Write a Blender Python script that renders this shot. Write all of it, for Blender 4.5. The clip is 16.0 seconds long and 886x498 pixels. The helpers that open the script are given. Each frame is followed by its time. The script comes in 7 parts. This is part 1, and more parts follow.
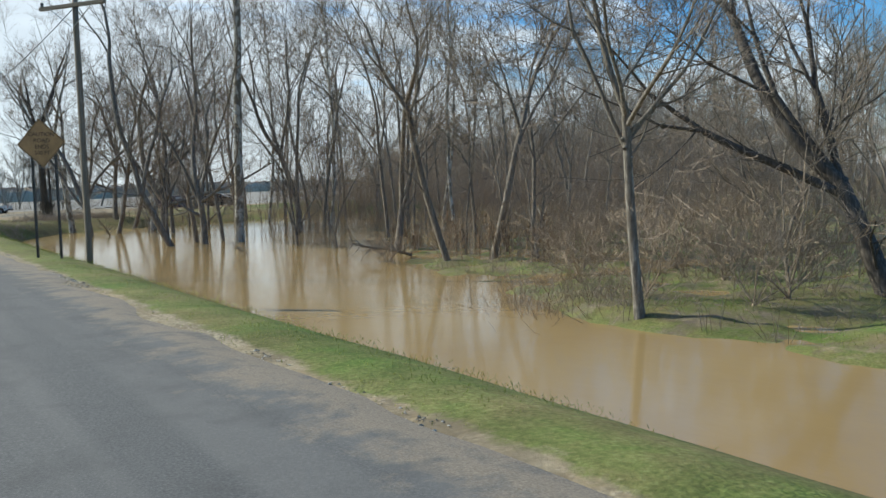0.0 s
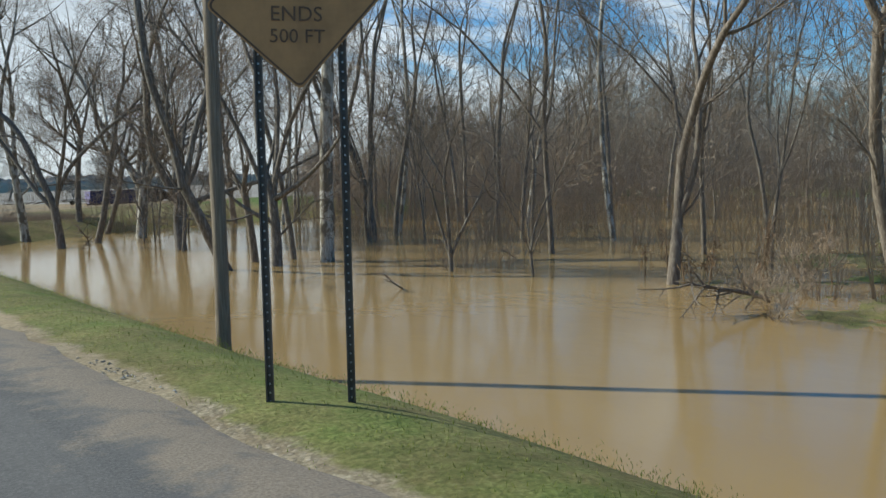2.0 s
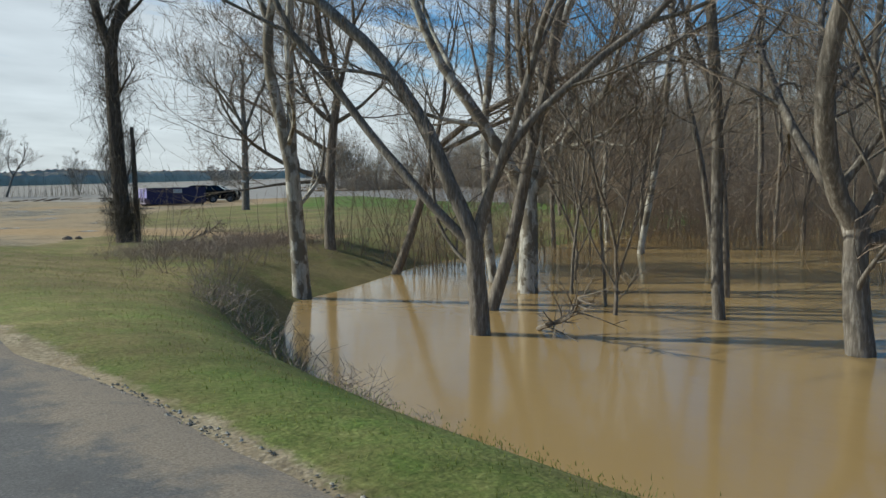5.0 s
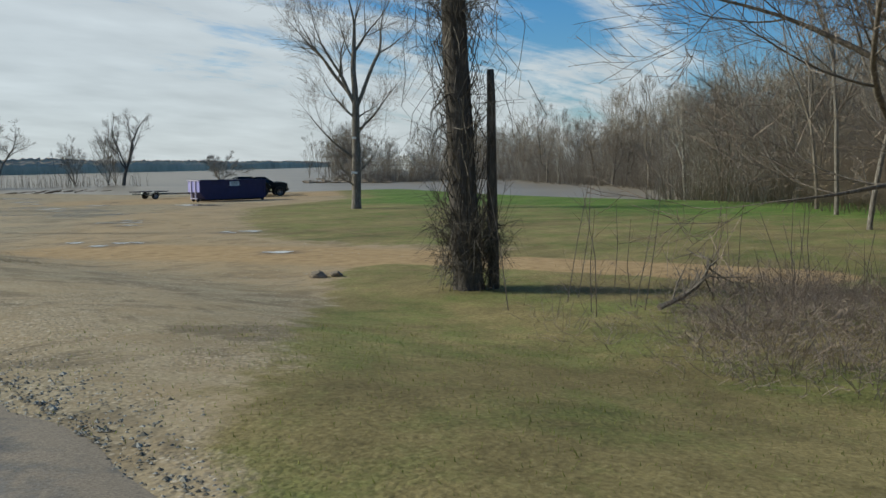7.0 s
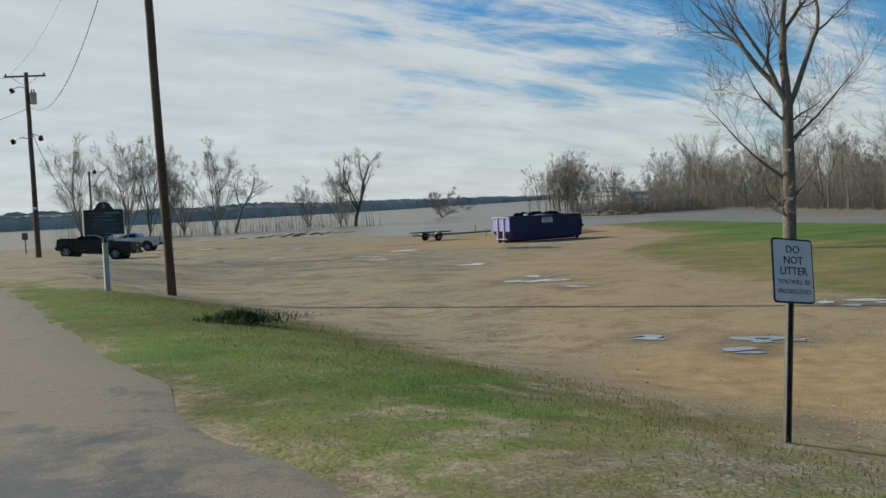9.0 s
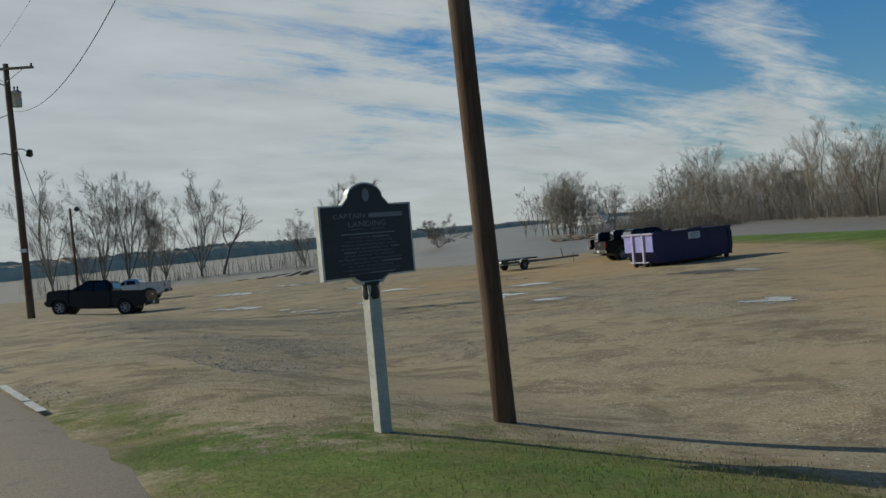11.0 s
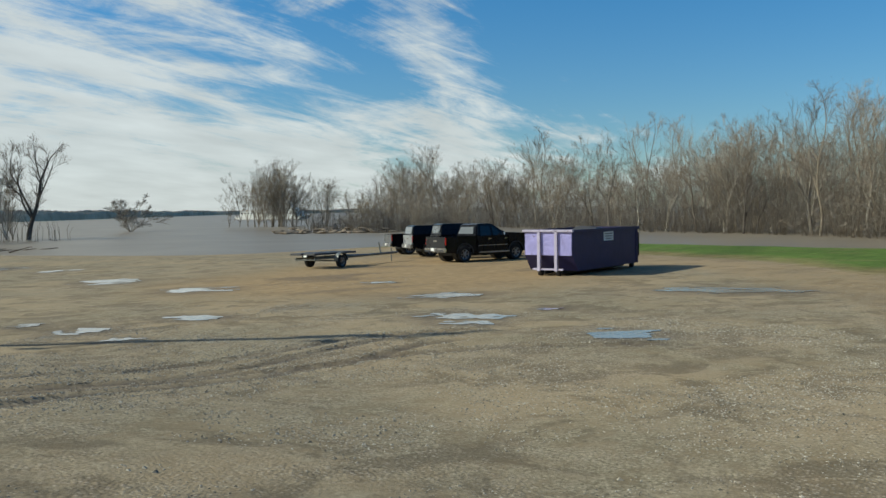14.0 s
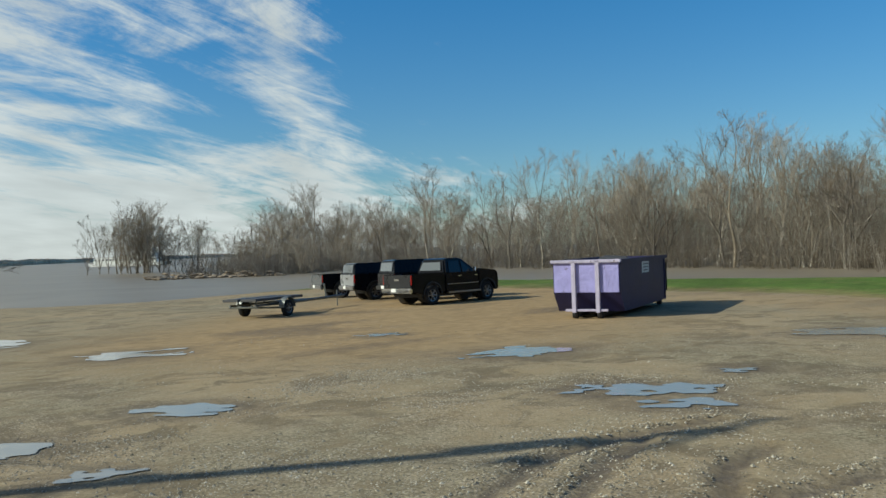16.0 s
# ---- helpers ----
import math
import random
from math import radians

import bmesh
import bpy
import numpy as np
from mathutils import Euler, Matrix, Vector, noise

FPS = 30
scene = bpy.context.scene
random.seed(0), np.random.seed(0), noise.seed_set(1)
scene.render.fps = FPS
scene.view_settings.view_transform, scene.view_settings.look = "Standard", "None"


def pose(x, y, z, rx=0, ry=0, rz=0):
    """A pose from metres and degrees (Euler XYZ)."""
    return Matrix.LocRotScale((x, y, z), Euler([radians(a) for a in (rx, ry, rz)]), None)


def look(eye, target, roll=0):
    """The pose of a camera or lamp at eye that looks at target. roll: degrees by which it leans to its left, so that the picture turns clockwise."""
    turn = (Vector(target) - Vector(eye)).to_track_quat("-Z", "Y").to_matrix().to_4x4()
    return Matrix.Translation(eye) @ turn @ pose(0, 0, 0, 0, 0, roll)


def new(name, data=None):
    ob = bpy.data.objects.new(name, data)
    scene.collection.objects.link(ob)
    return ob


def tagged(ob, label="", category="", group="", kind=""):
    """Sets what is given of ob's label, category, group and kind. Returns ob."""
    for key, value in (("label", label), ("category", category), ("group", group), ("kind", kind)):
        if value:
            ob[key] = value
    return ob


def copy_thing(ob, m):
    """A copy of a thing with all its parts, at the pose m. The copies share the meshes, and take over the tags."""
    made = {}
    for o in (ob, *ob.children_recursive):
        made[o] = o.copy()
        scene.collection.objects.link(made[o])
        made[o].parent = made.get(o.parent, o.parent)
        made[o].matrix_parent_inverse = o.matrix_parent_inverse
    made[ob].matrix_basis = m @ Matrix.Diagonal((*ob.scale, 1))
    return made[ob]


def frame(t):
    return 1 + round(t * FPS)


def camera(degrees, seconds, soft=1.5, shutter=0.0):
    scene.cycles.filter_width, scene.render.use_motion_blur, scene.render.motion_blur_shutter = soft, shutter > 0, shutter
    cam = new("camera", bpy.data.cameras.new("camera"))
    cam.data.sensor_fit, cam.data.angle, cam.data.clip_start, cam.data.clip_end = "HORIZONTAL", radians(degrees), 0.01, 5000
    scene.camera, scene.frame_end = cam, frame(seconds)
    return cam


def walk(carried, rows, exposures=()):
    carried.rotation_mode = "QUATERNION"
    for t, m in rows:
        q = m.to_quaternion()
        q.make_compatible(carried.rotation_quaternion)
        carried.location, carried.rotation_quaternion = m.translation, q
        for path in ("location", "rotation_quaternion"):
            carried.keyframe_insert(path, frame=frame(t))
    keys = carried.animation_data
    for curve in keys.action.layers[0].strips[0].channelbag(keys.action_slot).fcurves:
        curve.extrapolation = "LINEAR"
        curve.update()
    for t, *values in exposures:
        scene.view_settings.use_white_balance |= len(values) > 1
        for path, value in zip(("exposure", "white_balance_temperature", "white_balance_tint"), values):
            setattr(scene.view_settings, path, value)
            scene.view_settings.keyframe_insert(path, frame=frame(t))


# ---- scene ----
cam = camera(54.36, 16.0)
PATH = [
    (0, pose(-0.786, -0.359, 1.913, 85.43, 2.01, -34.05)),
    (0.5, pose(-0.643, 3.626, 1.919, 85.15, 1.95, -37.24)),
    (1, pose(-0.432, 7.735, 1.923, 84.98, 1.86, -39.39)),
    (1.5, pose(-0.235, 11.977, 1.937, 84.96, 1.44, -41.09)),
    (2, pose(-0.181, 16.137, 1.947, 84.96, 1.67, -39.88)),
    (2.5, pose(-0.179, 20.346, 1.966, 85.11, 1.09, -39.74)),
    (3, pose(-0.158, 24.554, 1.988, 85.64, 0.74, -39.03)),
    (3.5, pose(-0.198, 28.876, 2.019, 85.45, 1.06, -40.02)),
    (5.8, pose(-0.114, 49.250, 2.237, 84.54, 0.72, -43.10)),
    (6, pose(-0.092, 51.029, 2.239, 84.50, 0.79, -43.56)),
    (6.5, pose(0.074, 55.421, 2.240, 84.56, 0.95, -42.85)),
    (7, pose(0.271, 59.744, 2.219, 84.30, 0.57, -43.47)),
    (7.5, pose(0.378, 64.040, 2.202, 84.23, 0.58, -42.50)),
    (8, pose(0.443, 68.375, 2.202, 84.12, 1.17, -39.57)),
    (8.5, pose(0.397, 72.727, 2.205, 85.22, 1.93, -38.25)),
    (9, pose(0.277, 76.946, 2.215, 86.89, 2.66, -31.29)),
    (9.2, pose(0.250, 78.633, 2.217, 87.11, 3.06, -30.42)),
    (11.3, pose(0.632, 95.429, 2.103, 88.91, 5.55, -34.60)),
    (11.5, pose(0.747, 96.726, 2.087, 88.88, 5.52, -35.03)),
    (12, pose(1.180, 99.746, 2.062, 88.60, 5.07, -36.84)),
    (12.5, pose(1.829, 102.607, 2.040, 88.28, 5.28, -40.01)),
    (13, pose(2.717, 105.252, 2.004, 87.70, 4.28, -47.00)),
    (13.5, pose(3.749, 107.577, 1.937, 87.23, 1.31, -52.98)),
    (14, pose(4.878, 109.720, 1.842, 87.38, 0.89, -55.15)),
    (14.5, pose(5.997, 111.842, 1.726, 87.18, 1.31, -57.57)),
    (15, pose(6.974, 113.935, 1.634, 87.45, 1.08, -59.76)),
    (15.5, pose(7.992, 115.910, 1.568, 88.83, 1.43, -61.82)),
    (16, pose(8.978, 117.853, 1.506, 89.95, 1.98, -64.28)),
]
EXPOSURE = [(0.0, 0.38, 5800, 3), (3.0, 0.1, 5850, 3), (4.5, 0.06, 5880, 3), (6.0, -0.04, 5900, 3), (7.0, -0.14, 5950, 3), (9.0, -0.15, 6100, 4), (11.5, -0.55, 6120, 2), (12.5, -0.32, 6120, 1), (14.0, -0.06, 6150, 1), (16.0, -0.08, 6150, 0)]
walk(cam, PATH, EXPOSURE)

# ---------------------------------------------------------------- world and sun
SUN_DIR = Vector((-0.6, 0.8, 0.0)).normalized()
SUN_ELEV = 30.0


def make_world():
    w = bpy.data.worlds.new("world")
    scene.world = w
    w.use_nodes = True
    nt = w.node_tree
    nt.nodes.clear()
    N, L = nt.nodes.new, nt.links.new
    out = N("ShaderNodeOutputWorld")
    bg = N("ShaderNodeBackground")
    bg.inputs["Strength"].default_value = 0.09
    sky = N("ShaderNodeTexSky")
    sky.sky_type = "NISHITA"
    sky.sun_disc = False
    sky.sun_elevation = radians(SUN_ELEV)
    sky.sun_rotation = math.atan2(SUN_DIR.x, SUN_DIR.y)
    sky.air_density, sky.dust_density, sky.ozone_density = 1.0, 0.25, 3.0
    geo = N("ShaderNodeTexCoord")
    sep = N("ShaderNodeSeparateXYZ")
    L(geo.outputs["Generated"], sep.inputs[0])

    def val(op, a, b=None):
        m = N("ShaderNodeMath")
        m.operation = op
        for i, v in enumerate((a, b)):
            if v is None:
                continue
            if isinstance(v, (int, float)):
                m.inputs[i].default_value = v
            else:
                L(v, m.inputs[i])
        return m.outputs[0]
    # a cloud deck on a flat ceiling, seen in perspective
    zc = val("ADD", val("MAXIMUM", sep.outputs["Z"], 0.0), 0.17)
    px, py = val("DIVIDE", sep.outputs["X"], zc), val("DIVIDE", sep.outputs["Y"], zc)
    comb = N("ShaderNodeCombineXYZ")
    L(px, comb.inputs[0]), L(py, comb.inputs[1])
    mp = N("ShaderNodeMapping")
    mp.inputs["Rotation"].default_value = (0, 0, radians(-38))
    mp.inputs["Scale"].default_value = (0.8, 1.35, 1)
    L(comb.outputs[0], mp.inputs[0])
    n1 = N("ShaderNodeTexNoise")
    n1.inputs["Scale"].default_value, n1.inputs["Detail"].default_value, n1.inputs["Roughness"].default_value = 1.5, 10, 0.66
    n1.inputs["Distortion"].default_value = 0.55
    L(mp.outputs[0], n1.inputs["Vector"])
    n2 = N("ShaderNodeTexNoise")
    n2.inputs["Scale"].default_value, n2.inputs["Detail"].default_value = 3.0, 5
    L(mp.outputs[0], n2.inputs["Vector"])
    # the cover thins from the river side towards the woods
    cover = val("ADD", val("MULTIPLY", sep.outputs["X"], -0.45), val("MULTIPLY", sep.outputs["Y"], 0.62))
    low = val("ADD", val("MULTIPLY", val("SUBTRACT", 0.19, sep.outputs["Z"]), 0.42), val("MULTIPLY", val("MAXIMUM", val("SUBTRACT", 0.13, sep.outputs["Z"]), 0.0), 2.2))
    mp3 = N("ShaderNodeMapping")
    mp3.inputs["Rotation"].default_value = (0, 0, radians(24))
    mp3.inputs["Scale"].default_value = (0.7, 3.2, 1)
    L(comb.outputs[0], mp3.inputs[0])
    n3 = N("ShaderNodeTexNoise")
    n3.inputs["Scale"].default_value, n3.inputs["Detail"].default_value, n3.inputs["Roughness"].default_value = 2.2, 8, 0.7
    n3.inputs["Distortion"].default_value = 0.9
    L(mp3.outputs[0], n3.inputs["Vector"])
    fibre = val("MULTIPLY", val("SUBTRACT", n3.outputs["Fac"], 0.5), 0.65)
    # one long feathered streak at the edge of the cover
    across = val("ABSOLUTE", val("ADD", val("MULTIPLY", sep.outputs["X"], 0.547), val("ADD", val("MULTIPLY", sep.outputs["Y"], -0.837), val("MULTIPLY", sep.outputs["Z"], 0.2))))
    streak = val("MULTIPLY", val("MAXIMUM", val("SUBTRACT", 1.0, val("DIVIDE", across, 0.075)), 0.0), 0.2)
    cover = val("ADD", cover, streak)
    dens = val("ADD", val("ADD", val("ADD", n1.outputs["Fac"], fibre), val("MULTIPLY", n2.outputs["Fac"], 0.2)), val("ADD", cover, low))
    ramp = N("ShaderNodeMapRange")
    ramp.interpolation_type = "SMOOTHSTEP"
    ramp.inputs["From Min"].default_value, ramp.inputs["From Max"].default_value = 0.6, 0.95
    ramp.inputs["To Max"].default_value = 0.92
    L(dens, ramp.inputs["Value"])
    mix = N("ShaderNodeMix")
    mix.data_type = "RGBA"
    L(ramp.outputs[0], mix.inputs["Factor"])
    blue = N("ShaderNodeMix")
    blue.data_type, blue.blend_type = "RGBA", "MULTIPLY"
    blue.inputs["Factor"].default_value = 1.0
    deep = N("ShaderNodeMix")                 # paler and warmer towards the horizon
    deep.data_type = "RGBA"
    deep.inputs["A"].default_value, deep.inputs["B"].default_value = (0.82, 0.95, 1.04, 1), (0.4, 0.99, 1.35, 1)
    rise = N("ShaderNodeMapRange")
    rise.inputs["From Min"].default_value, rise.inputs["From Max"].default_value = 0.03, 0.3
    L(sep.outputs["Z"], rise.inputs["Value"])
    L(rise.outputs[0], deep.inputs["Factor"])
    L(deep.outputs["Result"], blue.inputs["B"])
    L(sky.outputs[0], blue.inputs["A"])
    L(blue.outputs["Result"], mix.inputs["A"])
    shade = N("ShaderNodeMapRange")
    shade.inputs["From Min"].default_value, shade.inputs["From Max"].default_value = 0.3, 0.75
    shade.inputs["To Min"].default_value, shade.inputs["To Max"].default_value = 6.9, 8.6
    L(n2.outputs["Fac"], shade.inputs["Value"])
    tint = N("ShaderNodeMix")
    tint.data_type, tint.blend_type = "RGBA", "MULTIPLY"
    tint.inputs["Factor"].default_value = 1.0
    tint.inputs["A"].default_value = (1.0, 1.0, 0.985, 1)
    L(shade.outputs[0], tint.inputs["B"])
    L(tint.outputs["Result"], mix.inputs["B"])
    L(mix.outputs["Result"], bg.inputs["Color"])
    L(bg.outputs[0], out.inputs["Surface"])


make_world()
sun = new("sun", bpy.data.lights.new("sun", "SUN"))
sun.data.energy, sun.data.angle, sun.data.color = 4.9, radians(0.5), (1.0, 0.925, 0.78)
sun.matrix_world = look((0, 0, 60), Vector((0, 0, 60)) - (SUN_DIR * math.cos(radians(SUN_ELEV)) + Vector((0, 0, math.sin(radians(SUN_ELEV))))))


# ---------------------------------------------------------------- materials
class Mat:
    """A small wrapper to write node materials in few lines."""

    def __init__(self, name, rough=0.8, metal=0.0, spec=0.5):
        self.m = bpy.data.materials.new(name)
        self.m.use_nodes = True
        self.nt = self.m.node_tree
        self.b = self.nt.nodes["Principled BSDF"]
        self.b.inputs["Roughness"].default_value = rough
        self.b.inputs["Metallic"].default_value = metal
        self.b.inputs["Specular IOR Level"].default_value = spec
        self.co = None

    def n(self, kind):
        return self.nt.nodes.new("ShaderNode" + kind)

    def link(self, a, b):
        self.nt.links.new(a, b)

    def coord(self, scale=(1, 1, 1), kind="Object"):
        if kind == "World":
            src = self.n("NewGeometry").outputs["Position"]
        else:
            src = self.n("TexCoord").outputs[kind]
        mp = self.n("Mapping")
        mp.inputs["Scale"].default_value = scale
        self.link(src, mp.inputs[0])
        return mp.outputs[0]

    def noise(self, vec, scale, detail=4, rough=0.55, dist=0.0):
        t = self.n("TexNoise")
        t.inputs["Scale"].default_value, t.inputs["Detail"].default_value = scale, detail
        t.inputs["Roughness"].default_value, t.inputs["Distortion"].default_value = rough, dist
        self.link(vec, t.inputs["Vector"])
        return t.outputs["Fac"]

    def ramp(self, fac, *stops):
        r = self.n("ValToRGB")
        e = r.color_ramp.elements
        while len(e) < len(stops):
            e.new(0.5)
        for el, (p, c) in zip(e, stops):
            el.position = p
            el.color = (*c, 1) if isinstance(c, tuple) else (c, c, c, 1)
        self.link(fac, r.inputs[0])
        return r.outputs[0]

    def mix(self, fac, a, b, blend="MIX"):
        x = self.n("Mix")
        x.data_type, x.blend_type = "RGBA", blend
        for v, s in ((fac, x.inputs["Factor"]), (a, x.inputs["A"]), (b, x.inputs["B"])):
            if isinstance(v, tuple):
                s.default_value = (*v, 1)
            elif isinstance(v, (int, float)):
                s.default_value = v
            else:
                self.link(v, s)
        return x.outputs["Result"]

    def math(self, op, a, b=0.0, clamp=False):
        x = self.n("Math")
        x.operation, x.use_clamp = op, clamp
        for v, s in ((a, x.inputs[0]), (b, x.inputs[1])):
            if isinstance(v, (int, float)):
                s.default_value = v
            else:
                self.link(v, s)
        return x.outputs[0]

    def color(self, c):
        if isinstance(c, tuple):
            self.b.inputs["Base Color"].default_value = (*c, 1)
        else:
            self.link(c, self.b.inputs["Base Color"])
        return self

    def rough(self, r):
        self.link(r, self.b.inputs["Roughness"])
        return self

    def bump(self, h, strength=0.4, dist=0.02):
        x = self.n("Bump")
        x.inputs["Strength"].default_value, x.inputs["Distance"].default_value = strength, dist
        self.link(h, x.inputs["Height"])
        self.link(x.outputs[0], self.b.inputs["Normal"])
        return self

    def attr(self, name):
        a = self.n("Attribute")
        a.attribute_name = name
        return a.outputs["Fac"]

    def random(self):
        return self.n("ObjectInfo").outputs["Random"]

    def island(self):
        return self.n("NewGeometry").outputs["Random Per Island"]


def bark(name, dark, mid, light, scale=1.0, patch=None, pale=None):
    m = Mat(name, 0.88, spec=0.2)
    v = m.coord((3.0 * scale, 3.0 * scale, 0.55 * scale))
    fur = m.noise(v, 7, 6, 0.65, 0.4)
    c = m.ramp(fur, (0.28, dark), (0.52, mid), (0.75, light))
    big = m.noise(m.coord((1, 1, 0.6)), 1.3, 3)
    c = m.mix(m.math("MULTIPLY", big, 0.45), c, tuple(0.6 * a for a in mid))
    if patch:
        p = m.noise(m.coord((1.4, 1.4, 0.8)), 2.4, 4, 0.6, 0.3)
        c = m.mix(m.ramp(p, (0.47, 0.0), (0.53, 1.0)), c, patch)
    if pale:                                  # random limbs tinted pale, as if sunlit
        c = m.mix(m.ramp(m.island(), (0.6, 0.0), (0.95, 0.85)), c, pale)
    return m.color(c).bump(fur, 0.7, 0.03).m


def plain(name, c, rough=0.6, metal=0.0, vary=0.15, scale=8.0, bumps=0.1, spec=0.5):
    m = Mat(name, rough, metal, spec)
    f = m.noise(m.coord(), scale, 5, 0.6)
    g = m.noise(m.coord(), scale * 0.13, 3)
    f2 = m.math("ADD", m.math("MULTIPLY", f, 0.5), m.math("MULTIPLY", g, 0.5))
    lo, hi = tuple(a * (1 - vary) for a in c), tuple(min(1, a * (1 + vary)) for a in c)
    m.color(m.ramp(f2, (0.35, lo), (0.65, hi)))
    m.rough(m.ramp(f, (0.3, max(0.02, rough - 0.08)), (0.7, min(1, rough + 0.1))))
    if bumps:
        m.bump(f, bumps, 0.01)
    return m.m


def glass(name, tint, rough=0.03, coat=1.0):
    m = Mat(name, rough, 0.0, 0.35 + 0.35 * coat)
    m.color(tint)
    m.b.inputs["Coat Weight"].default_value = coat
    m.b.inputs["Coat Roughness"].default_value = 0.02
    return m.m


def wood_pole(name, base):
    m = Mat(name, 0.85, spec=0.25)
    v = m.coord((9, 9, 0.35))
    g = m.noise(v, 5, 7, 0.7, 0.6)
    w = m.noise(m.coord((1, 1, 0.25)), 1.6, 4)
    c = m.ramp(g, (0.3, tuple(a * 0.45 for a in base)), (0.55, base), (0.8, tuple(min(1, a * 1.6) for a in base)))
    c = m.mix(m.ramp(w, (0.42, 0.0), (0.65, 0.35)), c, (0.26, 0.21, 0.165))
    return m.color(c).bump(g, 0.8, 0.02).m


MAT = {}
MAT["bark_grey"] = bark("bark_grey", (0.07, 0.058, 0.047), (0.19, 0.165, 0.135), (0.48, 0.44, 0.385))
MAT["bark_brown"] = bark("bark_brown", (0.075, 0.06, 0.047), (0.2, 0.168, 0.133), (0.44, 0.38, 0.31))
MAT["bark_pale"] = bark("bark_pale", (0.22, 0.2, 0.165), (0.46, 0.43, 0.37), (0.7, 0.67, 0.6), 0.8, (0.17, 0.145, 0.11))
MAT["bark_dark"] = bark("bark_dark", (0.038, 0.034, 0.030), (0.105, 0.089, 0.074), (0.228, 0.196, 0.167))
MAT["twig"] = bark("twig", (0.137, 0.100, 0.077), (0.342, 0.267, 0.205), (0.600, 0.511, 0.410), 2.0)
MAT["twig_red"] = bark("twig_red", (0.14, 0.102, 0.07), (0.34, 0.262, 0.185), (0.58, 0.475, 0.35), 2.0)
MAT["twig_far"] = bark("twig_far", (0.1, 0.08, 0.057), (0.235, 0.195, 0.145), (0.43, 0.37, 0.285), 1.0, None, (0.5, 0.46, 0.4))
MAT["pole_wood"] = wood_pole("pole_wood", (0.12, 0.07, 0.042))
MAT["pole_grey"] = wood_pole("pole_grey", (0.25, 0.2, 0.145))
MAT["galv"] = plain("galvanised_steel", (0.42, 0.43, 0.43), 0.45, 0.9, 0.25, 20)
MAT["rust_post"] = plain("weathered_post_steel", (0.13, 0.115, 0.1), 0.6, 0.7, 0.35, 30, 0.3)
MAT["black_metal"] = plain("black_metal", (0.02, 0.02, 0.022), 0.45, 0.3, 0.3, 12)
MAT["wire"] = plain("cable_black", (0.025, 0.025, 0.028), 0.6, 0.0, 0.1, 3, 0)
MAT["rubber"] = plain("tyre_rubber", (0.022, 0.021, 0.02), 0.8, 0.0, 0.3, 20, 0.2, 0.3)
MAT["rim"] = plain("wheel_alloy", (0.3, 0.3, 0.31), 0.35, 0.95, 0.1, 10, 0)
MAT["trim_dull"] = plain("dull_bright_trim", (0.3, 0.3, 0.31), 0.35, 1.0, 0.05, 6, 0)
MAT["trailer_steel"] = plain("weathered_trailer_steel", (0.2, 0.21, 0.2), 0.55, 0.7, 0.3, 14, 0.1)
MAT["marker_text"] = plain("marker_raised_text", (0.2, 0.205, 0.21), 0.5, 0.2, 0.15, 14)
MAT["chrome"] = plain("chrome", (0.75, 0.75, 0.76), 0.12, 1.0, 0.05, 6, 0)
MAT["paint_black"] = plain("car_paint_black", (0.005, 0.0055, 0.008), 0.16, 0.0, 0.2, 2, 0.0, 0.2)
MAT["paint_silver"] = plain("car_paint_silver", (0.42, 0.43, 0.44), 0.3, 0.6, 0.08, 2, 0.0)
MAT["paint_grey"] = plain("car_paint_grey", (0.16, 0.165, 0.17), 0.3, 0.5, 0.1, 2, 0.0)
MAT["paint_dark"] = plain("car_paint_charcoal", (0.028, 0.028, 0.03), 0.3, 0.3, 0.1, 2, 0.0)
MAT["plastic_black"] = plain("black_plastic", (0.018, 0.018, 0.018), 0.6, 0.0, 0.2, 14)
MAT["glass_dark"] = glass("tinted_window", (0.006, 0.007, 0.008), 0.06, 0.15)
# pale base colour stands in for the bright reflection on rear glass
MAT["glass_light"] = glass("rear_window", (0.1, 0.11, 0.115))
MAT["lamp_red"] = glass("tail_lamp_red", (0.42, 0.02, 0.015), 0.1)
MAT["lamp_clear"] = glass("head_lamp", (0.6, 0.6, 0.58), 0.08)
MAT["plate_white"] = plain("white_plate", (0.75, 0.75, 0.72), 0.5, 0, 0.05)
MAT["bar_grey"] = plain("grey_bars", (0.22, 0.22, 0.22), 0.6, 0, 0.05)
MAT["sign_white"] = plain("sign_white", (0.62, 0.63, 0.62), 0.45, 0, 0.12, 5, 0.05)
MAT["sign_ink"] = plain("sign_black_letters", (0.022, 0.022, 0.022), 0.5, 0, 0.2)
MAT["sign_faded"] = plain("sign_faded_letters", (0.12, 0.11, 0.105), 0.6, 0, 0.2)
MAT["marker_face"] = plain("marker_dark_paint", (0.028, 0.033, 0.037), 0.45, 0.1, 0.3, 9, 0.15)
MAT["marker_edge"] = plain("marker_silver_trim", (0.55, 0.54, 0.5), 0.4, 0.3, 0.15, 14)
MAT["post_white"] = plain("white_painted_post", (0.45, 0.43, 0.38), 0.6, 0, 0.2, 16, 0.2)
MAT["stone"] = plain("tan_rock", (0.23, 0.185, 0.135), 0.9, 0, 0.35, 6, 0.6, 0.2)
MAT["boat_white"] = plain("boat_white_paint", (0.78, 0.77, 0.72), 0.5, 0, 0.08, 1)
MAT["boat_dark"] = plain("boat_dark_trim", (0.06, 0.06, 0.065), 0.6, 0, 0.2, 1)
MAT["timber"] = plain("weathered_timber", (0.2, 0.165, 0.125), 0.85, 0, 0.35, 14, 0.5, 0.2)
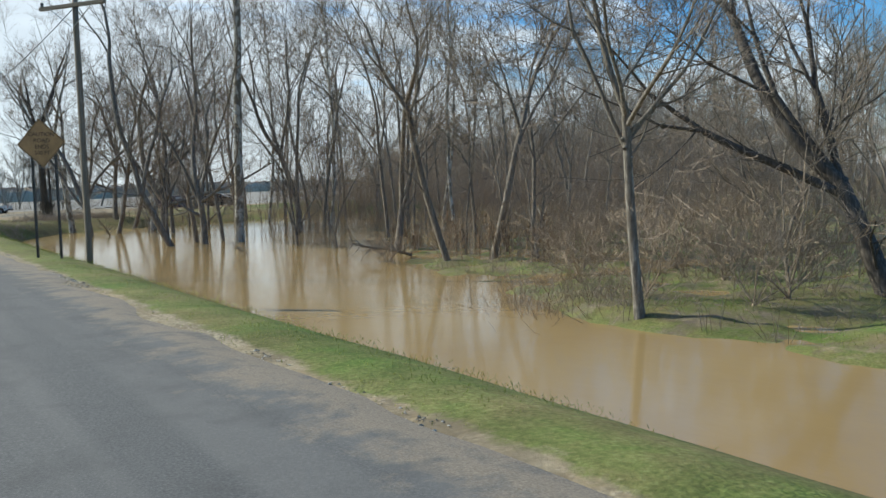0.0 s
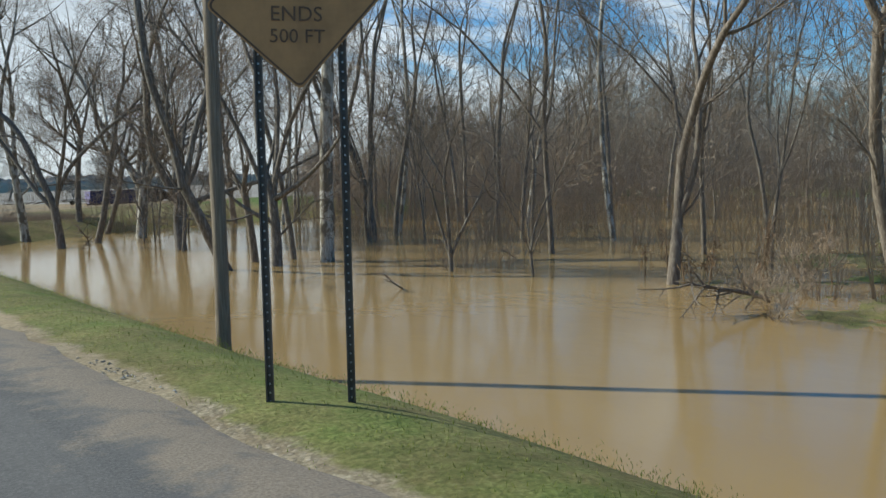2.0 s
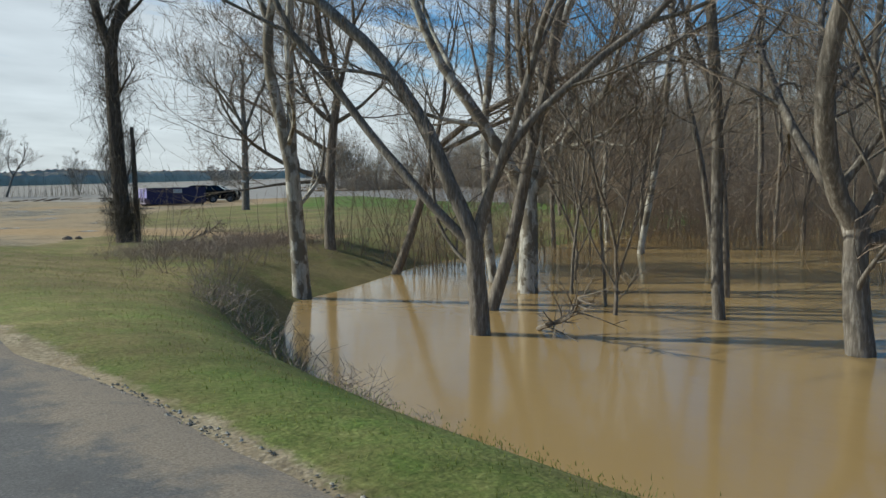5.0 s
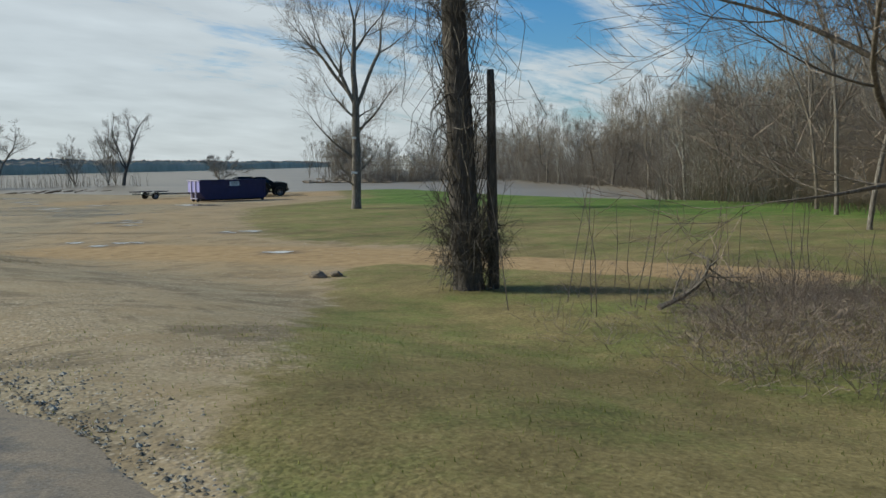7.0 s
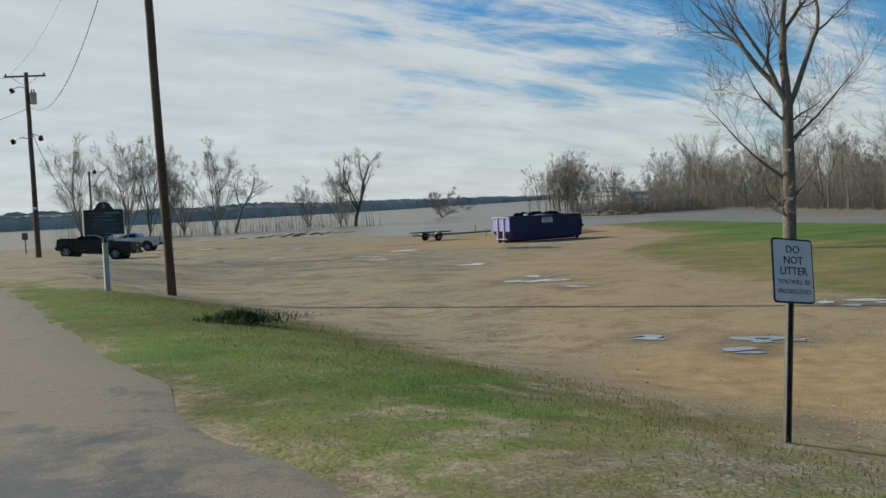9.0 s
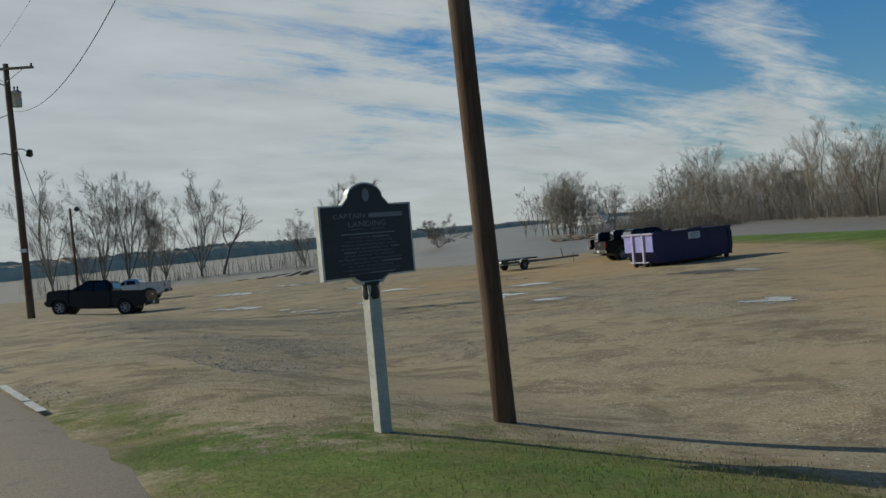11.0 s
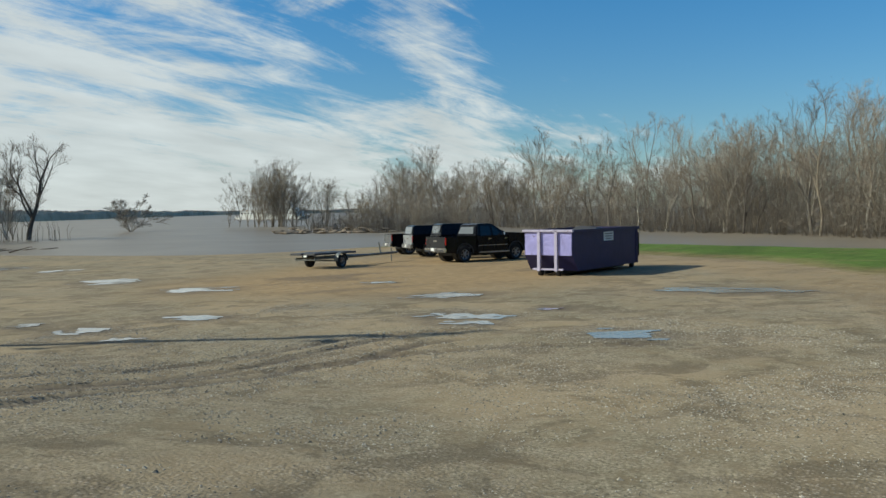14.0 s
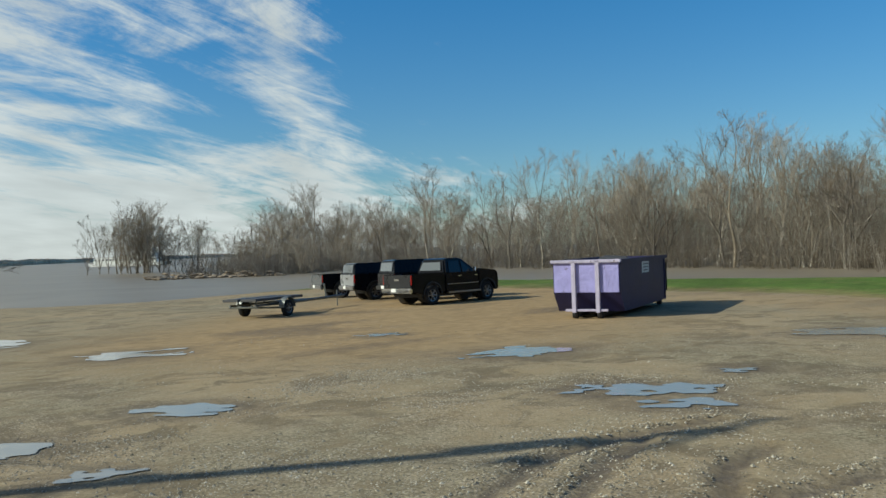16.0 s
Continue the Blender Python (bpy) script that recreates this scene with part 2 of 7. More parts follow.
MAT["line_paint"] = plain("worn_line_paint", (0.42, 0.41, 0.37), 0.8, 0, 0.3, 25, 0.2)
MAT["litter"] = plain("white_litter", (0.8, 0.8, 0.78), 0.6, 0, 0.08, 9)


def sign_yellow(name, base):
    m = Mat(name, 0.5, 0.0, 0.4)
    d = m.noise(m.coord(), 3.0, 6, 0.65)
    s = m.noise(m.coord((1, 1, 0.3)), 12, 4)
    c = m.ramp(d, (0.3, tuple(a * 0.7 for a in base)), (0.6, base))
    c = m.mix(m.ramp(s, (0.55, 0.0), (0.8, 0.35)), c, (0.25, 0.13, 0.05))
    return m.color(c).m


MAT["sign_yellow"] = sign_yellow("sign_yellow", (0.54, 0.255, 0.028))
# faded sign; the shade of its backlit face is mixed into both tones
MAT["sign_tan"] = sign_yellow("sign_faded_backlit_tan", (0.46, 0.25, 0.095))
MAT["sign_faint"] = plain("sign_faint_letters", (0.125, 0.07, 0.035), 0.6, 0, 0.35)
MAT["sign_maroon"] = plain("sign_maroon", (0.13, 0.025, 0.035), 0.55, 0, 0.25, 6)


def dumpster_paint(name, base, scuff, amount, dents=0.25):
    m = Mat(name, 0.5, 0.0, 0.4)
    v = m.coord()
    a = m.noise(v, 2.2, 6, 0.65, 0.4)
    b = m.noise(m.coord((6, 6, 0.7)), 3.0, 5, 0.7)
    c = m.ramp(a, (0.3, tuple(k * 0.75 for k in base)), (0.65, base))
    c = m.mix(m.ramp(b, (0.60 - amount, 0.0), (0.72 - amount * 0.5, 0.75)), c, scuff)
    d = m.noise(v, 5.5, 7, 0.7)
    c = m.mix(m.ramp(d, (0.64, 0.0), (0.7, 1.0)), c, (0.09, 0.05, 0.045))
    return m.color(c).bump(a, dents, 0.04).m


# indigo and lilac paint, with shaded sides and sunlit end worked into the tones
MAT["dump_dark"] = dumpster_paint("dumpster_shaded_indigo", (0.022, 0.021, 0.084), (0.04, 0.036, 0.11), 0.02)
MAT["dump_light"] = dumpster_paint("dumpster_sunlit_lilac", (0.35, 0.33, 0.66), (0.24, 0.21, 0.42), 0.06, 1.0)
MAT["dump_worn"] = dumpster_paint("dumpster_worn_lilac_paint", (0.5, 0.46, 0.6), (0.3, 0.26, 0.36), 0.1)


def ground_material():
    m = Mat("ground", 0.93, spec=0.15)
    w = m.coord(kind="World")
    fine, mid, big = m.noise(w, 22, 5, 0.7), m.noise(w, 2.6, 6, 0.65, 0.3), m.noise(w, 0.22, 5, 0.6)
    peb = m.n("TexVoronoi")
    peb.inputs["Scale"].default_value = 26
    m.link(w, peb.inputs["Vector"])
    # bare gravelly dirt
    g = m.ramp(fine, (0.3, (0.1, 0.086, 0.053)), (0.5, (0.262, 0.231, 0.15)), (0.7, (0.5, 0.447, 0.31)))
    g = m.mix(m.ramp(mid, (0.42, 0.0), (0.6, 0.75)), g, (0.19, 0.158, 0.098))
    g = m.mix(m.ramp(big, (0.42, 0.0), (0.6, 0.6)), g, (0.38, 0.3, 0.178))
    g = m.mix(m.ramp(m.noise(w, 0.75, 6, 0.7, 0.6), (0.5, 0.0), (0.58, 0.7)), g, (0.125, 0.103, 0.066))
    g = m.mix(m.ramp(m.noise(m.coord((0.8, 1.2, 1), "World"), 1.3, 9, 0.78, 0.2), (0.5, 0.0), (0.68, 0.5)), g, (0.38, 0.325, 0.22))
    patch = m.ramp(m.noise(w, 0.4, 5, 0.7, 0.5), (0.42, 0.1), (0.6, 1.0))
    stone = m.ramp(peb.outputs["Color"], (0.15, (0.13, 0.11, 0.08)), (0.5, (0.28, 0.24, 0.17)), (0.9, (0.56, 0.5, 0.39)))
    stone = m.mix(m.ramp(peb.outputs["Distance"], (0.25, 0.9), (0.5, 0.1)), g, stone)
    g = m.mix(patch, g, stone)
    # reddish clay
    clay = m.ramp(mid, (0.3, (0.25, 0.172, 0.083)), (0.7, (0.42, 0.31, 0.165)))
    g = m.mix(m.math("ADD", m.attr("clay"), m.math("MULTIPLY", m.math("SUBTRACT", mid, 0.5), 0.7), True), g, clay)
    # wet mud of tracks and hollows
    mud = m.ramp(fine, (0.3, (0.06, 0.047, 0.035)), (0.7, (0.12, 0.095, 0.07)))
    wet = m.math("MULTIPLY", m.attr("mud"), m.ramp(m.noise(w, 4.5, 5, 0.7), (0.3, 0.25), (0.62, 1.0)))
    g = m.mix(wet, g, mud)
    g = m.mix(1.0, g, (1.04, 0.985, 0.955), "MULTIPLY")
    # turf: fresh green over winter straw
    green = m.ramp(fine, (0.25, (0.052, 0.092, 0.014)), (0.55, (0.105, 0.165, 0.03)), (0.8, (0.18, 0.26, 0.055)))
    straw = m.ramp(fine, (0.25, (0.1, 0.078, 0.032)), (0.55, (0.225, 0.18, 0.075)), (0.8, (0.34, 0.285, 0.14)))
    lush = m.math("ADD", m.attr("lush"), m.math("MULTIPLY", m.math("SUBTRACT", m.noise(w, 0.4, 8, 0.75), 0.5), 3.2), True)
    turf = m.mix(lush, straw, green)
    turf = m.mix(0.75, turf, m.ramp(m.noise(w, 1.1, 8, 0.75, 0.3), (0.3, 0.55), (0.5, 1.0), (0.7, 1.4)), "MULTIPLY")
    turf = m.mix(0.6, turf, m.ramp(m.noise(m.coord((0.25, 1.0, 1), "World"), 0.3, 5, 0.65), (0.35, 0.6), (0.65, 1.3)), "MULTIPLY")
    edge = m.math("ADD", m.attr("grass"), m.math("MULTIPLY", m.math("SUBTRACT", m.noise(w, 1.3, 7, 0.75), 0.5), 1.5))
    g = m.mix(m.ramp(edge, (0.38, 0.0), (0.62, 1.0)), g, turf)
    m.color(g)
    m.rough(m.ramp(wet, (0.0, 0.95), (0.9, 0.55)))
    h = m.math("ADD", m.math("MULTIPLY", fine, 0.7), m.math("MULTIPLY", mid, 0.5))
    h = m.math("SUBTRACT", h, m.math("MULTIPLY", peb.outputs["Distance"], m.math("MULTIPLY", patch, 0.8)))
    m.bump(h, 0.5, 0.02)
    return m.m


def road_material():
    m = Mat("asphalt", 0.9, spec=0.25)
    w = m.coord(kind="World")
    fine, mid, lng = m.noise(w, 60, 4, 0.7), m.noise(w, 1.4, 6, 0.65), m.noise(m.coord((1.4, 0.06, 1), "World"), 1.6, 4)
    c = m.ramp(fine, (0.3, (0.07, 0.068, 0.064)), (0.55, (0.125, 0.12, 0.112)), (0.8, (0.22, 0.21, 0.2)))
    c = m.mix(m.ramp(lng, (0.4, 0.0), (0.65, 0.55)), c, (0.17, 0.16, 0.145))
    c = m.mix(m.ramp(mid, (0.5, 0.0), (0.72, 0.6)), c, (0.085, 0.08, 0.074))
    dirt = m.math("ADD", m.attr("dirt"), m.math("MULTIPLY", m.math("SUBTRACT", m.noise(w, 2.2, 6, 0.7), 0.5), 1.6))
    c = m.mix(m.ramp(dirt, (0.4, 0.0), (0.7, 0.95)), c, m.ramp(fine, (0.3, (0.165, 0.13, 0.093)), (0.7, (0.34, 0.28, 0.205))))
    m.color(c)
    return m.bump(m.math("ADD", fine, mid), 0.35, 0.01).m


def water_material(name, deep, pale, wave, rough=0.05, streak=0.0, spec=0.5):
    m = Mat(name, rough, 0.0, spec)
    m.b.inputs["IOR"].default_value = 1.33
    w = m.coord(kind="World")
    big = m.noise(w, 0.07, 5, 0.6, 0.5)
    m.color(m.ramp(big, (0.3, deep), (0.7, pale)))
    a = m.noise(m.coord((1.0, 0.45, 1), "World"), wave, 4, 0.6, 0.3)
    b = m.noise(m.coord((0.12, 0.06, 1), "World"), wave, 3, 0.5)
    m.bump(m.math("ADD", a, m.math("MULTIPLY", b, 2.0)), 0.22, 0.02 + streak)
    return m.m


MAT["ground"] = ground_material()
MAT["asphalt"] = road_material()
MAT["pond"] = water_material("muddy_flood_water", (0.3, 0.195, 0.075), (0.37, 0.258, 0.11), 2.6, 0.11)
MAT["river"] = water_material("river_water", (0.2, 0.165, 0.118), (0.26, 0.218, 0.16), 0.9, 0.36, 0.05, 0.2)
MAT["puddle"] = water_material("puddle_water", (0.27, 0.25, 0.205), (0.36, 0.335, 0.28), 5.0, 0.08)


def grass_mat(name, a, b, c, thin=0.0):
    m = Mat(name, 0.7, spec=0.25)
    tone = m.ramp(m.island(), (0.1, a), (0.5, b), (0.95, c))
    m.color(tone)
    if thin:                                  # sunlight shines through blades
        glow, both = m.n("BsdfTranslucent"), m.n("MixShader")
        both.inputs[0].default_value = thin
        m.link(tone, glow.inputs["Color"])
        m.link(m.b.outputs[0], both.inputs[1])
        m.link(glow.outputs[0], both.inputs[2])
        m.link(both.outputs[0], m.nt.nodes["Material Output"].inputs["Surface"])
    return m.m


MAT["blade"] = grass_mat("grass_blades", (0.13, 0.17, 0.03), (0.21, 0.25, 0.05), (0.34, 0.34, 0.11), 0.65)
# weed tones darkened for the backlit look of the clump
MAT["weed"] = grass_mat("weed_leaves", (0.03, 0.05, 0.012), (0.055, 0.085, 0.02), (0.1, 0.13, 0.04), 0.2)
MAT["straw"] = grass_mat("dry_stems", (0.16, 0.12, 0.06), (0.27, 0.21, 0.11), (0.4, 0.33, 0.2), 0.45)
MAT["leaf_brown"] = grass_mat("dead_leaves", (0.07, 0.045, 0.025), (0.14, 0.09, 0.05), (0.24, 0.16, 0.09))
MAT["gravel"] = grass_mat("gravel_stones", (0.13, 0.115, 0.085), (0.27, 0.24, 0.18), (0.46, 0.42, 0.34))
MAT["vine"] = grass_mat("dry_vines", (0.04, 0.033, 0.025), (0.09, 0.074, 0.056), (0.2, 0.168, 0.13))
# distance haze is put into this base colour; bare woods are darker
MAT["far_wood"] = plain("hazed_far_woodland", (0.52, 0.42, 0.31), 1.0, 0, 0.3, 0.09, 0.0, 0.0)
MAT["mud_pile"] = plain("driftwood_mud", (0.12, 0.09, 0.065), 0.95, 0, 0.4, 3, 0.6, 0.1)


# ---------------------------------------------------------------- mesh helpers
class Builder:
    """Collects vertices and faces, then becomes one mesh object."""

    def __init__(self):
        self.v, self.f, self.n = [], [], 0

    def add(self, verts, faces):
        base = self.n
        self.v.extend(verts)
        self.f.extend([tuple(i + base for i in q) for q in faces])
        self.n += len(verts)

    def box(self, c, s, m=None, taper=1.0):
        x, y, z = s[0] / 2, s[1] / 2, s[2] / 2
        k = taper
        p = [(-x, -y, -z), (x, -y, -z), (x, y, -z), (-x, y, -z), (-x * k, -y * k, z), (x * k, -y * k, z), (x * k, y * k, z), (-x * k, y * k, z)]
        p = [Vector(q) for q in p]
        if m is not None:
            p = [m @ q for q in p]
        self.add([tuple(q + Vector(c)) for q in p], [(0, 3, 2, 1), (4, 5, 6, 7), (0, 1, 5, 4), (1, 2, 6, 5), (2, 3, 7, 6), (3, 0, 4, 7)])

    def tube(self, pts, radii, sides=6, caps=True):
        k = len(pts)
        P = [Vector(p) for p in pts]
        u = None
        verts = []
        for i in range(k):
            t = (P[min(i + 1, k - 1)] - P[max(i - 1, 0)])
            t = t.normalized() if t.length > 1e-9 else Vector((0, 0, 1))
            if u is None:
                u = t.orthogonal().normalized()
            u = (u - t * u.dot(t))
            u = u.normalized() if u.length > 1e-6 else t.orthogonal().normalized()
            w = t.cross(u)
            for j in range(sides):
                a = 2 * math.pi * j / sides
                q = P[i] + (u * math.cos(a) + w * math.sin(a)) * radii[i]
                verts.append((q.x, q.y, q.z))
        faces = []
        for i in range(k - 1):
            for j in range(sides):
                a, b = i * sides + j, i * sides + (j + 1) % sides
                faces.append((a, b, b + sides, a + sides))
        if caps:
            faces.append(tuple(range(sides - 1, -1, -1)))
            faces.append(tuple((k - 1) * sides + j for j in range(sides)))
        self.add(verts, faces)

    def spike(self, p, q, r):
        """A twig: a three-sided taper to a point."""
        t = (q - p).normalized()
        u = t.orthogonal().normalized() * r
        w = t.cross(u)
        k = self.n
        for a, c in ((1, 0), (-0.5, 0.866), (-0.5, -0.866)):
            s = p + u * a + w * c
            self.v.append((s.x, s.y, s.z))
        self.v.append((q.x, q.y, q.z))
        self.f += [(k, k + 1, k + 3), (k + 1, k + 2, k + 3), (k + 2, k, k + 3)]
        self.n += 4

    def lathe(self, prof, sides=20, axis="Z", at=(0, 0, 0), caps=True):
        verts, faces = [], []
        for r, h in prof:
            for j in range(sides):
                a = 2 * math.pi * j / sides
                x, y = r * math.cos(a), r * math.sin(a)
                q = {"Z": (x, y, h), "Y": (x, h, y), "X": (h, x, y)}[axis]
                verts.append((q[0] + at[0], q[1] + at[1], q[2] + at[2]))
        for i in range(len(prof) - 1):
            for j in range(sides):
                a, b = i * sides + j, i * sides + (j + 1) % sides
                faces.append((a, b, b + sides, a + sides))
        if caps:
            faces.append(tuple(range(sides - 1, -1, -1)))
            faces.append(tuple((len(prof) - 1) * sides + j for j in range(sides)))
        self.add(verts, faces)

    def prism(self, outline, depth, m):
        """An outline in x and z, given depth in y (centred), under the pose m."""
        k = len(outline)
        verts = [tuple(m @ Vector((x, s * depth / 2, z))) for s in (-1, 1) for x, z in outline]
        faces = [tuple(range(k)), tuple(range(2 * k - 1, k - 1, -1))]
        faces += [(i, i + k, (i + 1) % k + k, (i + 1) % k) for i in range(k)]
        self.add(verts, faces)

    def mesh(self, name, mat, smooth=False, bevel=0.0, seg=2, fix=False):
        me = bpy.data.meshes.new(name)
        me.from_pydata(self.v, [], self.f)
        if bevel or fix:
            bm = bmesh.new()
            bm.from_mesh(me)
            bmesh.ops.recalc_face_normals(bm, faces=bm.faces)
            if bevel:
                sharp = [e for e in bm.edges if len(e.link_faces) == 2 and e.calc_face_angle(0) > 0.5]
                bmesh.ops.bevel(bm, geom=sharp, offset=bevel, segments=seg, affect="EDGES", clamp_overlap=True)
            bm.to_mesh(me)
            bm.free()
        if smooth:
            me.polygons.foreach_set("use_smooth", [True] * len(me.polygons))
        me.materials.append(mat)
        me.update()
        return me


def part(name, builder, material, parent, label="", smooth=False, bevel=0.0, fix=False):
    me = builder.mesh(name, material, smooth, bevel, 2, fix) if isinstance(builder, Builder) else builder
    ob = new(name, me)
    ob.parent = parent
    return tagged(ob, label) if label else ob


def thing(name, m, label, category, group="", kind=""):
    e = new(name)
    e.empty_display_size = 0.3
    e.matrix_world = m
    return tagged(e, label, category, group, kind)


def words(name, text, size, material, parent, m, label=""):
    cu = bpy.data.curves.new(name, "FONT")
    cu.body, cu.size, cu.align_x, cu.align_y, cu.extrude = text, size, "CENTER", "CENTER", 0.001
    cu.resolution_u = 3
    tmp = bpy.data.objects.new(name, cu)
    scene.collection.objects.link(tmp)
    me = bpy.data.meshes.new_from_object(tmp.evaluated_get(bpy.context.evaluated_depsgraph_get()))
    bpy.data.objects.remove(tmp)
    bpy.data.curves.remove(cu)
    me.materials.clear()
    me.materials.append(material)
    if size < 0.05:
        ob = new(name, me)
        ob.parent = parent
        ob.matrix_local = m
        return tagged(ob, label or "letters reading " + text.lower(), kind="stuff")
    # large lettering: one object for each letter
    bm = bmesh.new()
    bm.from_mesh(me)
    bmesh.ops.remove_doubles(bm, verts=bm.verts, dist=1e-6)
    left = set(bm.verts)
    while left:
        todo, isle = [left.pop()], []
        while todo:
            v = todo.pop()
            isle.append(v)
            for e in v.link_edges:
                o = e.other_vert(v)
                if o in left:
                    left.remove(o)
                    todo.append(o)
        index = {v: k for k, v in enumerate(isle)}
        faces = {f for v in isle for f in v.link_faces}
        b = Builder()
        b.add([tuple(v.co) for v in isle], [tuple(index[v] for v in f.verts) for f in faces])
        ob = new("letter", b.mesh("letter", material))
        ob.parent = parent
        ob.matrix_local = m
    bm.free()


def smooth_step(a, b, x):
    t = min(1.0, max(0.0, (x - a) / (b - a)))
    return t * t * (3 - 2 * t)


# ---------------------------------------------------------------- the lie of the land
POND, RIVER = -0.66, -1.7
ROAD_L, ROAD_R = -4.3, 2.05
ROAD_Y = (-80, 0, 29, 50, 80, 95, 108, 120, 133, 150, 180)
ROAD_Z = (0.3, 0.41, 0.52, 0.74, 0.72, 0.6, 0.42, 0.2, 0.08, -0.45, -1.25)


def lot_plane(x, y):
    return -0.06 - 0.0055 * x - 0.01223 * (y - 82.6)


def road_z(y):
    return float(np.interp(y, ROAD_Y, ROAD_Z)) if y < 180 else lot_plane(0, y)


def pond_edge(x):
    return float(np.interp(x, (4, 6, 8, 10, 17, 25, 40, 60, 140), (50, 53.5, 57, 60, 63.5, 65, 68, 80, 110)))


def shore(x):
    """The y at which the field turns to woods."""
    return 86 + (x - 40) * 0.62


def seg_dist(x, y, ax, ay, bx, by):
    t = max(0, min(1, ((x - ax) * (bx - ax) + (y - ay) * (by - ay)) / ((bx - ax) ** 2 + (by - ay) ** 2)))
    return math.hypot(x - ax - t * (bx - ax), y - ay - t * (by - ay))


TRACKS = (((5.5, 120.4), (9.0, 120.8), (11.9, 121.3), (12.6, 120.9), (14.2, 120.8), (15.6, 120.8), (17.2, 120.7), (18.4, 120.2), (19.5, 119.4)),
          ((5.5, 119.7), (9.0, 119.8), (13.2, 119.8), (15.3, 120.0), (17.1, 120.1), (18.2, 120.0)),
          ((5.2, 116.7), (8.3, 118.2), (10.6, 119.0), (13.6, 119.0), (15.9, 118.8), (17.2, 119.0), (18.2, 118.7)),
          ((6.8, 119.2), (10.9, 119.5), (13.7, 119.4), (16.3, 118.5), (18.0, 117.3), (19.7, 114.5)))


# rain puddles: place, half length, half width and turn
PUDDLES = [(26.0, 141.3, 1.2, 1.7, -42), (24.5, 133.75, 1.3, 1.15, -66), (18.6, 126.6, 0.8, 0.55, -78), (15.6, 126.9, 0.55, 0.6, -80), (15.2, 124.8, 0.4, 0.26, -55), (25.8, 124.3, 1.3, 0.9, -38), (21.4, 121.1, 0.85, 0.62, -72), (20.45, 120.0, 0.72, 0.4, -66),
           (21.7, 120.1, 0.5, 0.45, -55), (20.2, 116.2, 0.75, 0.8, -40), (30.3, 117.2, 2.2, 1.0, -72), (23.7, 119.7, 0.3, 0.24, -60), (29.4, 129.6, 0.65, 0.45, -78), (30.5, 152.3, 0.9, 1.6, -75), (15.7, 129.1, 0.35, 0.4, -45), (30.2, 159.5, 2.6, 2.0, -75),
           (15.6, 135.0, 2.0, 0.9, -78), (22.9, 154.0, 3.4, 1.6, -86), (19.8, 107.4, 0.8, 0.85, -66), (16.4, 98.1, 1.1, 0.55, -44), (15.7, 95.6, 0.55, 0.35, -60), (16.4, 87.6, 0.65, 0.6, -58), (10.5, 85.4, 0.36, 0.36, -45), (11.5, 85.75, 0.58, 0.34, -54),
           (10.4, 87.4, 0.36, 0.34, -52), (12.7, 79.15, 0.42, 0.32, -50), (17.4, 99.5, 0.6, 0.5, -55)]


def puddle_dist(x, y):
    """1 on the rim of the nearest puddle, less inside."""
    best = 9.0
    for px, py, a, b, rot in PUDDLES:
        dx, dy = x - px, y - py
        if abs(dx) < 7 and abs(dy) < 7:
            ca, sa = math.cos(radians(rot)), math.sin(radians(rot))
            best = min(best, math.hypot((dx * ca + dy * sa) / (a + 0.15), (dy * ca - dx * sa) / (b + 0.25)))
    return best


def track_dist(x, y):
    if not (3 < x < 23 and 112 < y < 126):
        return 9.0
    return min(seg_dist(x, y, *line[i], *line[i + 1]) for line in TRACKS for i in range(len(line) - 1))


def height(x, y):
    nz = noise.noise(Vector((x * 0.35, y * 0.35, 0))) * 0.05 + noise.noise(Vector((x * 1.1, y * 1.1, 3))) * 0.018
    rz = road_z(y)
    if x <= ROAD_R:
        if x > ROAD_L:
            return max(rz - 0.05, -6.0)
        k = smooth_step(0.3, 9, ROAD_L - x)
        return max((rz - 0.05) * (1 - k) + (min(rz, 0.4) - 0.8 + nz) * k - (0.6 * smooth_step(140, 175, y) * k), -6.0)
    z = lot_plane(x, y) + nz * 0.22
    # the field falls to the drowned woods
    z -= 1.1 * smooth_step(-4, 12, (x - 60) - (y - 112) * 0.55) * smooth_step(50, 70, x)
    z -= 0.5 * smooth_step(150, 175, y) * smooth_step(40, 60, x)
    # flooded hollow in the woods
    if y < 120:
        bed = -1.05 + 0.55 * smooth_step(44, 72, x) + noise.noise(Vector((x * 0.12, y * 0.12, 7))) * 0.25
        shoal = smooth_step(8.4, 10.6, x - max(0, (y - 11) * 0.3)) * (1 - smooth_step(20, 31, y - x * 0.25))
        bed = bed * (1 - shoal) + (-0.65 + 0.1 * smooth_step(17, 9, y) + noise.noise(Vector((x * 0.25, y * 0.6, 2))) * 0.17 + noise.noise(Vector((x * 0.9, y * 1.8, 8))) * 0.11 + noise.noise(Vector((x * 2.1, y * 3.1, 5))) * 0.05 + nz) * shoal
        k = smooth_step(-3.5, 2.5, y - pond_edge(x))
        z = bed * (1 - k) + z * k
    # the shoulder falls from the road
    s = smooth_step(float(np.interp(y, (0, 100, 118, 135), (2.6, 2.8, 5.0, 7.0))), float(np.interp(y, (0, 50, 60, 67, 73, 79, 100, 108, 118, 135), (6.6, 6.8, 7.8, 8.6, 9.6, 8.6, 8.6, 9.5, 15, 13))), x)
    d = track_dist(x, y)
    rut = 0.02 * smooth_step(0.45, 0.25, d) - 0.05 * smooth_step(0.2, 0.08, d)
    return max((rz - 0.04 + nz * 0.5) * (1 - s) + z * s + rut, -6.0)


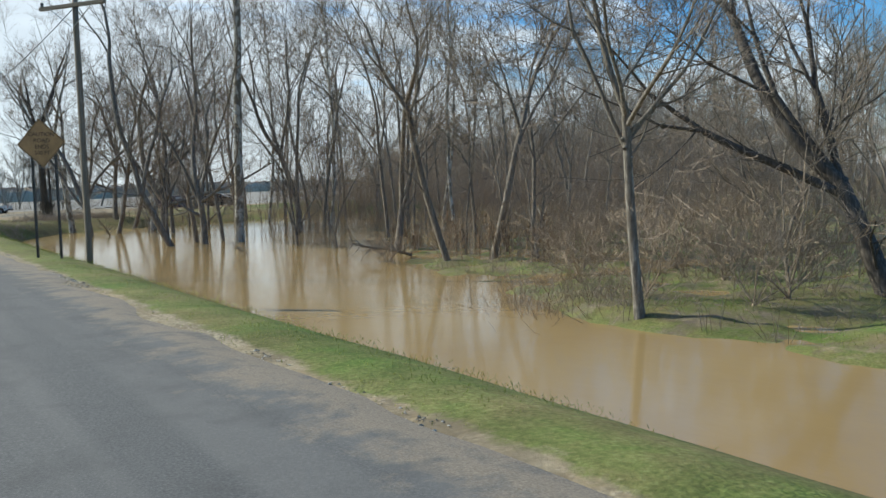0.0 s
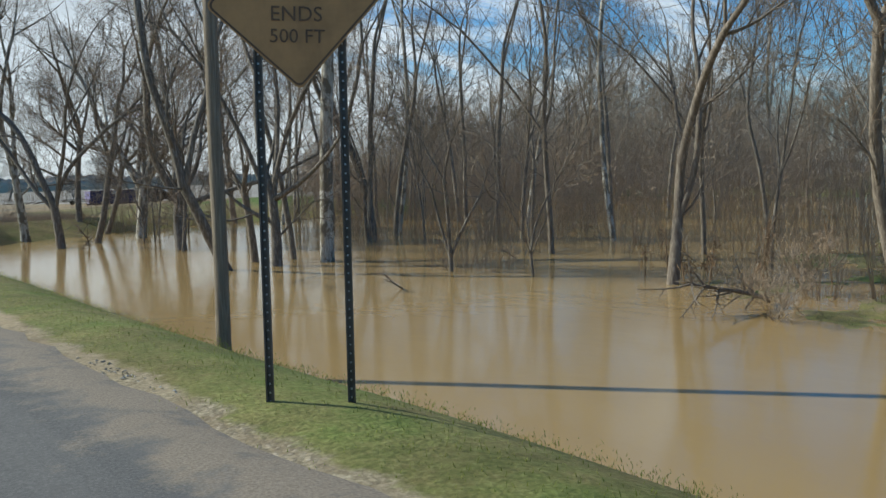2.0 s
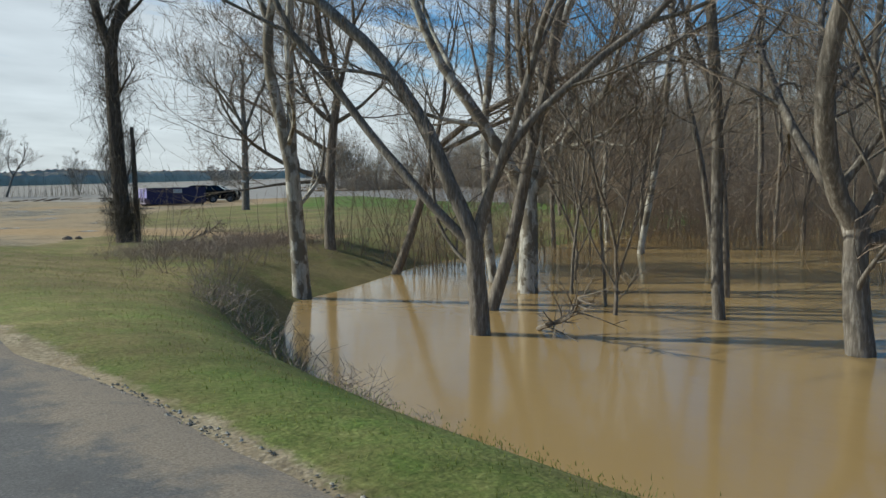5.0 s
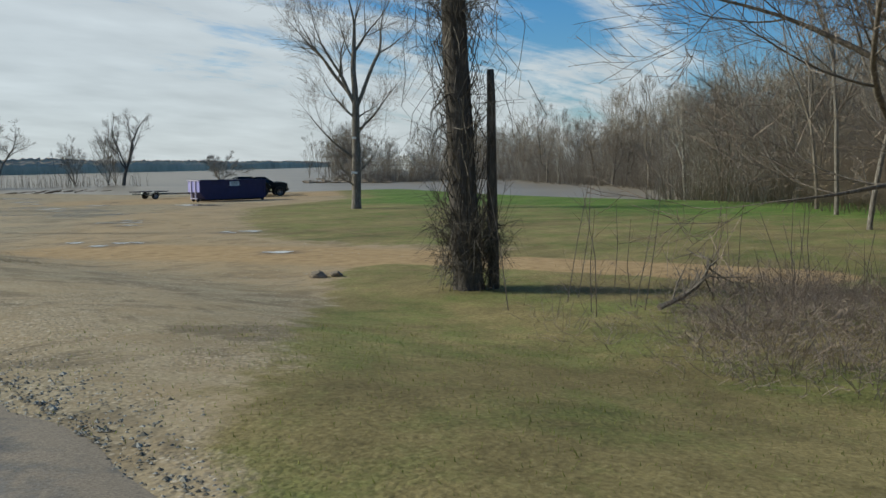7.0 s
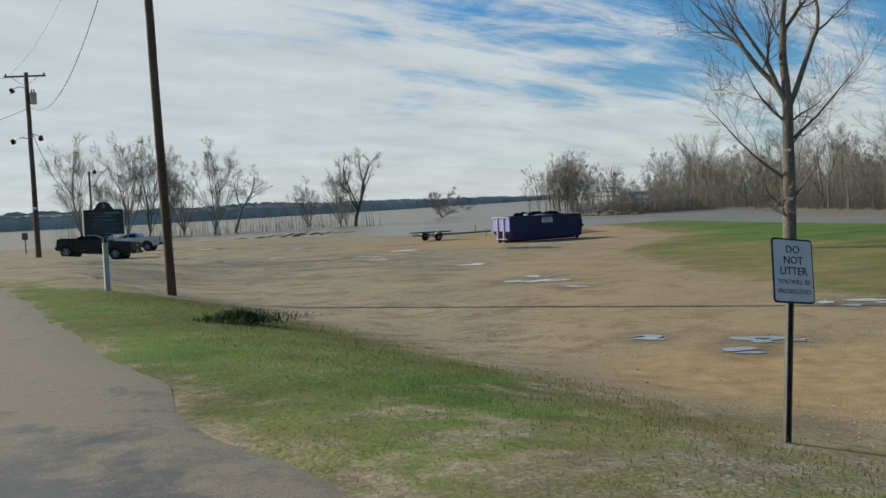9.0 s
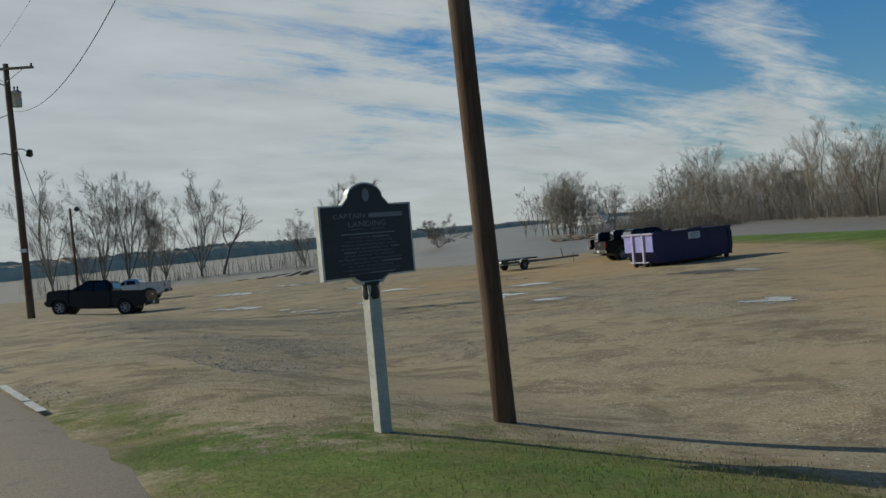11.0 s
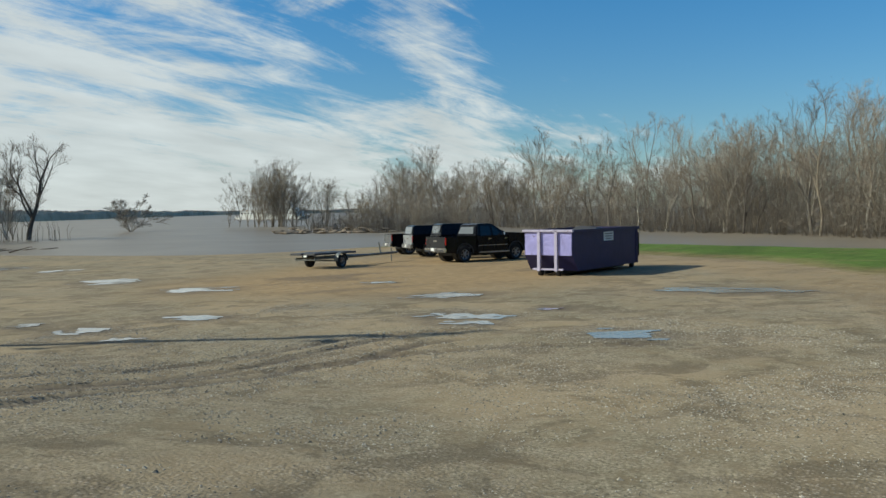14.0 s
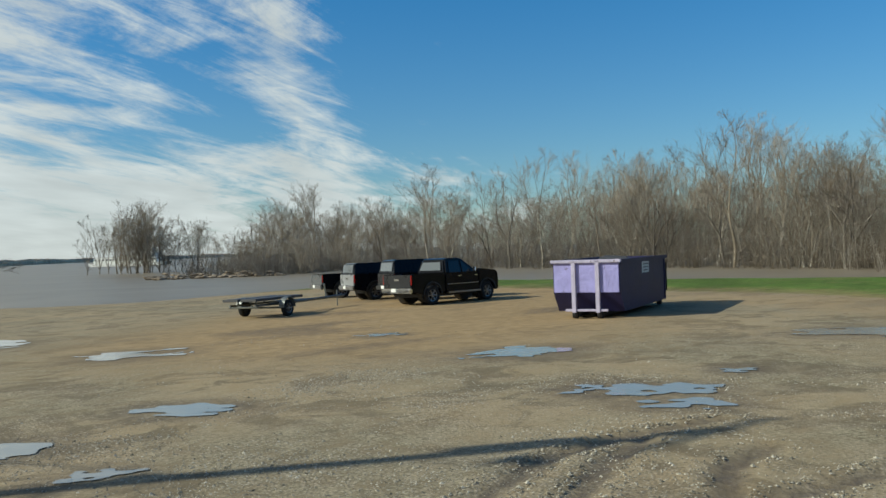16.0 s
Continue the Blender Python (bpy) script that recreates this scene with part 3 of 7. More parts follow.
def covers(x, y):
    """grass, lush, clay, mud at a place."""
    grass = lush = clay = mud = 0.0
    island = max(abs((x - 4.1) / 3.2), abs((y - 92.5) / 16.0)) * 0.6 + 0.4 * math.hypot((x - 4.1) / 3.2, (y - 92.5) / 16.0)
    if x < ROAD_L:
        grass, lush = smooth_step(0.3, 1.0, ROAD_L - x) * (1 - smooth_step(110, 122, y)), 0.5
    elif y < 67.3 + 1.2 * (x - 4) and y < 74.5 and x > ROAD_R - 0.2:
        grass, lush = smooth_step(ROAD_R - 0.15, ROAD_R + 0.5, x) * smooth_step(0, -3, y - 67.3 - 1.2 * (x - 4)), 0.5 - 0.36 * smooth_step(50, 57, y)
    if y < 45 and x > 8:                      # thin drowned turf: green, straw and mud
        k = smooth_step(8, 10, x)
        grass, lush = grass * (1 - 0.42 * k), lush - 0.12 * k
    if island < 1.3 and 74 < y:
        grass, lush = max(grass, (1.25 - island) * (1 - 0.5 * smooth_step(97, 101.5, y) * smooth_step(2.5, 3.5, x))), 0.72 - 0.5 * smooth_step(0.5, 1.0, island) - 0.5 * smooth_step(4.6, 6.4, x)
    if x > 2.7 and y < 120 or x > 40:
        edge = float(np.interp(y, (60, 66, 75, 81, 84, 88, 96, 108, 120, 130, 150), (17, 16.5, 16.3, 14.3, 14.5, 16.3, 20.6, 28, 45, 52, 66)))
        g = smooth_step(-2.5, 4.5, x - edge)
        if y > 62:
            grass = max(grass, g)
            near, far = float(np.interp(y, (95, 115), (13, 2))), float(np.interp(y, (95, 115), (26, 7)))
            lush = max(lush, g * (0.2 + 0.8 * smooth_step(near, far, x - edge) * (1 - smooth_step(48, 58, x - edge))))
            clay = max(clay, (1 - smooth_step(2, 7, abs(x - edge + 3))) * 0.4)
            d = min(seg_dist(x, y, 9.5, 84, 12.6, 78.5), seg_dist(x, y, 12.6, 78.5, 14.4, 73.5), seg_dist(x, y, 14.4, 73.5, 16, 67))
            clay = max(clay, 1 - smooth_step(1.4, 3.4, d))
            grass *= smooth_step(0.7, 1.8, d)
    clay = max(clay, 0.85 * (1 - smooth_step(4, 12, seg_dist(x, y, 31, 131, 75, 143))) if y > 100 else clay)
    # wheel tracks in the lot
    mud = 0.85 * (1 - smooth_step(0.06, 0.2, track_dist(x, y)))
    if x > 5 and y > 74:
        mud = max(mud, 0.6 * (1 - smooth_step(0.7, 1.7, puddle_dist(x, y))))
    if y < 45 and x > 8:
        mud = 0.7
    if clay > 0.2 and y > 112:                # dark damp streaks in the clay
        mud = max(mud, 0.75 * smooth_step(0.12, 0.42, noise.noise(Vector((x * 0.16 - y * 0.1, x * 0.3 + y * 0.55, 4)))) * clay)
    return grass, lush, clay, mud


def axis(*spans):
    out = []
    for a, b, step in spans:
        out += list(np.arange(a, b, step))
    return out + [spans[-1][1]]


def heightfield(name, xs, ys, fn, attrs, mat, label, category):
    nx, ny = len(xs), len(ys)
    verts = [(x, y, fn(x, y)) for y in ys for x in xs]
    faces = [(j * nx + i, j * nx + i + 1, (j + 1) * nx + i + 1, (j + 1) * nx + i) for j in range(ny - 1) for i in range(nx - 1)]
    me = bpy.data.meshes.new(name)
    me.from_pydata(verts, [], faces)
    if attrs:
        cols = np.array([covers(x, y) for y in ys for x in xs], dtype=np.float32)
        for k, nm in enumerate(("grass", "lush", "clay", "mud")):
            me.attributes.new(nm, "FLOAT", "POINT").data.foreach_set("value", np.ascontiguousarray(cols[:, k]))
    me.polygons.foreach_set("use_smooth", [True] * len(me.polygons))
    me.materials.append(mat)
    return tagged(new(name, me), label, category, kind="structure")


XS = axis((-4200, -400, 950), (-400, -40, 60), (-40, -6, 3.4), (-6, 2, 0.8), (2, 5, 0.3), (5, 21, 0.16), (21, 24, 0.3), (24, 62, 0.8), (62, 130, 3.4), (130, 400, 30), (400, 4200, 950))
YS = axis((-4200, -400, 950), (-400, -40, 60), (-40, -2, 2), (-2, 116, 0.42), (116, 122.6, 0.16), (122.6, 140, 0.42), (140, 215, 1.5), (215, 400, 23), (400, 4200, 950))
heightfield("ground", XS, YS, height, True, MAT["ground"], "bare gravel lot and winter turf above flood water", "ground")


def make_road():
    ys = axis((-120, -6, 6), (-6, 150, 0.5))
    xs = [ROAD_L, -3.9, -3.0, -1.8, -0.6, 0.5, 1.3, 1.75, ROAD_R]
    nx = len(xs)
    verts, dirt = [], []
    for y in ys:
        wob = noise.noise(Vector((0, y * 0.45, 5))) * 0.3 + noise.noise(Vector((0, y * 1.7, 9))) * 0.12
        for i, x in enumerate(xs):
            e = i / (nx - 1)
            xx = x + wob * smooth_step(0.7, 1.0, e) - wob * smooth_step(0.2, 0.0, e)
            crown = 0.03 * (1 - ((x + 1.1) / 3.3) ** 2)
            verts.append((xx, y, road_z(y) + crown - (0.05 if i in (0, nx - 1) else 0)))
            d = smooth_step(0.6, 1.95, x) * 0.75 + smooth_step(-3.4, -4.3, x) * 0.5
            dirt.append(max(d, 0.9 * smooth_step(98, 118, y), 0.8 * smooth_step(78, 86, y) * smooth_step(-3.4, -1.6, x), 0.8 * smooth_step(62, 69, y) * smooth_step(80, 75, y) * smooth_step(-0.6, 1.9, x)))
    ny = len(ys)
    faces = [(j * nx + i, j * nx + i + 1, (j + 1) * nx + i + 1, (j + 1) * nx + i) for j in range(ny - 1) for i in range(nx - 1)]
    me = bpy.data.meshes.new("road")
    me.from_pydata(verts, [], faces)
    me.attributes.new("dirt", "FLOAT", "POINT").data.foreach_set("value", dirt)
    me.polygons.foreach_set("use_smooth", [True] * len(me.polygons))
    me.materials.append(MAT["asphalt"])
    tagged(new("road", me), "worn grey asphalt road with crumbling dusty edge", "road", kind="structure")


make_road()


def edge_line():
    b = Builder()
    for y0, y1 in ((104.3, 105.4), (105.5, 107.9)):
        ys = np.linspace(y0, y1, 12)
        V, F = [], []
        for i, y in enumerate(ys):
            for x in (2.0, 2.11):
                x += noise.noise(Vector((0, y * 3, 1))) * 0.015
                V.append((x, y, max(road_z(y), height(x, y)) + 0.015))
            if i:
                F.append((2 * i - 2, 2 * i - 1, 2 * i + 1, 2 * i))
        b.add(V, F)
    tagged(new("edge_line", b.mesh("edge_line", MAT["line_paint"])), "worn white painted line along the road edge", "road marking", kind="structure")


edge_line()


def sheet(name, x0, x1, y0, y1, z, mat, label):
    b = Builder()
    b.add([(x0, y0, z), (x1, y0, z), (x1, y1, z), (x0, y1, z)], [(0, 1, 2, 3)])
    return tagged(new(name, b.mesh(name, mat)), label, "water", kind="structure")


sheet("flood_water", 3.2, 76, -120, 79, POND, MAT["pond"], "still tan muddy flood water among bare trees")
sheet("river", -4200, 4200, 60, 4200, RIVER, MAT["river"], "wide grey-brown flooded river")
sheet("river_backwater", 60, 4200, -900, 60, RIVER, MAT["river"], "flood water lying under the far woods")


# ---------------------------------------------------------------- trees
def limb(rng, p, d, length, r0, r1, segs, wander, lift):
    """A limb that swings slowly from side to side: its points, radii and directions."""
    pts, rad, dirs = [p.copy()], [r0], [d.copy()]
    q, step = p.copy(), length / segs
    swing = Vector((rng.uniform(-1, 1), rng.uniform(-1, 1), rng.uniform(-0.4, 0.4))) * wander
    for i in range(segs):
        aim = Vector((rng.uniform(-1, 1), rng.uniform(-1, 1), rng.uniform(-0.5, 0.5))) * wander * 1.5
        swing = swing * 0.6 + aim * 0.5
        d = (d + swing + Vector((0, 0, lift))).normalized()
        q = q + d * step
        pts.append(q.copy()), dirs.append(d.copy())
        rad.append(r0 + (r1 - r0) * ((i + 1) / segs) ** 0.85)
    return pts, rad, dirs


def side_way(rng, d, angle):
    o = d.orthogonal().normalized()
    o.rotate(Matrix.Rotation(rng.uniform(0, 2 * math.pi), 3, d))
    return (d * math.cos(angle) + o * math.sin(angle)).normalized()


def grow(trunk, crown, twigs, seed, H, r, lean=(0, 0), fork=0.4, stems=2, spread=0.5, first=0.25, limbs=9, l2=6, l3=5, l4=0, wander=0.1, droop=0.0, stem_wander=0.085, reach=0.3, min_r=0.0048, shape=None, coarse=False, low=1, angle=(0.5, 1.1), tip_r=0.003, boughs=(), splits=2):
    """One bare tree: a stem that forks into leaders, which fork again on their way up and carry limbs, branches and twigs."""
    rng = random.Random(seed)
    base = Vector((0, 0, -0.5))
    d0 = Vector((lean[0], lean[1], 1)).normalized()
    hf = H * fork
    pts, rad, dirs = limb(rng, base, d0, hf + 0.5, r * 1.12, r * 0.8, max(4, int(hf / 0.7)), stem_wander, 0.01)
    rad[0] *= 1.25
    trunk.tube(pts, rad, 7 if coarse else 10, False)
    sections = []

    def turned(d, k):
        """d bent by about k radians to a random side, kept from falling."""
        q = side_way(rng, d, k)
        return (q + Vector((0, 0, 0.12))).normalized()

    def leader(p, d, ln, rr, depth):
        """A stretch of leader, then two that part from its end."""
        end = depth >= splits
        run = ln if end else ln * rng.uniform(0.3, 0.5)
        r1 = max(min_r * 1.5, r * 0.045) if end else rr * 0.74
        lp, lr, ld = limb(rng, p, d, run, rr, r1, max(4, int(run / (0.8 if coarse else 0.5))), wander * (0.8 if coarse else 0.85), 0.035)
        trunk.tube([lp[0] - ld[0] * 0.12] + lp, [lr[0]] + lr, 5 if coarse else max(6, 10 - 2 * depth), False)
        sections.append((lp, lr, ld, run))
        if end:
            return
        rest = ln - run
        k = rng.uniform(0.12, 0.32)
        main = turned(ld[-1], k)
        away = (ld[-1] * 2 - main).normalized()
        side = (away + (away - main).normalized() * rng.uniform(0.15, 0.5)).normalized()
        leader(lp[-1], main, rest, r1 * 0.88, depth + 1)
        leader(lp[-1], side, rest * rng.uniform(0.6, 0.9), r1 * rng.uniform(0.5, 0.75), depth + 1)

    a0 = rng.uniform(0, 6.28)
    for s in range(stems):
        if shape:
            az, el = shape[s % len(shape)]
            d = Vector((math.cos(az) * math.cos(el), math.sin(az) * math.cos(el), math.sin(el)))
        else:
            az = a0 + s * 2 * math.pi / stems + rng.uniform(-0.4, 0.4)
            k = spread * rng.uniform(0.5, 1.2) * (0.35 if s == 0 and stems > 1 else 1)
            d = (dirs[-1] + Vector((math.cos(az), math.sin(az), 0)) * k).normalized()
        ln = (H - hf) * rng.uniform(0.8, 1.05) * (1.0 if s == 0 else rng.uniform(0.65, 0.95))
        rr = r * (0.74 if s == 0 else 0.55 if stems < 4 else 0.48)
        leader(pts[-1] if s == 0 else pts[-1].lerp(pts[-2], min(0.8, 0.14 * s)), d, ln, rr, 0)

    for z, az, el, ln, rr in boughs:
        k = min(len(pts) - 1, max(1, round((z + 0.5) / (hf + 0.5) * (len(pts) - 1))))
        d = Vector((math.cos(az) * math.cos(el), math.sin(az) * math.cos(el), math.sin(el)))
        lp, lr, ld = limb(rng, pts[k], d, ln, rr, min_r * 1.5, max(6, int(ln / 0.5)), wander * 0.9, 0.045)
        trunk.tube(lp, lr, 7)
        sections.append((lp, lr, ld, ln * 2.4))
    last = 4 if l4 else 3 if l3 else 2

    def on(bp, bd, br, t):
        k = t * (len(bp) - 1)
        i = min(int(k), len(bp) - 2)
        return bp[i].lerp(bp[i + 1], k - i), bd[i + 1], br[i] + (br[i + 1] - br[i]) * (k - i)

    def branch(p, d, ln, rr, level):
        if level == last:
            tip = d + Vector((rng.uniform(-.22, .22), rng.uniform(-.22, .22), rng.uniform(0.0, 0.35) - droop))
            twigs.spike(p, p + tip * ln, tip_r)
            return
        segs = ({1: 5, 2: 3, 3: 1} if coarse else {1: 8, 2: 4, 3: 2})[level]
        bp, br, bd = limb(rng, p, d, ln, rr, max(min_r, rr * 0.3), segs, wander * (0.55 + 0.2 * level if coarse else 0.9 + 0.4 * level), 0.075 - droop * (0.5 + 0.4 * level))
        (crown if level < 3 else twigs).tube(bp, br, {1: 4 if coarse else 5, 2: 3, 3: 3}[level], caps=False)
        count = {1: l2, 2: l3, 3: l4}[level]
        for c in range(count):
            t = min(1.0, 0.2 + 0.8 * (c + rng.random()) / count)
            q, qd, qr = on(bp, bd, br, t)
            branch(q, side_way(rng, qd, rng.uniform(0.35, 1.0)), ln * rng.uniform(0.5, 0.85) * (1.15 - 0.45 * t), max(min_r, qr * rng.uniform(0.45, 0.7)), level + 1)

    tall = max(q[0][-1].z for q in sections)
    weight = [q[3] * (0.45 + 0.75 * max(0.0, q[0][-1].z) / tall) for q in sections]
    total = sum(weight)
    for (lp, lr, ld, ln), w in zip(sections, weight):
        n = max(1, round(limbs * w / total))
        for c in range(n):
            t = min(1.0, 0.1 + 0.9 * (c + rng.random()) / n)
            q, qd, qr = on(lp, ld, lr, t)
            up = max(0.0, min(1.0, (q.z - hf) / max(0.1, tall - hf)))
            branch(q, side_way(rng, qd, rng.uniform(*angle)), H * reach * rng.uniform(0.5, 1.0) * (1.0 - 0.55 * up), max(min_r * 1.3, qr * rng.uniform(0.35, 0.6)), 1)
    for c in range(low):
        q, qd, qr = on(pts, dirs, rad, rng.uniform(first, 1.0))
        branch(q, side_way(rng, qd, rng.uniform(0.7, 1.1)), H * reach * rng.uniform(0.35, 0.7), qr * rng.uniform(0.2, 0.35), 1)


def tree(label, m, bark_name, twig_name, group="", **kw):
    trunk, crown, twigs = Builder(), Builder(), Builder()
    grow(trunk, crown, twigs, **kw)
    t = thing("tree", m, label, "tree", group)
    part("trunk", trunk, MAT[bark_name], t, smooth=True)
    c = part("crown", crown, MAT[bark_name], t, smooth=True)
    if twigs.n:
        tagged(part("twig_spray", twigs, MAT[twig_name], c), kind="stuff")
    return t


def at(x, y, rz=0.0, dz=0.0, s=1.0, z=None):
    wet = POND - 0.12 if x < 60 and y < 75 else -9
    return pose(x, y, (max(height(x, y), wet) if z is None else z) + dz, 0, 0, rz) @ Matrix.Scale(s, 4)


GREY = "bare grey-barked tree standing in brown flood water"
# trees that stand out along the flooded hollow: place, height, girth and habit
tree(GREY + ", with two leaders", at(11.1, 39.2), "bark_grey", "twig", seed=11, H=15, r=0.164, lean=(-0.46, -0.04), fork=0.2, stems=2, shape=[(2.6, 1.5), (-0.6, 1.25)], limbs=14, l2=7, l3=6, l4=2, wander=0.14, reach=0.28)
tree("broken grey tree stub in brown flood water", at(12.5, 40.6), "bark_brown", "twig", seed=12, H=4.2, r=0.123, fork=0.55, stems=2, spread=0.9, limbs=5, l2=4, l3=3, wander=0.2, reach=0.3)
tree("bare grey tree forked low into several stems in flood water", at(12.3, 38.9), "bark_grey", "twig", seed=13, H=16, r=0.164, fork=0.13, stems=4, shape=[(2.4, 1.38), (0.6, 1.3), (-0.9, 1.36), (2.6, 1.2)], boughs=[(1.7, 2.5, 0.3, 2.6, 0.09), (1.9, -0.75, 0.45, 5.2, 0.09)], limbs=19, l2=7, l3=6, l4=2, wander=0.13, reach=0.22)
tree("tall pale mottled sycamore standing in brown flood water", at(13.95, 38.7), "bark_pale", "twig", seed=14, H=18, r=0.197, stem_wander=0.03, lean=(0.0, 0.0), fork=0.62, stems=2, spread=0.4, first=0.45, limbs=12, l2=7, l3=6, l4=2, wander=0.15, reach=0.24)
tree("spreading grey tree with crooked low limbs in flood water", at(13.1, 47.5), "bark_grey", "twig", seed=15, H=12, r=0.213, lean=(-0.1, 0.06), fork=0.17, stems=5, shape=[(2.45, 0.8), (-0.75, 0.95), (2.2, 1.25), (-0.5, 0.35), (0.8, 1.2)], limbs=17, l2=7, l3=6, l4=2, wander=0.25, reach=0.27)
tree(GREY, at(10.25, 52.9), "bark_grey", "twig", seed=16, H=14, r=0.19, fork=0.13, stems=4, shape=[(2.5, 1.2), (-0.6, 1.25), (2.3, 0.75), (-0.7, 1.45)], limbs=15, l2=7, l3=6, l4=2, wander=0.21, reach=0.27)
tree("leaning grey tree in flood water", at(12.1, 54.8), "bark_grey", "twig", seed=18, H=11, r=0.139, lean=(0.32, -0.26), fork=0.35, stems=3, spread=0.7, limbs=12, l2=7, l3=6, l4=2, wander=0.21, reach=0.28)
tree("slim twin-stemmed pale sapling in flood water", at(14.5, 33.5), "bark_grey", "twig", seed=19, H=6.5, r=0.074, fork=0.08, stems=3, spread=0.5, limbs=8, l2=4, l3=3, wander=0.14, reach=0.22)
tree("double-stemmed brown tree on drowned turf", at(15.8, 27.5), "bark_brown", "twig_red", seed=20, H=13, r=0.139, fork=0.12, stems=3, spread=0.35, limbs=15, l2=7, l3=6, l4=2, wander=0.18, reach=0.27)
tree("leaning brown tree with a kinked top", at(14.5, 21.9), "bark_brown", "twig_red", seed=21, H=10, r=0.1, lean=(-0.25, 0.17), fork=0.48, stems=2, shape=[(2.4, 0.95), (-0.6, 1.3)], limbs=12, l2=7, l3=6, l4=2, wander=0.2, reach=0.26, low=3)
tree("slim pale-brown tree on drowned turf", at(15.6, 21.3), "bark_brown", "twig_red", seed=22, H=10, r=0.107, fork=0.42, stems=3, spread=0.6, limbs=14, l2=7, l3=6, l4=2, wander=0.18, reach=0.27)
tree("pale roadside tree pollarded at a knotty fork", at(10.05, 9.8), "bark_grey", "twig", seed=23, H=8.5, r=0.086, lean=(-0.04, 0.0), fork=0.41, stems=6, spread=1.0, limbs=13, l2=7, l3=6, l4=2, wander=0.18, reach=0.3)
tree("old dark tree with long arching boughs", at(15.2, 8.2), "bark_dark", "twig", seed=24, H=11, r=0.197, lean=(-0.18, 0.34), fork=0.22, stems=4, shape=[(2.2, 0.6), (2.0, 1.0), (1.2, 1.1), (2.5, 0.42)], limbs=16, l2=7, l3=6, l4=2, wander=0.17, reach=0.28)
tree("dark-trunked tree with a leaning stem", at(19.5, 44.2), "bark_grey", "twig", seed=25, H=15, r=0.164, lean=(0.12, -0.1), fork=0.3, stems=3, spread=0.5, limbs=14, l2=7, l3=6, l4=2, wander=0.17)
# by the turn into the lot
tree("forked white-barked sycamore beside the flooded ditch", at(10.45, 59.0), "bark_pale", "twig", seed=31, H=16, r=0.2, lean=(-0.03, 0.02), fork=0.18, stems=2, shape=[(2.3, 1.3), (2.4, 1.48)], limbs=18, l2=7, l3=6, l4=2, wander=0.15, reach=0.26)
tree("leaning tree with a tall arching limb", at(14.7, 61.2), "bark_brown", "twig", seed=32, H=12, r=0.125, lean=(0.3, -0.28), fork=0.3, stems=3, shape=[(-0.7, 0.9), (-0.5, 0.5), (0.3, 1.2)], limbs=17, l2=7, l3=6, l4=2, wander=0.20, reach=0.27)
tree("brown tree with long low boughs sweeping over the grass", at(14.2, 63.3), "bark_brown", "twig", seed=33, H=12.5, r=0.15, fork=0.36, stems=3, shape=[(2.3, 1.15), (-0.8, 1.4), (0.3, 1.25)], limbs=84, l2=7, l3=6, l4=2, wander=0.17, reach=0.19, low=0, boughs=[(2.4, 2.25, 0.3, 5.6, 0.09), (2.0, 2.5, 0.0, 3.6, 0.07), (3.0, 2.1, 0.5, 5.4, 0.075), (3.4, 2.6, 0.45, 5.0, 0.065), (3.6, 2.35, 0.75, 5.0, 0.065), (4.0, 1.9, 0.85, 4.6, 0.06), (4.2, 2.8, 0.8, 4.4, 0.055), (3.3, -0.9, 0.5, 3.6, 0.07)])
tree("big pale double-trunked tree in flood water", at(14.6, 55.8), "bark_pale", "twig", seed=34, H=15, r=0.246, fork=0.16, stems=3, shape=[(2.4, 1.0), (-0.8, 1.05), (0.4, 1.35)], limbs=19, l2=7, l3=6, l4=2, wander=0.18, reach=0.26)
tree("slim pale leaning tree in flood water", at(15.4, 57.6), "bark_pale", "twig", seed=35, H=13, r=0.115, lean=(-0.14, 0.12), fork=0.6, stems=2, spread=0.4, limbs=15, l2=7, l3=6, l4=2, wander=0.13)
tree("twin dark trunks in flood water", at(23.2, 63.7), "bark_brown", "twig", seed=36, H=14, r=0.197, fork=0.1, stems=3, spread=0.35, limbs=12, l2=6, l3=4, wander=0.1)
tree("solitary tall bare tree in the winter field", at(32.0, 100.8), "bark_grey", "twig", seed=37, H=15.5, r=0.27, fork=0.4, stems=4, stem_wander=0.025, shape=[(0.9, 1.5), (2.48, 1.12), (2.3, 1.36), (-0.66, 1.2)], limbs=34, l2=7, l3=6, l4=2, wander=0.17, reach=0.24, low=5, angle=(0.5, 1.0), boughs=[(3.2, 2.48, 0.7, 4.8, 0.085), (2.2, -0.5, 0.8, 3.2, 0.055), (4.2, -0.66, 0.65, 4.4, 0.075), (5.0, 2.3, 0.6, 3.6, 0.06)])


def nailed_boards():
    """Two small pale boards on the trunk of the field tree."""
    for z, w in ((2.15, 0.34), (4.2, 0.26)):
        b = Builder()
        b.box((0, 0, 0), (w, 0.02, 0.13))
        ob = new("nailed_board", b.mesh("nailed_board", MAT["sign_white"]))
        ob.matrix_world = at(32.0, 100.8, 0, z) @ pose(0, 0, 0, 0, 6, -49) @ Matrix.Translation((0, -0.29, 0))
        tagged(ob, "small weathered white board nailed to a tree trunk", "board", "boards on the field tree")


nailed_boards()


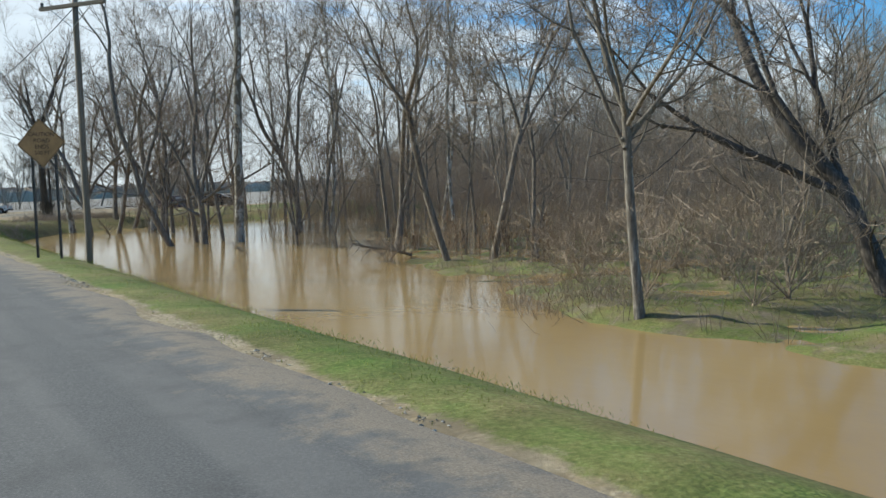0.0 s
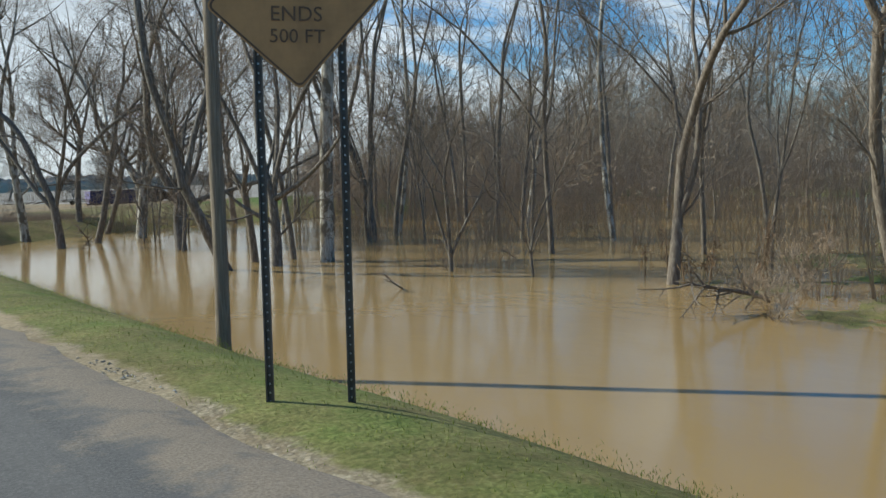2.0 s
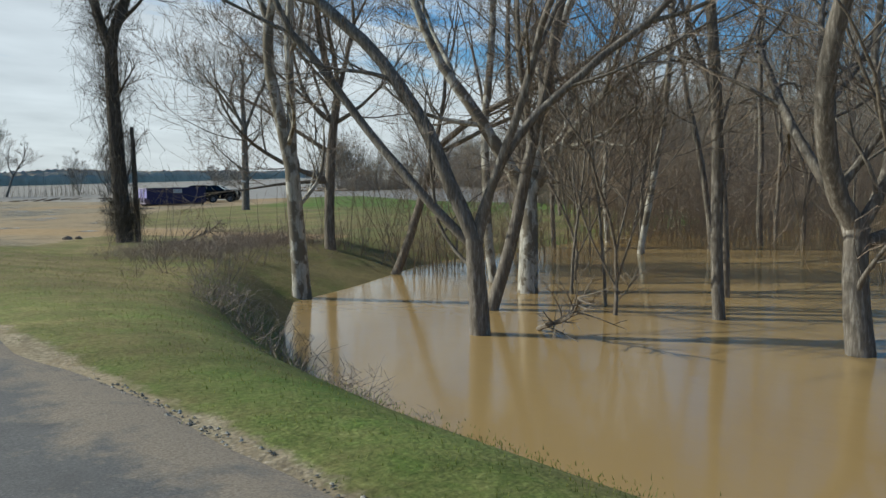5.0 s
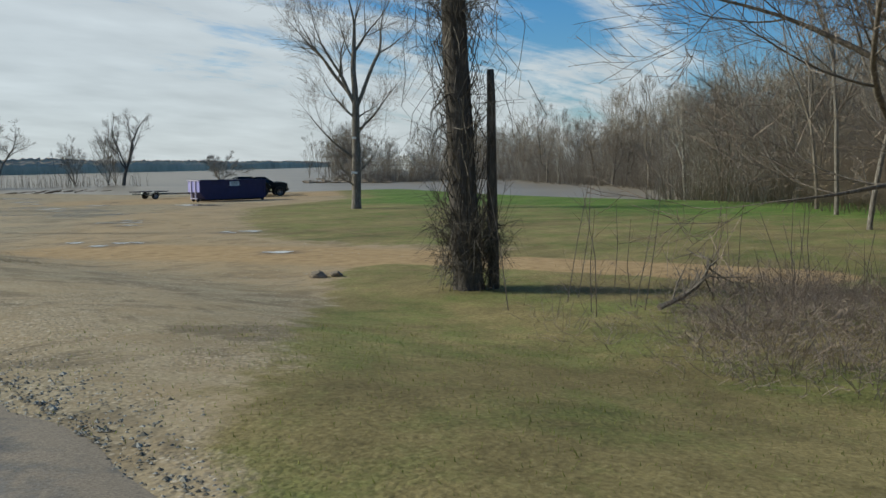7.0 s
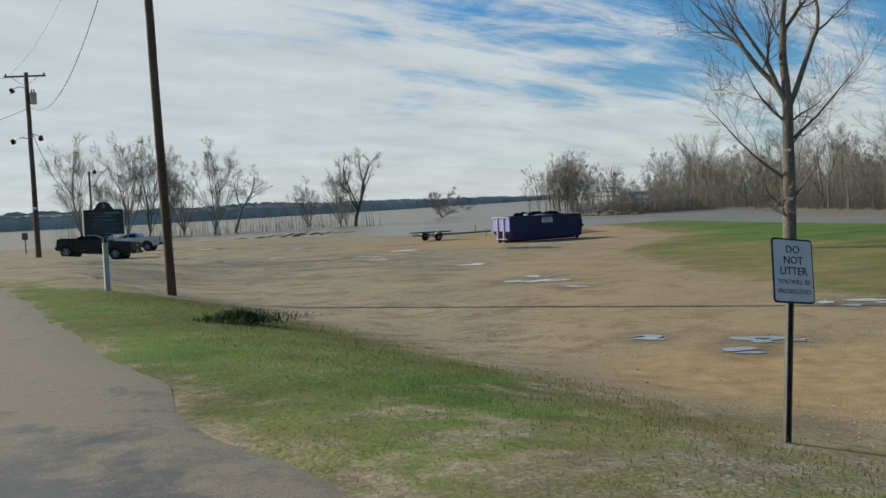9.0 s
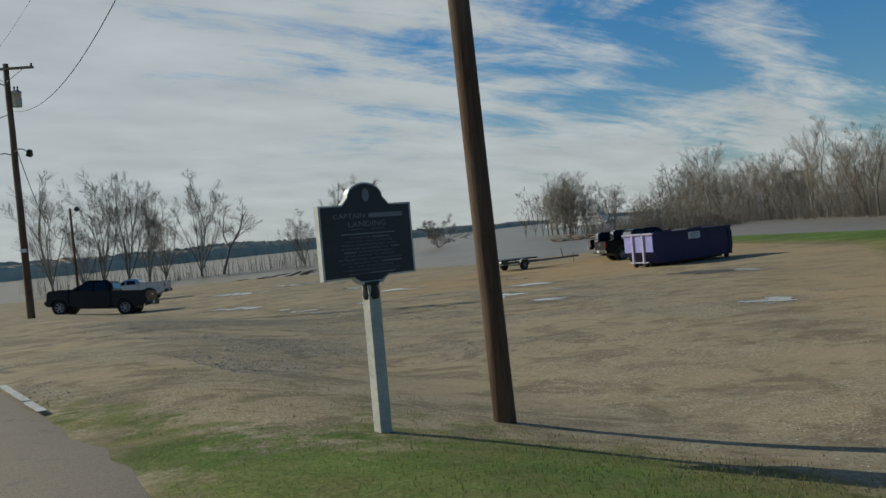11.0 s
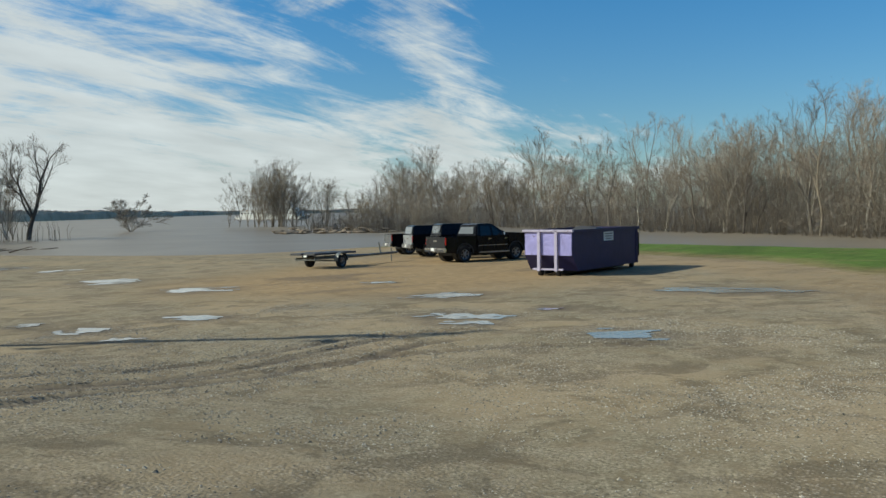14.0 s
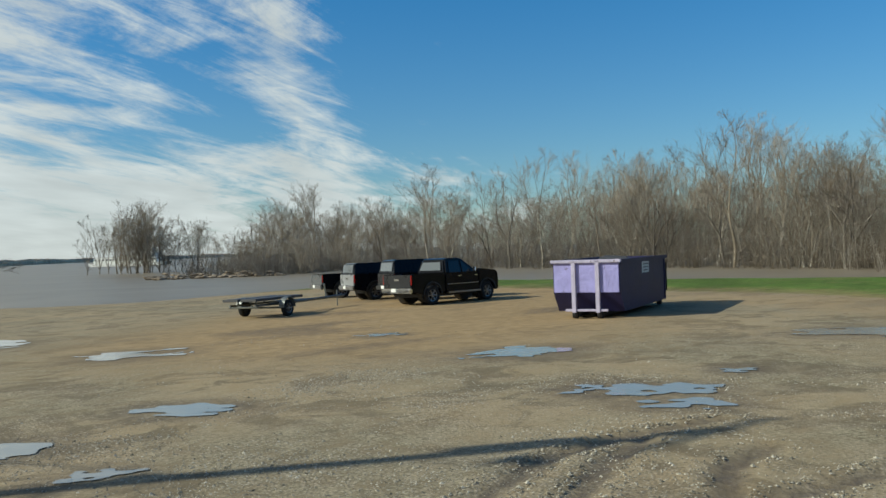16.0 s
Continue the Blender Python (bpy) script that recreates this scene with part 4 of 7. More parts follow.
def ivy_tree():
    trunk, crown, twigs, vines = Builder(), Builder(), Builder(), Builder()
    grow(trunk, crown, twigs, seed=41, H=15, r=0.25, lean=(-0.055, 0.05), fork=0.42, stem_wander=0.02, stems=3, shape=[(-0.6, 1.5), (2.5, 1.3), (2.4, 1.15)], first=0.7, limbs=20, l2=7, l3=6, l4=3, wander=0.20, reach=0.2)
    rng = random.Random(4)
    trunk.tube([(0.31, -0.27, -0.3), (0.28, -0.24, 2.2), (0.27, -0.25, 3.2), (0.25, -0.25, 3.75)], [0.10, 0.085, 0.075, 0.06], 8)
    for i in range(760):                      # shoots that leave the stem and arch up and out
        z0 = rng.choice((rng.uniform(0, 1.2), rng.uniform(2.0, 10), rng.uniform(4.5, 9.5)))
        a = rng.uniform(0, 6.28)
        out = rng.uniform(0.25, 1.0) * (0.6 + 0.11 * z0)
        ln = rng.uniform(0.3, 1.5)
        p0 = Vector((math.cos(a) * 0.16 - 0.04 * z0, math.sin(a) * 0.16 + 0.035 * z0, z0))
        p1 = p0 + Vector((math.cos(a) * out * 0.6, math.sin(a) * out * 0.6, ln * 0.3 + rng.uniform(-0.3, 0.2)))
        p2 = p0 + Vector((math.cos(a + rng.uniform(-.4, .4)) * out, math.sin(a) * out, ln * rng.uniform(-0.5, 1.0)))
        vines.tube([p0, p1, p2], [0.007, 0.005, 0.003], 3, False)
        for k in range(7):
            q = (p0.lerp(p1, rng.random()) if k < 2 else p1.lerp(p2, rng.random()))
            vines.spike(q, q + Vector((rng.gauss(0, .28), rng.gauss(0, .28), rng.gauss(-0.02, .3))), 0.0035)
    for i in range(420):                      # shaggy coat close to the stem
        a, z0 = rng.uniform(0, 6.28), rng.uniform(-0.1, 8.5)
        p0 = Vector((math.cos(a) * 0.24 - 0.04 * z0, math.sin(a) * 0.24 + 0.035 * z0, z0))
        p1 = p0 + Vector((math.cos(a) * rng.uniform(0.03, 0.3), math.sin(a) * rng.uniform(0.03, 0.3), rng.uniform(-0.5, 0.6)))
        p2 = p1 + Vector((rng.gauss(0, 0.12), rng.gauss(0, 0.12), rng.uniform(-0.5, 0.5)))
        vines.tube([p0, p1, p2], [0.011, 0.008, 0.003], 3, False)
    for i in range(70):                       # loose strands
        a, z0 = rng.uniform(0, 6.28), rng.uniform(3.5, 10)
        r = rng.uniform(0.3, 1.2)
        p = Vector((math.cos(a) * r - 0.04 * z0, math.sin(a) * r + 0.03 * z0, z0))
        pts = [p]
        for k in range(4):
            pts.append(pts[-1] + Vector((rng.gauss(0, .16), rng.gauss(0, .16), -rng.uniform(0.15, 0.6))))
        vines.tube(pts, [0.007, 0.007, 0.006, 0.005, 0.003], 3, False)
    t = thing("tree", at(10.82, 70.2), "dark vine-hung tree beside a broken stub", "tree")
    part("trunk", trunk, MAT["bark_dark"], t, smooth=True)
    c = part("crown", crown, MAT["bark_dark"], t, smooth=True)
    tagged(part("twig_spray", twigs, MAT["twig"], c), kind="stuff")
    tagged(part("vine_tangle", vines, MAT["vine"], t, "tangle of dry brown vines"), kind="stuff")


ivy_tree()


# a few woodland trees, built once and repeated through the flooded woods
def woodland():
    kinds = []
    spec = [("bark_grey", "twig", 14, 0.16, 0.35, 2, 0.35), ("bark_brown", "twig_red", 12, 0.13, 0.3, 3, 0.5), ("bark_grey", "twig", 16, 0.19, 0.5, 2, 0.3),
            ("bark_pale", "twig", 15, 0.15, 0.55, 2, 0.3), ("bark_brown", "twig", 11, 0.12, 0.18, 4, 0.45), ("bark_grey", "twig_red", 9, 0.08, 0.3, 3, 0.4), ("bark_brown", "twig_red", 7, 0.07, 0.1, 4, 0.5)]
    for i, (bk, tw, H, r, fk, st, sp) in enumerate(spec):
        kinds.append((bk, tw, dict(seed=60 + i, H=H, r=r * 0.6, fork=fk, stems=st, spread=sp, limbs=15, l2=6, l3=7, l4=0, wander=0.22, reach=0.27, min_r=0.008, coarse=True, tip_r=0.004, splits=2)))
    rng = random.Random(77)
    spots = [(13.7, 40.3, 0), (19.4, 44.2, 2), (12.8, 46.9, 4), (15.2, 31.1, 6), (17.8, 23.3, 5), (17.1, 21.0, 6), (27.2, 45.1, 2), (29.7, 50.7, 0), (29.7, 58.1, 2), (19.0, 43.7, 4),
             (21.7, 45.6, 0), (25.7, 42.0, 1), (22.7, 46.7, 3), (20.9, 42.6, 5), (30.8, 51.3, 2), (35.3, 53.7, 0), (21.8, 30.6, 1), (34.9, 44.7, 2), (14.3, 53.3, 5), (13.4, 52.4, 6),
             (17.0, 52.1, 1), (14.4, 50.7, 2), (15.1, 54.9, 5), (26.8, 42.5, 1), (20.1, 41.6, 5), (31.1, 47.0, 3), (17.2, 56.6, 6), (24.0, 59.4, 3), (22.6, 60.4, 5),
             (25.9, 60.7, 1), (23.7, 62.9, 2), (29.5, 70.5, 0), (33.5, 71.0, 4), (38.0, 75.0, 2), (27.0, 63.0, 3), (43.0, 78.0, 1), (19.7, 34.7, 1), (17.2, 21.2, 1), (15.1, 10.4, 6), (17.6, 17.0, 6), (19.0, 13.5, 6), (21.0, 8.5, 6), (18.4, 26.6, 5)]
    for i in range(54):
        x = 20 + 42 * rng.random() ** 0.75
        y = rng.uniform(-6, min(52 + 0.74 * x, shore(x) - 4, 28 + 1.33 * x))
        if any(math.hypot(x - a, y - b) < 1.6 for a, b, _ in spots):
            continue
        spots.append((x, y, rng.choice((0, 0, 1, 1, 2, 3, 4, 4, 5, 6))))
    first = {}
    for x, y, k in spots:
        low = 0.58 if 17 < x < 52 and y < 5 + 0.92 * x else 1.0
        m = at(x, y, rng.uniform(0, 360), 0, rng.uniform(0.82, 1.15) * low)
        if k in first:
            copy_thing(first[k], m)
        else:
            bk, tw, kw = kinds[k]
            first[k] = tree("bare winter tree in the flooded woods", m, bk, tw, "trees of the flooded woods", **kw)


woodland()


def template(seed, H, r, fork, stems, spread, limbs, l2, l3, reach=0.22, droop=0.0, min_r=0.02, tip_r=0.009):
    t, c, w = Builder(), Builder(), Builder()
    grow(t, c, w, seed=seed, H=H, r=r, fork=fork, stems=stems, spread=spread, limbs=limbs, l2=l2, l3=l3, wander=0.15, reach=reach, min_r=min_r, coarse=True, droop=droop, low=0, angle=(0.45, 1.0), tip_r=tip_r, splits=1)
    V, F, n = [], [], 0
    for b in (t, c, w):
        V += b.v
        F += [tuple(i + n for i in f) for f in b.f]
        n += b.n
    return np.array(V), F


def stand(name, spots, temps, mat, label, category="trees", seed=1):
    """Many far trees as one piece of stuff."""
    rng = random.Random(seed)
    V, F, n = [], [], 0
    for x, y, s in spots:
        v, f = temps[rng.randrange(len(temps))]
        a = rng.uniform(0, 6.283)
        ca, sa = math.cos(a), math.sin(a)
        sz = s * rng.uniform(0.9, 1.12)
        w = np.stack([(v[:, 0] * ca - v[:, 1] * sa) * s + x, (v[:, 0] * sa + v[:, 1] * ca) * s + y, v[:, 2] * sz + max(height(x, y), RIVER - 0.4)], 1)
        V.append(w)
        F += [tuple(i + n for i in q) for q in f]
        n += len(v)
    me = bpy.data.meshes.new(name)
    me.from_pydata(np.concatenate(V).tolist(), [], F)
    me.materials.append(mat)
    return tagged(new(name, me), label, category, kind="stuff")


EDGE_X = (50, 60, 70, 85, 98, 107, 117, 126, 147, 170, 220)
EDGE_Y = (84, 91, 100, 109, 116, 128, 144, 163, 196, 238, 300)


def wood_edge(t, d, rng):
    """A place d metres inside the wood's edge, t along it."""
    k = t * (len(EDGE_X) - 1)
    i = min(int(k), len(EDGE_X) - 2)
    f = k - i
    ax, ay, bx, by = EDGE_X[i], EDGE_Y[i], EDGE_X[i + 1], EDGE_Y[i + 1]
    l = math.hypot(bx - ax, by - ay)
    return ax + (bx - ax) * f + (by - ay) / l * d + rng.uniform(-2, 2), ay + (by - ay) * f - (bx - ax) / l * d + rng.uniform(-2, 2)


def thicket(name, spots, h0, h1, r, twigs, mat, label, seed):
    """Crowded saplings, each a thin stem with a few shoots, as one piece of stuff."""
    rng = random.Random(seed)
    b = Builder()
    for x, y in spots:
        z, h = height(x, y), rng.uniform(h0, h1)
        p = Vector((x, y, z - 0.2))
        q = p + Vector((rng.gauss(0, 0.17) * h, rng.gauss(0, 0.17) * h, h))
        b.spike(p, q, r * (0.6 + 0.7 * h / h1))
        for k in range(twigs):
            s = p.lerp(q, rng.uniform(0.15, 0.9))
            a, l = rng.uniform(0, 6.283), h * rng.uniform(0.12, 0.35)
            b.spike(s, s + Vector((math.cos(a) * l, math.sin(a) * l, l * rng.uniform(0.0, 1.3))), r * 0.4)
    tagged(new(name, b.mesh(name, MAT[mat])), label, "thicket", kind="stuff")


def far_stands():
    temps = [template(200 + i, H, r, fk, st, sp, 15, 6, 8, 0.34, 0.0, 0.014, 0.012) for i, (H, r, fk, st, sp) in enumerate(((15, 0.15, 0.22, 3, 0.4), (16, 0.16, 0.16, 3, 0.5), (13, 0.13, 0.1, 4, 0.5), (17, 0.17, 0.3, 2, 0.45), (11, 0.11, 0.1, 4, 0.6)))]
    rng = random.Random(8)
    spots = []
    for i in range(230):                      # woods behind the field
        x, y = wood_edge(rng.random() ** 0.9, 2 + abs(rng.gauss(0, 1)) * 17, rng)
        spots.append((x, y, rng.uniform(0.75, 1.1) * (0.8 if x < 114 else 0.95)))
    spots += [(103.5, 122.3, 1.08), (108, 130.3, 0.98), (118, 143.5, 0.9)]
    for i in range(120):                      # deeper rows close the woods
        x, y = wood_edge(rng.random(), rng.uniform(16, 52), rng)
        spots.append((x, y, rng.uniform(0.85, 1.15)))
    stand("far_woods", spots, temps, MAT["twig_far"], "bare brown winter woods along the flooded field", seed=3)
    spots = [(154.6 + 8 * k, 265 - 6 * k + rng.uniform(-9, 9), rng.uniform(1.05, 1.22) - 0.28 * abs(k)) for k in [rng.uniform(-1, 1) for i in range(36)]]
    spots += [(124 + rng.uniform(-8, 14), 206 + rng.uniform(-14, 10), rng.uniform(0.35, 0.68)) for i in range(46)]
    spots += [(146 + rng.gauss(0, 3), 216 + rng.gauss(0, 4), rng.uniform(0.9, 1.15)) for i in range(5)]
    spots += [(rng.uniform(150, 215), rng.uniform(196, 240), rng.uniform(0.8, 1.1)) for i in range(16)]
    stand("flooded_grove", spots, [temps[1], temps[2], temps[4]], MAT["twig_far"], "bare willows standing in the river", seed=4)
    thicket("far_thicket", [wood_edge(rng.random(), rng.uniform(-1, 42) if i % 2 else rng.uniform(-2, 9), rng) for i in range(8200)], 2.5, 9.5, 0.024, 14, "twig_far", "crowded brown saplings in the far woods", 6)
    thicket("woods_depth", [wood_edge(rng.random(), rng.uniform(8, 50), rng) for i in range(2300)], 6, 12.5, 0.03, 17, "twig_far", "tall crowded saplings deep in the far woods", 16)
    # single trees along the edge of the field
    kinds = [("bark_grey", "twig", 15, 0.24, 0.35, 2, 0.4), ("bark_pale", "twig", 16, 0.2, 0.3, 3, 0.35), ("bark_dark", "twig_red", 14, 0.22, 0.22, 3, 0.5), ("bark_brown", "twig", 13, 0.17, 0.4, 2, 0.5), ("bark_pale", "twig_red", 11, 0.13, 0.15, 3, 0.45)]
    rim = {}
    for i in range(62):
        k = rng.randrange(5)
        x, y = wood_edge((i + rng.random()) / 62, rng.uniform(-1.5, 5), rng)
        m = at(x, y, rng.uniform(0, 360), 0, rng.uniform(0.75, 1.08), z=max(height(x, y), RIVER - 0.4))
        if k in rim:
            copy_thing(rim[k], m)
        else:
            bk, tw, H, r, fk, st, sp = kinds[k]
            rim[k] = tree("bare winter tree at the edge of the flooded field", m, bk, tw, "trees along the field", seed=480 + k, H=H, r=r, fork=fk, stems=st, spread=sp, limbs=18, l2=6, l3=6, wander=0.19, reach=0.26, min_r=0.012, coarse=True, tip_r=0.007, splits=2)
    # willows on the landing's edge
    first = {}
    rng = random.Random(21)
    for x, y, s in ((47.9, 238.4, 1.43), (39.7, 240.4, 1.25), (36.1, 239.1, 1.21), (32.7, 241.7, 1.12), (29.1, 239.1, 1.19), (43.2, 243.0, 1.06), (25.2, 243.0, 1.06), (65.4, 234.5, 0.8), (72.2, 234.8, 0.74), (75.2, 238.5, 0.62)):
        k = rng.randrange(3)
        m = at(x, y, rng.uniform(0, 360), 0, s, z=RIVER - 0.5)
        if k in first:
            copy_thing(first[k], m)
        else:
            t, c, w = Builder(), Builder(), Builder()
            grow(t, c, w, seed=300 + k, H=(13, 14, 11)[k], r=0.15, fork=0.06, stems=6, spread=0.4, limbs=46, l2=7, l3=11, wander=0.09, reach=0.27, min_r=0.01, coarse=True, low=0, angle=(0.3, 0.7), tip_r=0.008, splits=1)
            first[k] = th = thing("willow", m, "bare many-stemmed willow at the river's edge", "tree", "willows on the river bank")
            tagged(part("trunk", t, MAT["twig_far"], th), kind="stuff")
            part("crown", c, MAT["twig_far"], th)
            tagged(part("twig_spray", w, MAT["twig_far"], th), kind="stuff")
    tree("dark vine-clad forked tree at the water's edge", at(74.5, 233, z=RIVER - 0.3), "bark_dark", "twig", seed=52, H=18.5, r=0.36, fork=0.2, stems=4, shape=[(-0.55, 1.15), (2.3, 1.25), (2.5, 1.0), (-0.5, 1.4)], limbs=34, l2=8, l3=10, wander=0.14, reach=0.22, min_r=0.013, tip_r=0.008, angle=(0.35, 0.9))
    tree("bare willow leaning over the river's edge", at(51.5, 238.5, z=RIVER - 0.4), "bark_grey", "twig", seed=55, H=15, r=0.24, lean=(0.35, -0.25), fork=0.35, stems=3, shape=[(-0.5, 0.85), (2.6, 1.2), (-0.6, 1.2)], limbs=22, l2=7, l3=10, wander=0.2, reach=0.22, min_r=0.012, tip_r=0.008)
    b = Builder()
    rg = random.Random(9)
    for i in range(420):                      # reeds and drowned stems along the bank
        x = rg.uniform(20, 76)
        y = 234 + rg.uniform(-12, 12)
        h = rg.uniform(1.2, 4.0) * (2 if rg.random() < 0.06 else 1)
        p = Vector((x, y, RIVER - 0.4))
        b.tube([p, p + Vector((rg.uniform(-.3, .3), 0, h * 0.6)), p + Vector((rg.uniform(-.7, .7), rg.uniform(-.3, .3), h))], [0.035, 0.025, 0.012], 3, False)
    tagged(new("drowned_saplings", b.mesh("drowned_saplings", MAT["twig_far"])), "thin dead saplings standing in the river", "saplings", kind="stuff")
    bush = [template(400 + i, 4.8, 0.07, 0.03, 8, 0.9, 34, 10, 11, 0.33, 0.0, 0.009, 0.008) for i in range(1)]
    for x, y, s in ((113.2, 263, 1.75),):
        t = Builder()
        t.v, t.f = [tuple(q) for q in bush[0][0]], bush[0][1]
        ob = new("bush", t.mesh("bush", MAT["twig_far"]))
        ob.matrix_world = at(x, y, 20, -0.3, s, z=RIVER) @ Matrix.Diagonal((1.5, 1.5, 0.95, 1))
        tagged(ob, "round leafless bush standing in the river", "bush")


far_stands()


def brush():
    """Tangled undergrowth in the flooded woods and along the ditch."""
    rng = random.Random(5)

    def clump(b, x, y, n, h, r0, wide):
        z = max(height(x, y), RIVER - 0.2)
        for i in range(n):
            a, q = rng.uniform(0, 6.283), rng.uniform(0.1, 1)
            p = Vector((x + math.cos(a) * 0.3 * wide, y + math.sin(a) * 0.3 * wide, z - 0.1))
            tip = p + Vector((math.cos(a) * q * wide, math.sin(a) * q * wide, h * rng.uniform(0.35, 1)))
            mid = (p + tip) * 0.5 + Vector((rng.uniform(-.2, .2), rng.uniform(-.2, .2), h * 0.15))
            b.tube([p, mid, tip], [r0, r0 * 0.7, r0 * 0.3], 3, False)
            for k in range(2):
                s = mid.lerp(tip, rng.random())
                b.tube([s, s + Vector((rng.uniform(-.5, .5), rng.uniform(-.5, .5), rng.uniform(-.1, .6))) * wide * 0.7], [r0 * 0.5, r0 * 0.2], 3, False)

    b = Builder()
    for i in range(330):
        x = rng.uniform(17, 60) if i % 4 else rng.uniform(15, 26)
        y = rng.uniform(2, min(50 + 0.74 * x, shore(x) - 3, 24 + 1.3 * x))
        if x < 20 and 27 < y < 40:
            continue
        clump(b, x, y, 11, rng.uniform(1.0, 4.0), 0.010, rng.uniform(0.5, 1.3))
    for i in range(15):                       # vines and briars round the sapling in the water
        clump(b, 15.4 + rng.gauss(0, 0.5), 33.8 + rng.gauss(0, 0.6), 9, rng.uniform(1.5, 5.0), 0.005, rng.uniform(0.9, 1.8))
    tagged(new("undergrowth", b.mesh("undergrowth", MAT["twig_red"])), "reddish brown leafless undergrowth in the woods", "undergrowth", kind="stuff")
    spots = []
    while len(spots) < 4900:
        x, y = rng.uniform(17, 64), rng.uniform(-4, 94)
        if y < min(50 + 0.74 * x, shore(x) - 3, 24 + 1.33 * x) and not (x < 22 and 26 < y < 48) and rng.random() < 0.12 + 0.25 * smooth_step(16, 30, x) + 0.7 * smooth_step(34, 52, x):
            spots.append((x, y))
    thicket("woods_thicket", spots, 1.5, 8.0, 0.012, 12, "twig_red", "crowded brown saplings standing in the flooded woods", 7)
    spots = []
    for i in range(1500):
        t, d = rng.random(), 0.6 + abs(rng.gauss(0, 1)) * 5.5
        spots.append((24 + 25.0 * t + 0.62 * d + rng.gauss(0, 0.5), 63.0 + 19.3 * t - 0.78 * d + rng.gauss(0, 0.5)))
    thicket("edge_thicket", spots, 1.2, 6.5, 0.013, 12, "twig_red", "brown saplings crowding the edge of the woods", 17)
    spots = [(rng.uniform(14.6, 23), 62.0 + rng.gauss(0, 1.3)) for i in range(230)]
    thicket("ditch_thicket", spots, 1.0, 5.5, 0.01, 18, "twig_red", "tangled brown briars and saplings beside the ditch", 27)
    b = Builder()
    for i in range(60):
        t = rng.random()
        x = 6.8 + t * 9 + rng.uniform(-1, 1)
        y = pond_edge(x) + rng.uniform(0.8, 5.0)
        clump(b, x, y, 9, rng.uniform(0.3, 1.1), 0.006, rng.uniform(0.3, 0.8))
    for i in range(330):
        t = rng.random()
        x, y = 8.2 + 6.4 * t + rng.gauss(0, 0.6), 63.2 + 2.6 * t + rng.gauss(0.3, 1.2)
        clump(b, x, y, 10, rng.uniform(0.15, 0.6) * (1.6 if i % 9 == 0 else 1), 0.004, rng.uniform(0.3, 0.8))
    tagged(new("bank_brush", b.mesh("bank_brush", MAT["twig"])), "low tangled brush on the ditch bank", "brush", kind="stuff")
    b = Builder()
    for i in range(300):
        x, y = rng.uniform(10.2, 27), rng.uniform(6, 34)
        if height(x, y) > POND - 0.12 and x > 9 + (y - 9) * 0.3:
            clump(b, x, y, 8, rng.uniform(0.25, 0.8) * (2.2 if i % 4 == 0 else 1), 0.0045, rng.uniform(0.4, 1.1))
    for i in range(46):                       # tangle by the pollarded tree
        clump(b, 10.2 + rng.gauss(0, 0.9), 12.0 + rng.gauss(0, 1.4), 9, rng.uniform(0.4, 1.5), 0.0045, rng.uniform(0.5, 1.2))
    tagged(new("shoal_brush", b.mesh("shoal_brush", MAT["twig_red"])), "sparse brown twigs and stalks on drowned turf", "brush", kind="stuff")
    b = Builder()
    for i in range(50):
        y = rng.uniform(49, 58)
        clump(b, 4.9 + (y - 49) * 0.28 + rng.gauss(0, 0.4), y, 9, rng.uniform(0.2, 0.7), 0.005, rng.uniform(0.3, 0.6))
    for i in range(26):
        p = Vector((rng.uniform(9.5, 16), rng.uniform(64.5, 68.5), 0))
        p.z = height(p.x, p.y) - 0.1
        q = p + Vector((rng.gauss(0, 0.15), rng.gauss(0, 0.15), rng.uniform(0.8, 2.4)))
        b.tube([p, p.lerp(q, 0.5) + Vector((rng.gauss(0, .05), rng.gauss(0, .05), 0)), q], [0.009, 0.007, 0.003], 3, False)
        for k in range(9):
            u = p.lerp(q, rng.uniform(0.25, 0.95))
            a, l = rng.uniform(0, 6.283), rng.uniform(0.15, 0.55)
            b.spike(u, u + Vector((math.cos(a) * l, math.sin(a) * l, l * rng.uniform(0.2, 1.0))), 0.003)
    tagged(new("verge_brush", b.mesh("verge_brush", MAT["twig"])), "thin saplings and brush by the ditch", "brush", kind="stuff")
    b = Builder()
    for i in range(240):
        x, e = wood_edge(rng.random(), rng.uniform(-3, 6), rng)
        clump(b, x, e, 12, rng.uniform(1.5, 4.5), 0.03, rng.uniform(0.8, 2.2))
    for i in range(240):
        clump(b, 118 + rng.uniform(-7, 22), 206 + rng.uniform(-10, 10), 14, rng.uniform(1.0, 4.5), 0.022, rng.uniform(0.8, 2.2))
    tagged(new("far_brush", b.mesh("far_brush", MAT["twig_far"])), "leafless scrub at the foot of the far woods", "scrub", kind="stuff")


brush()


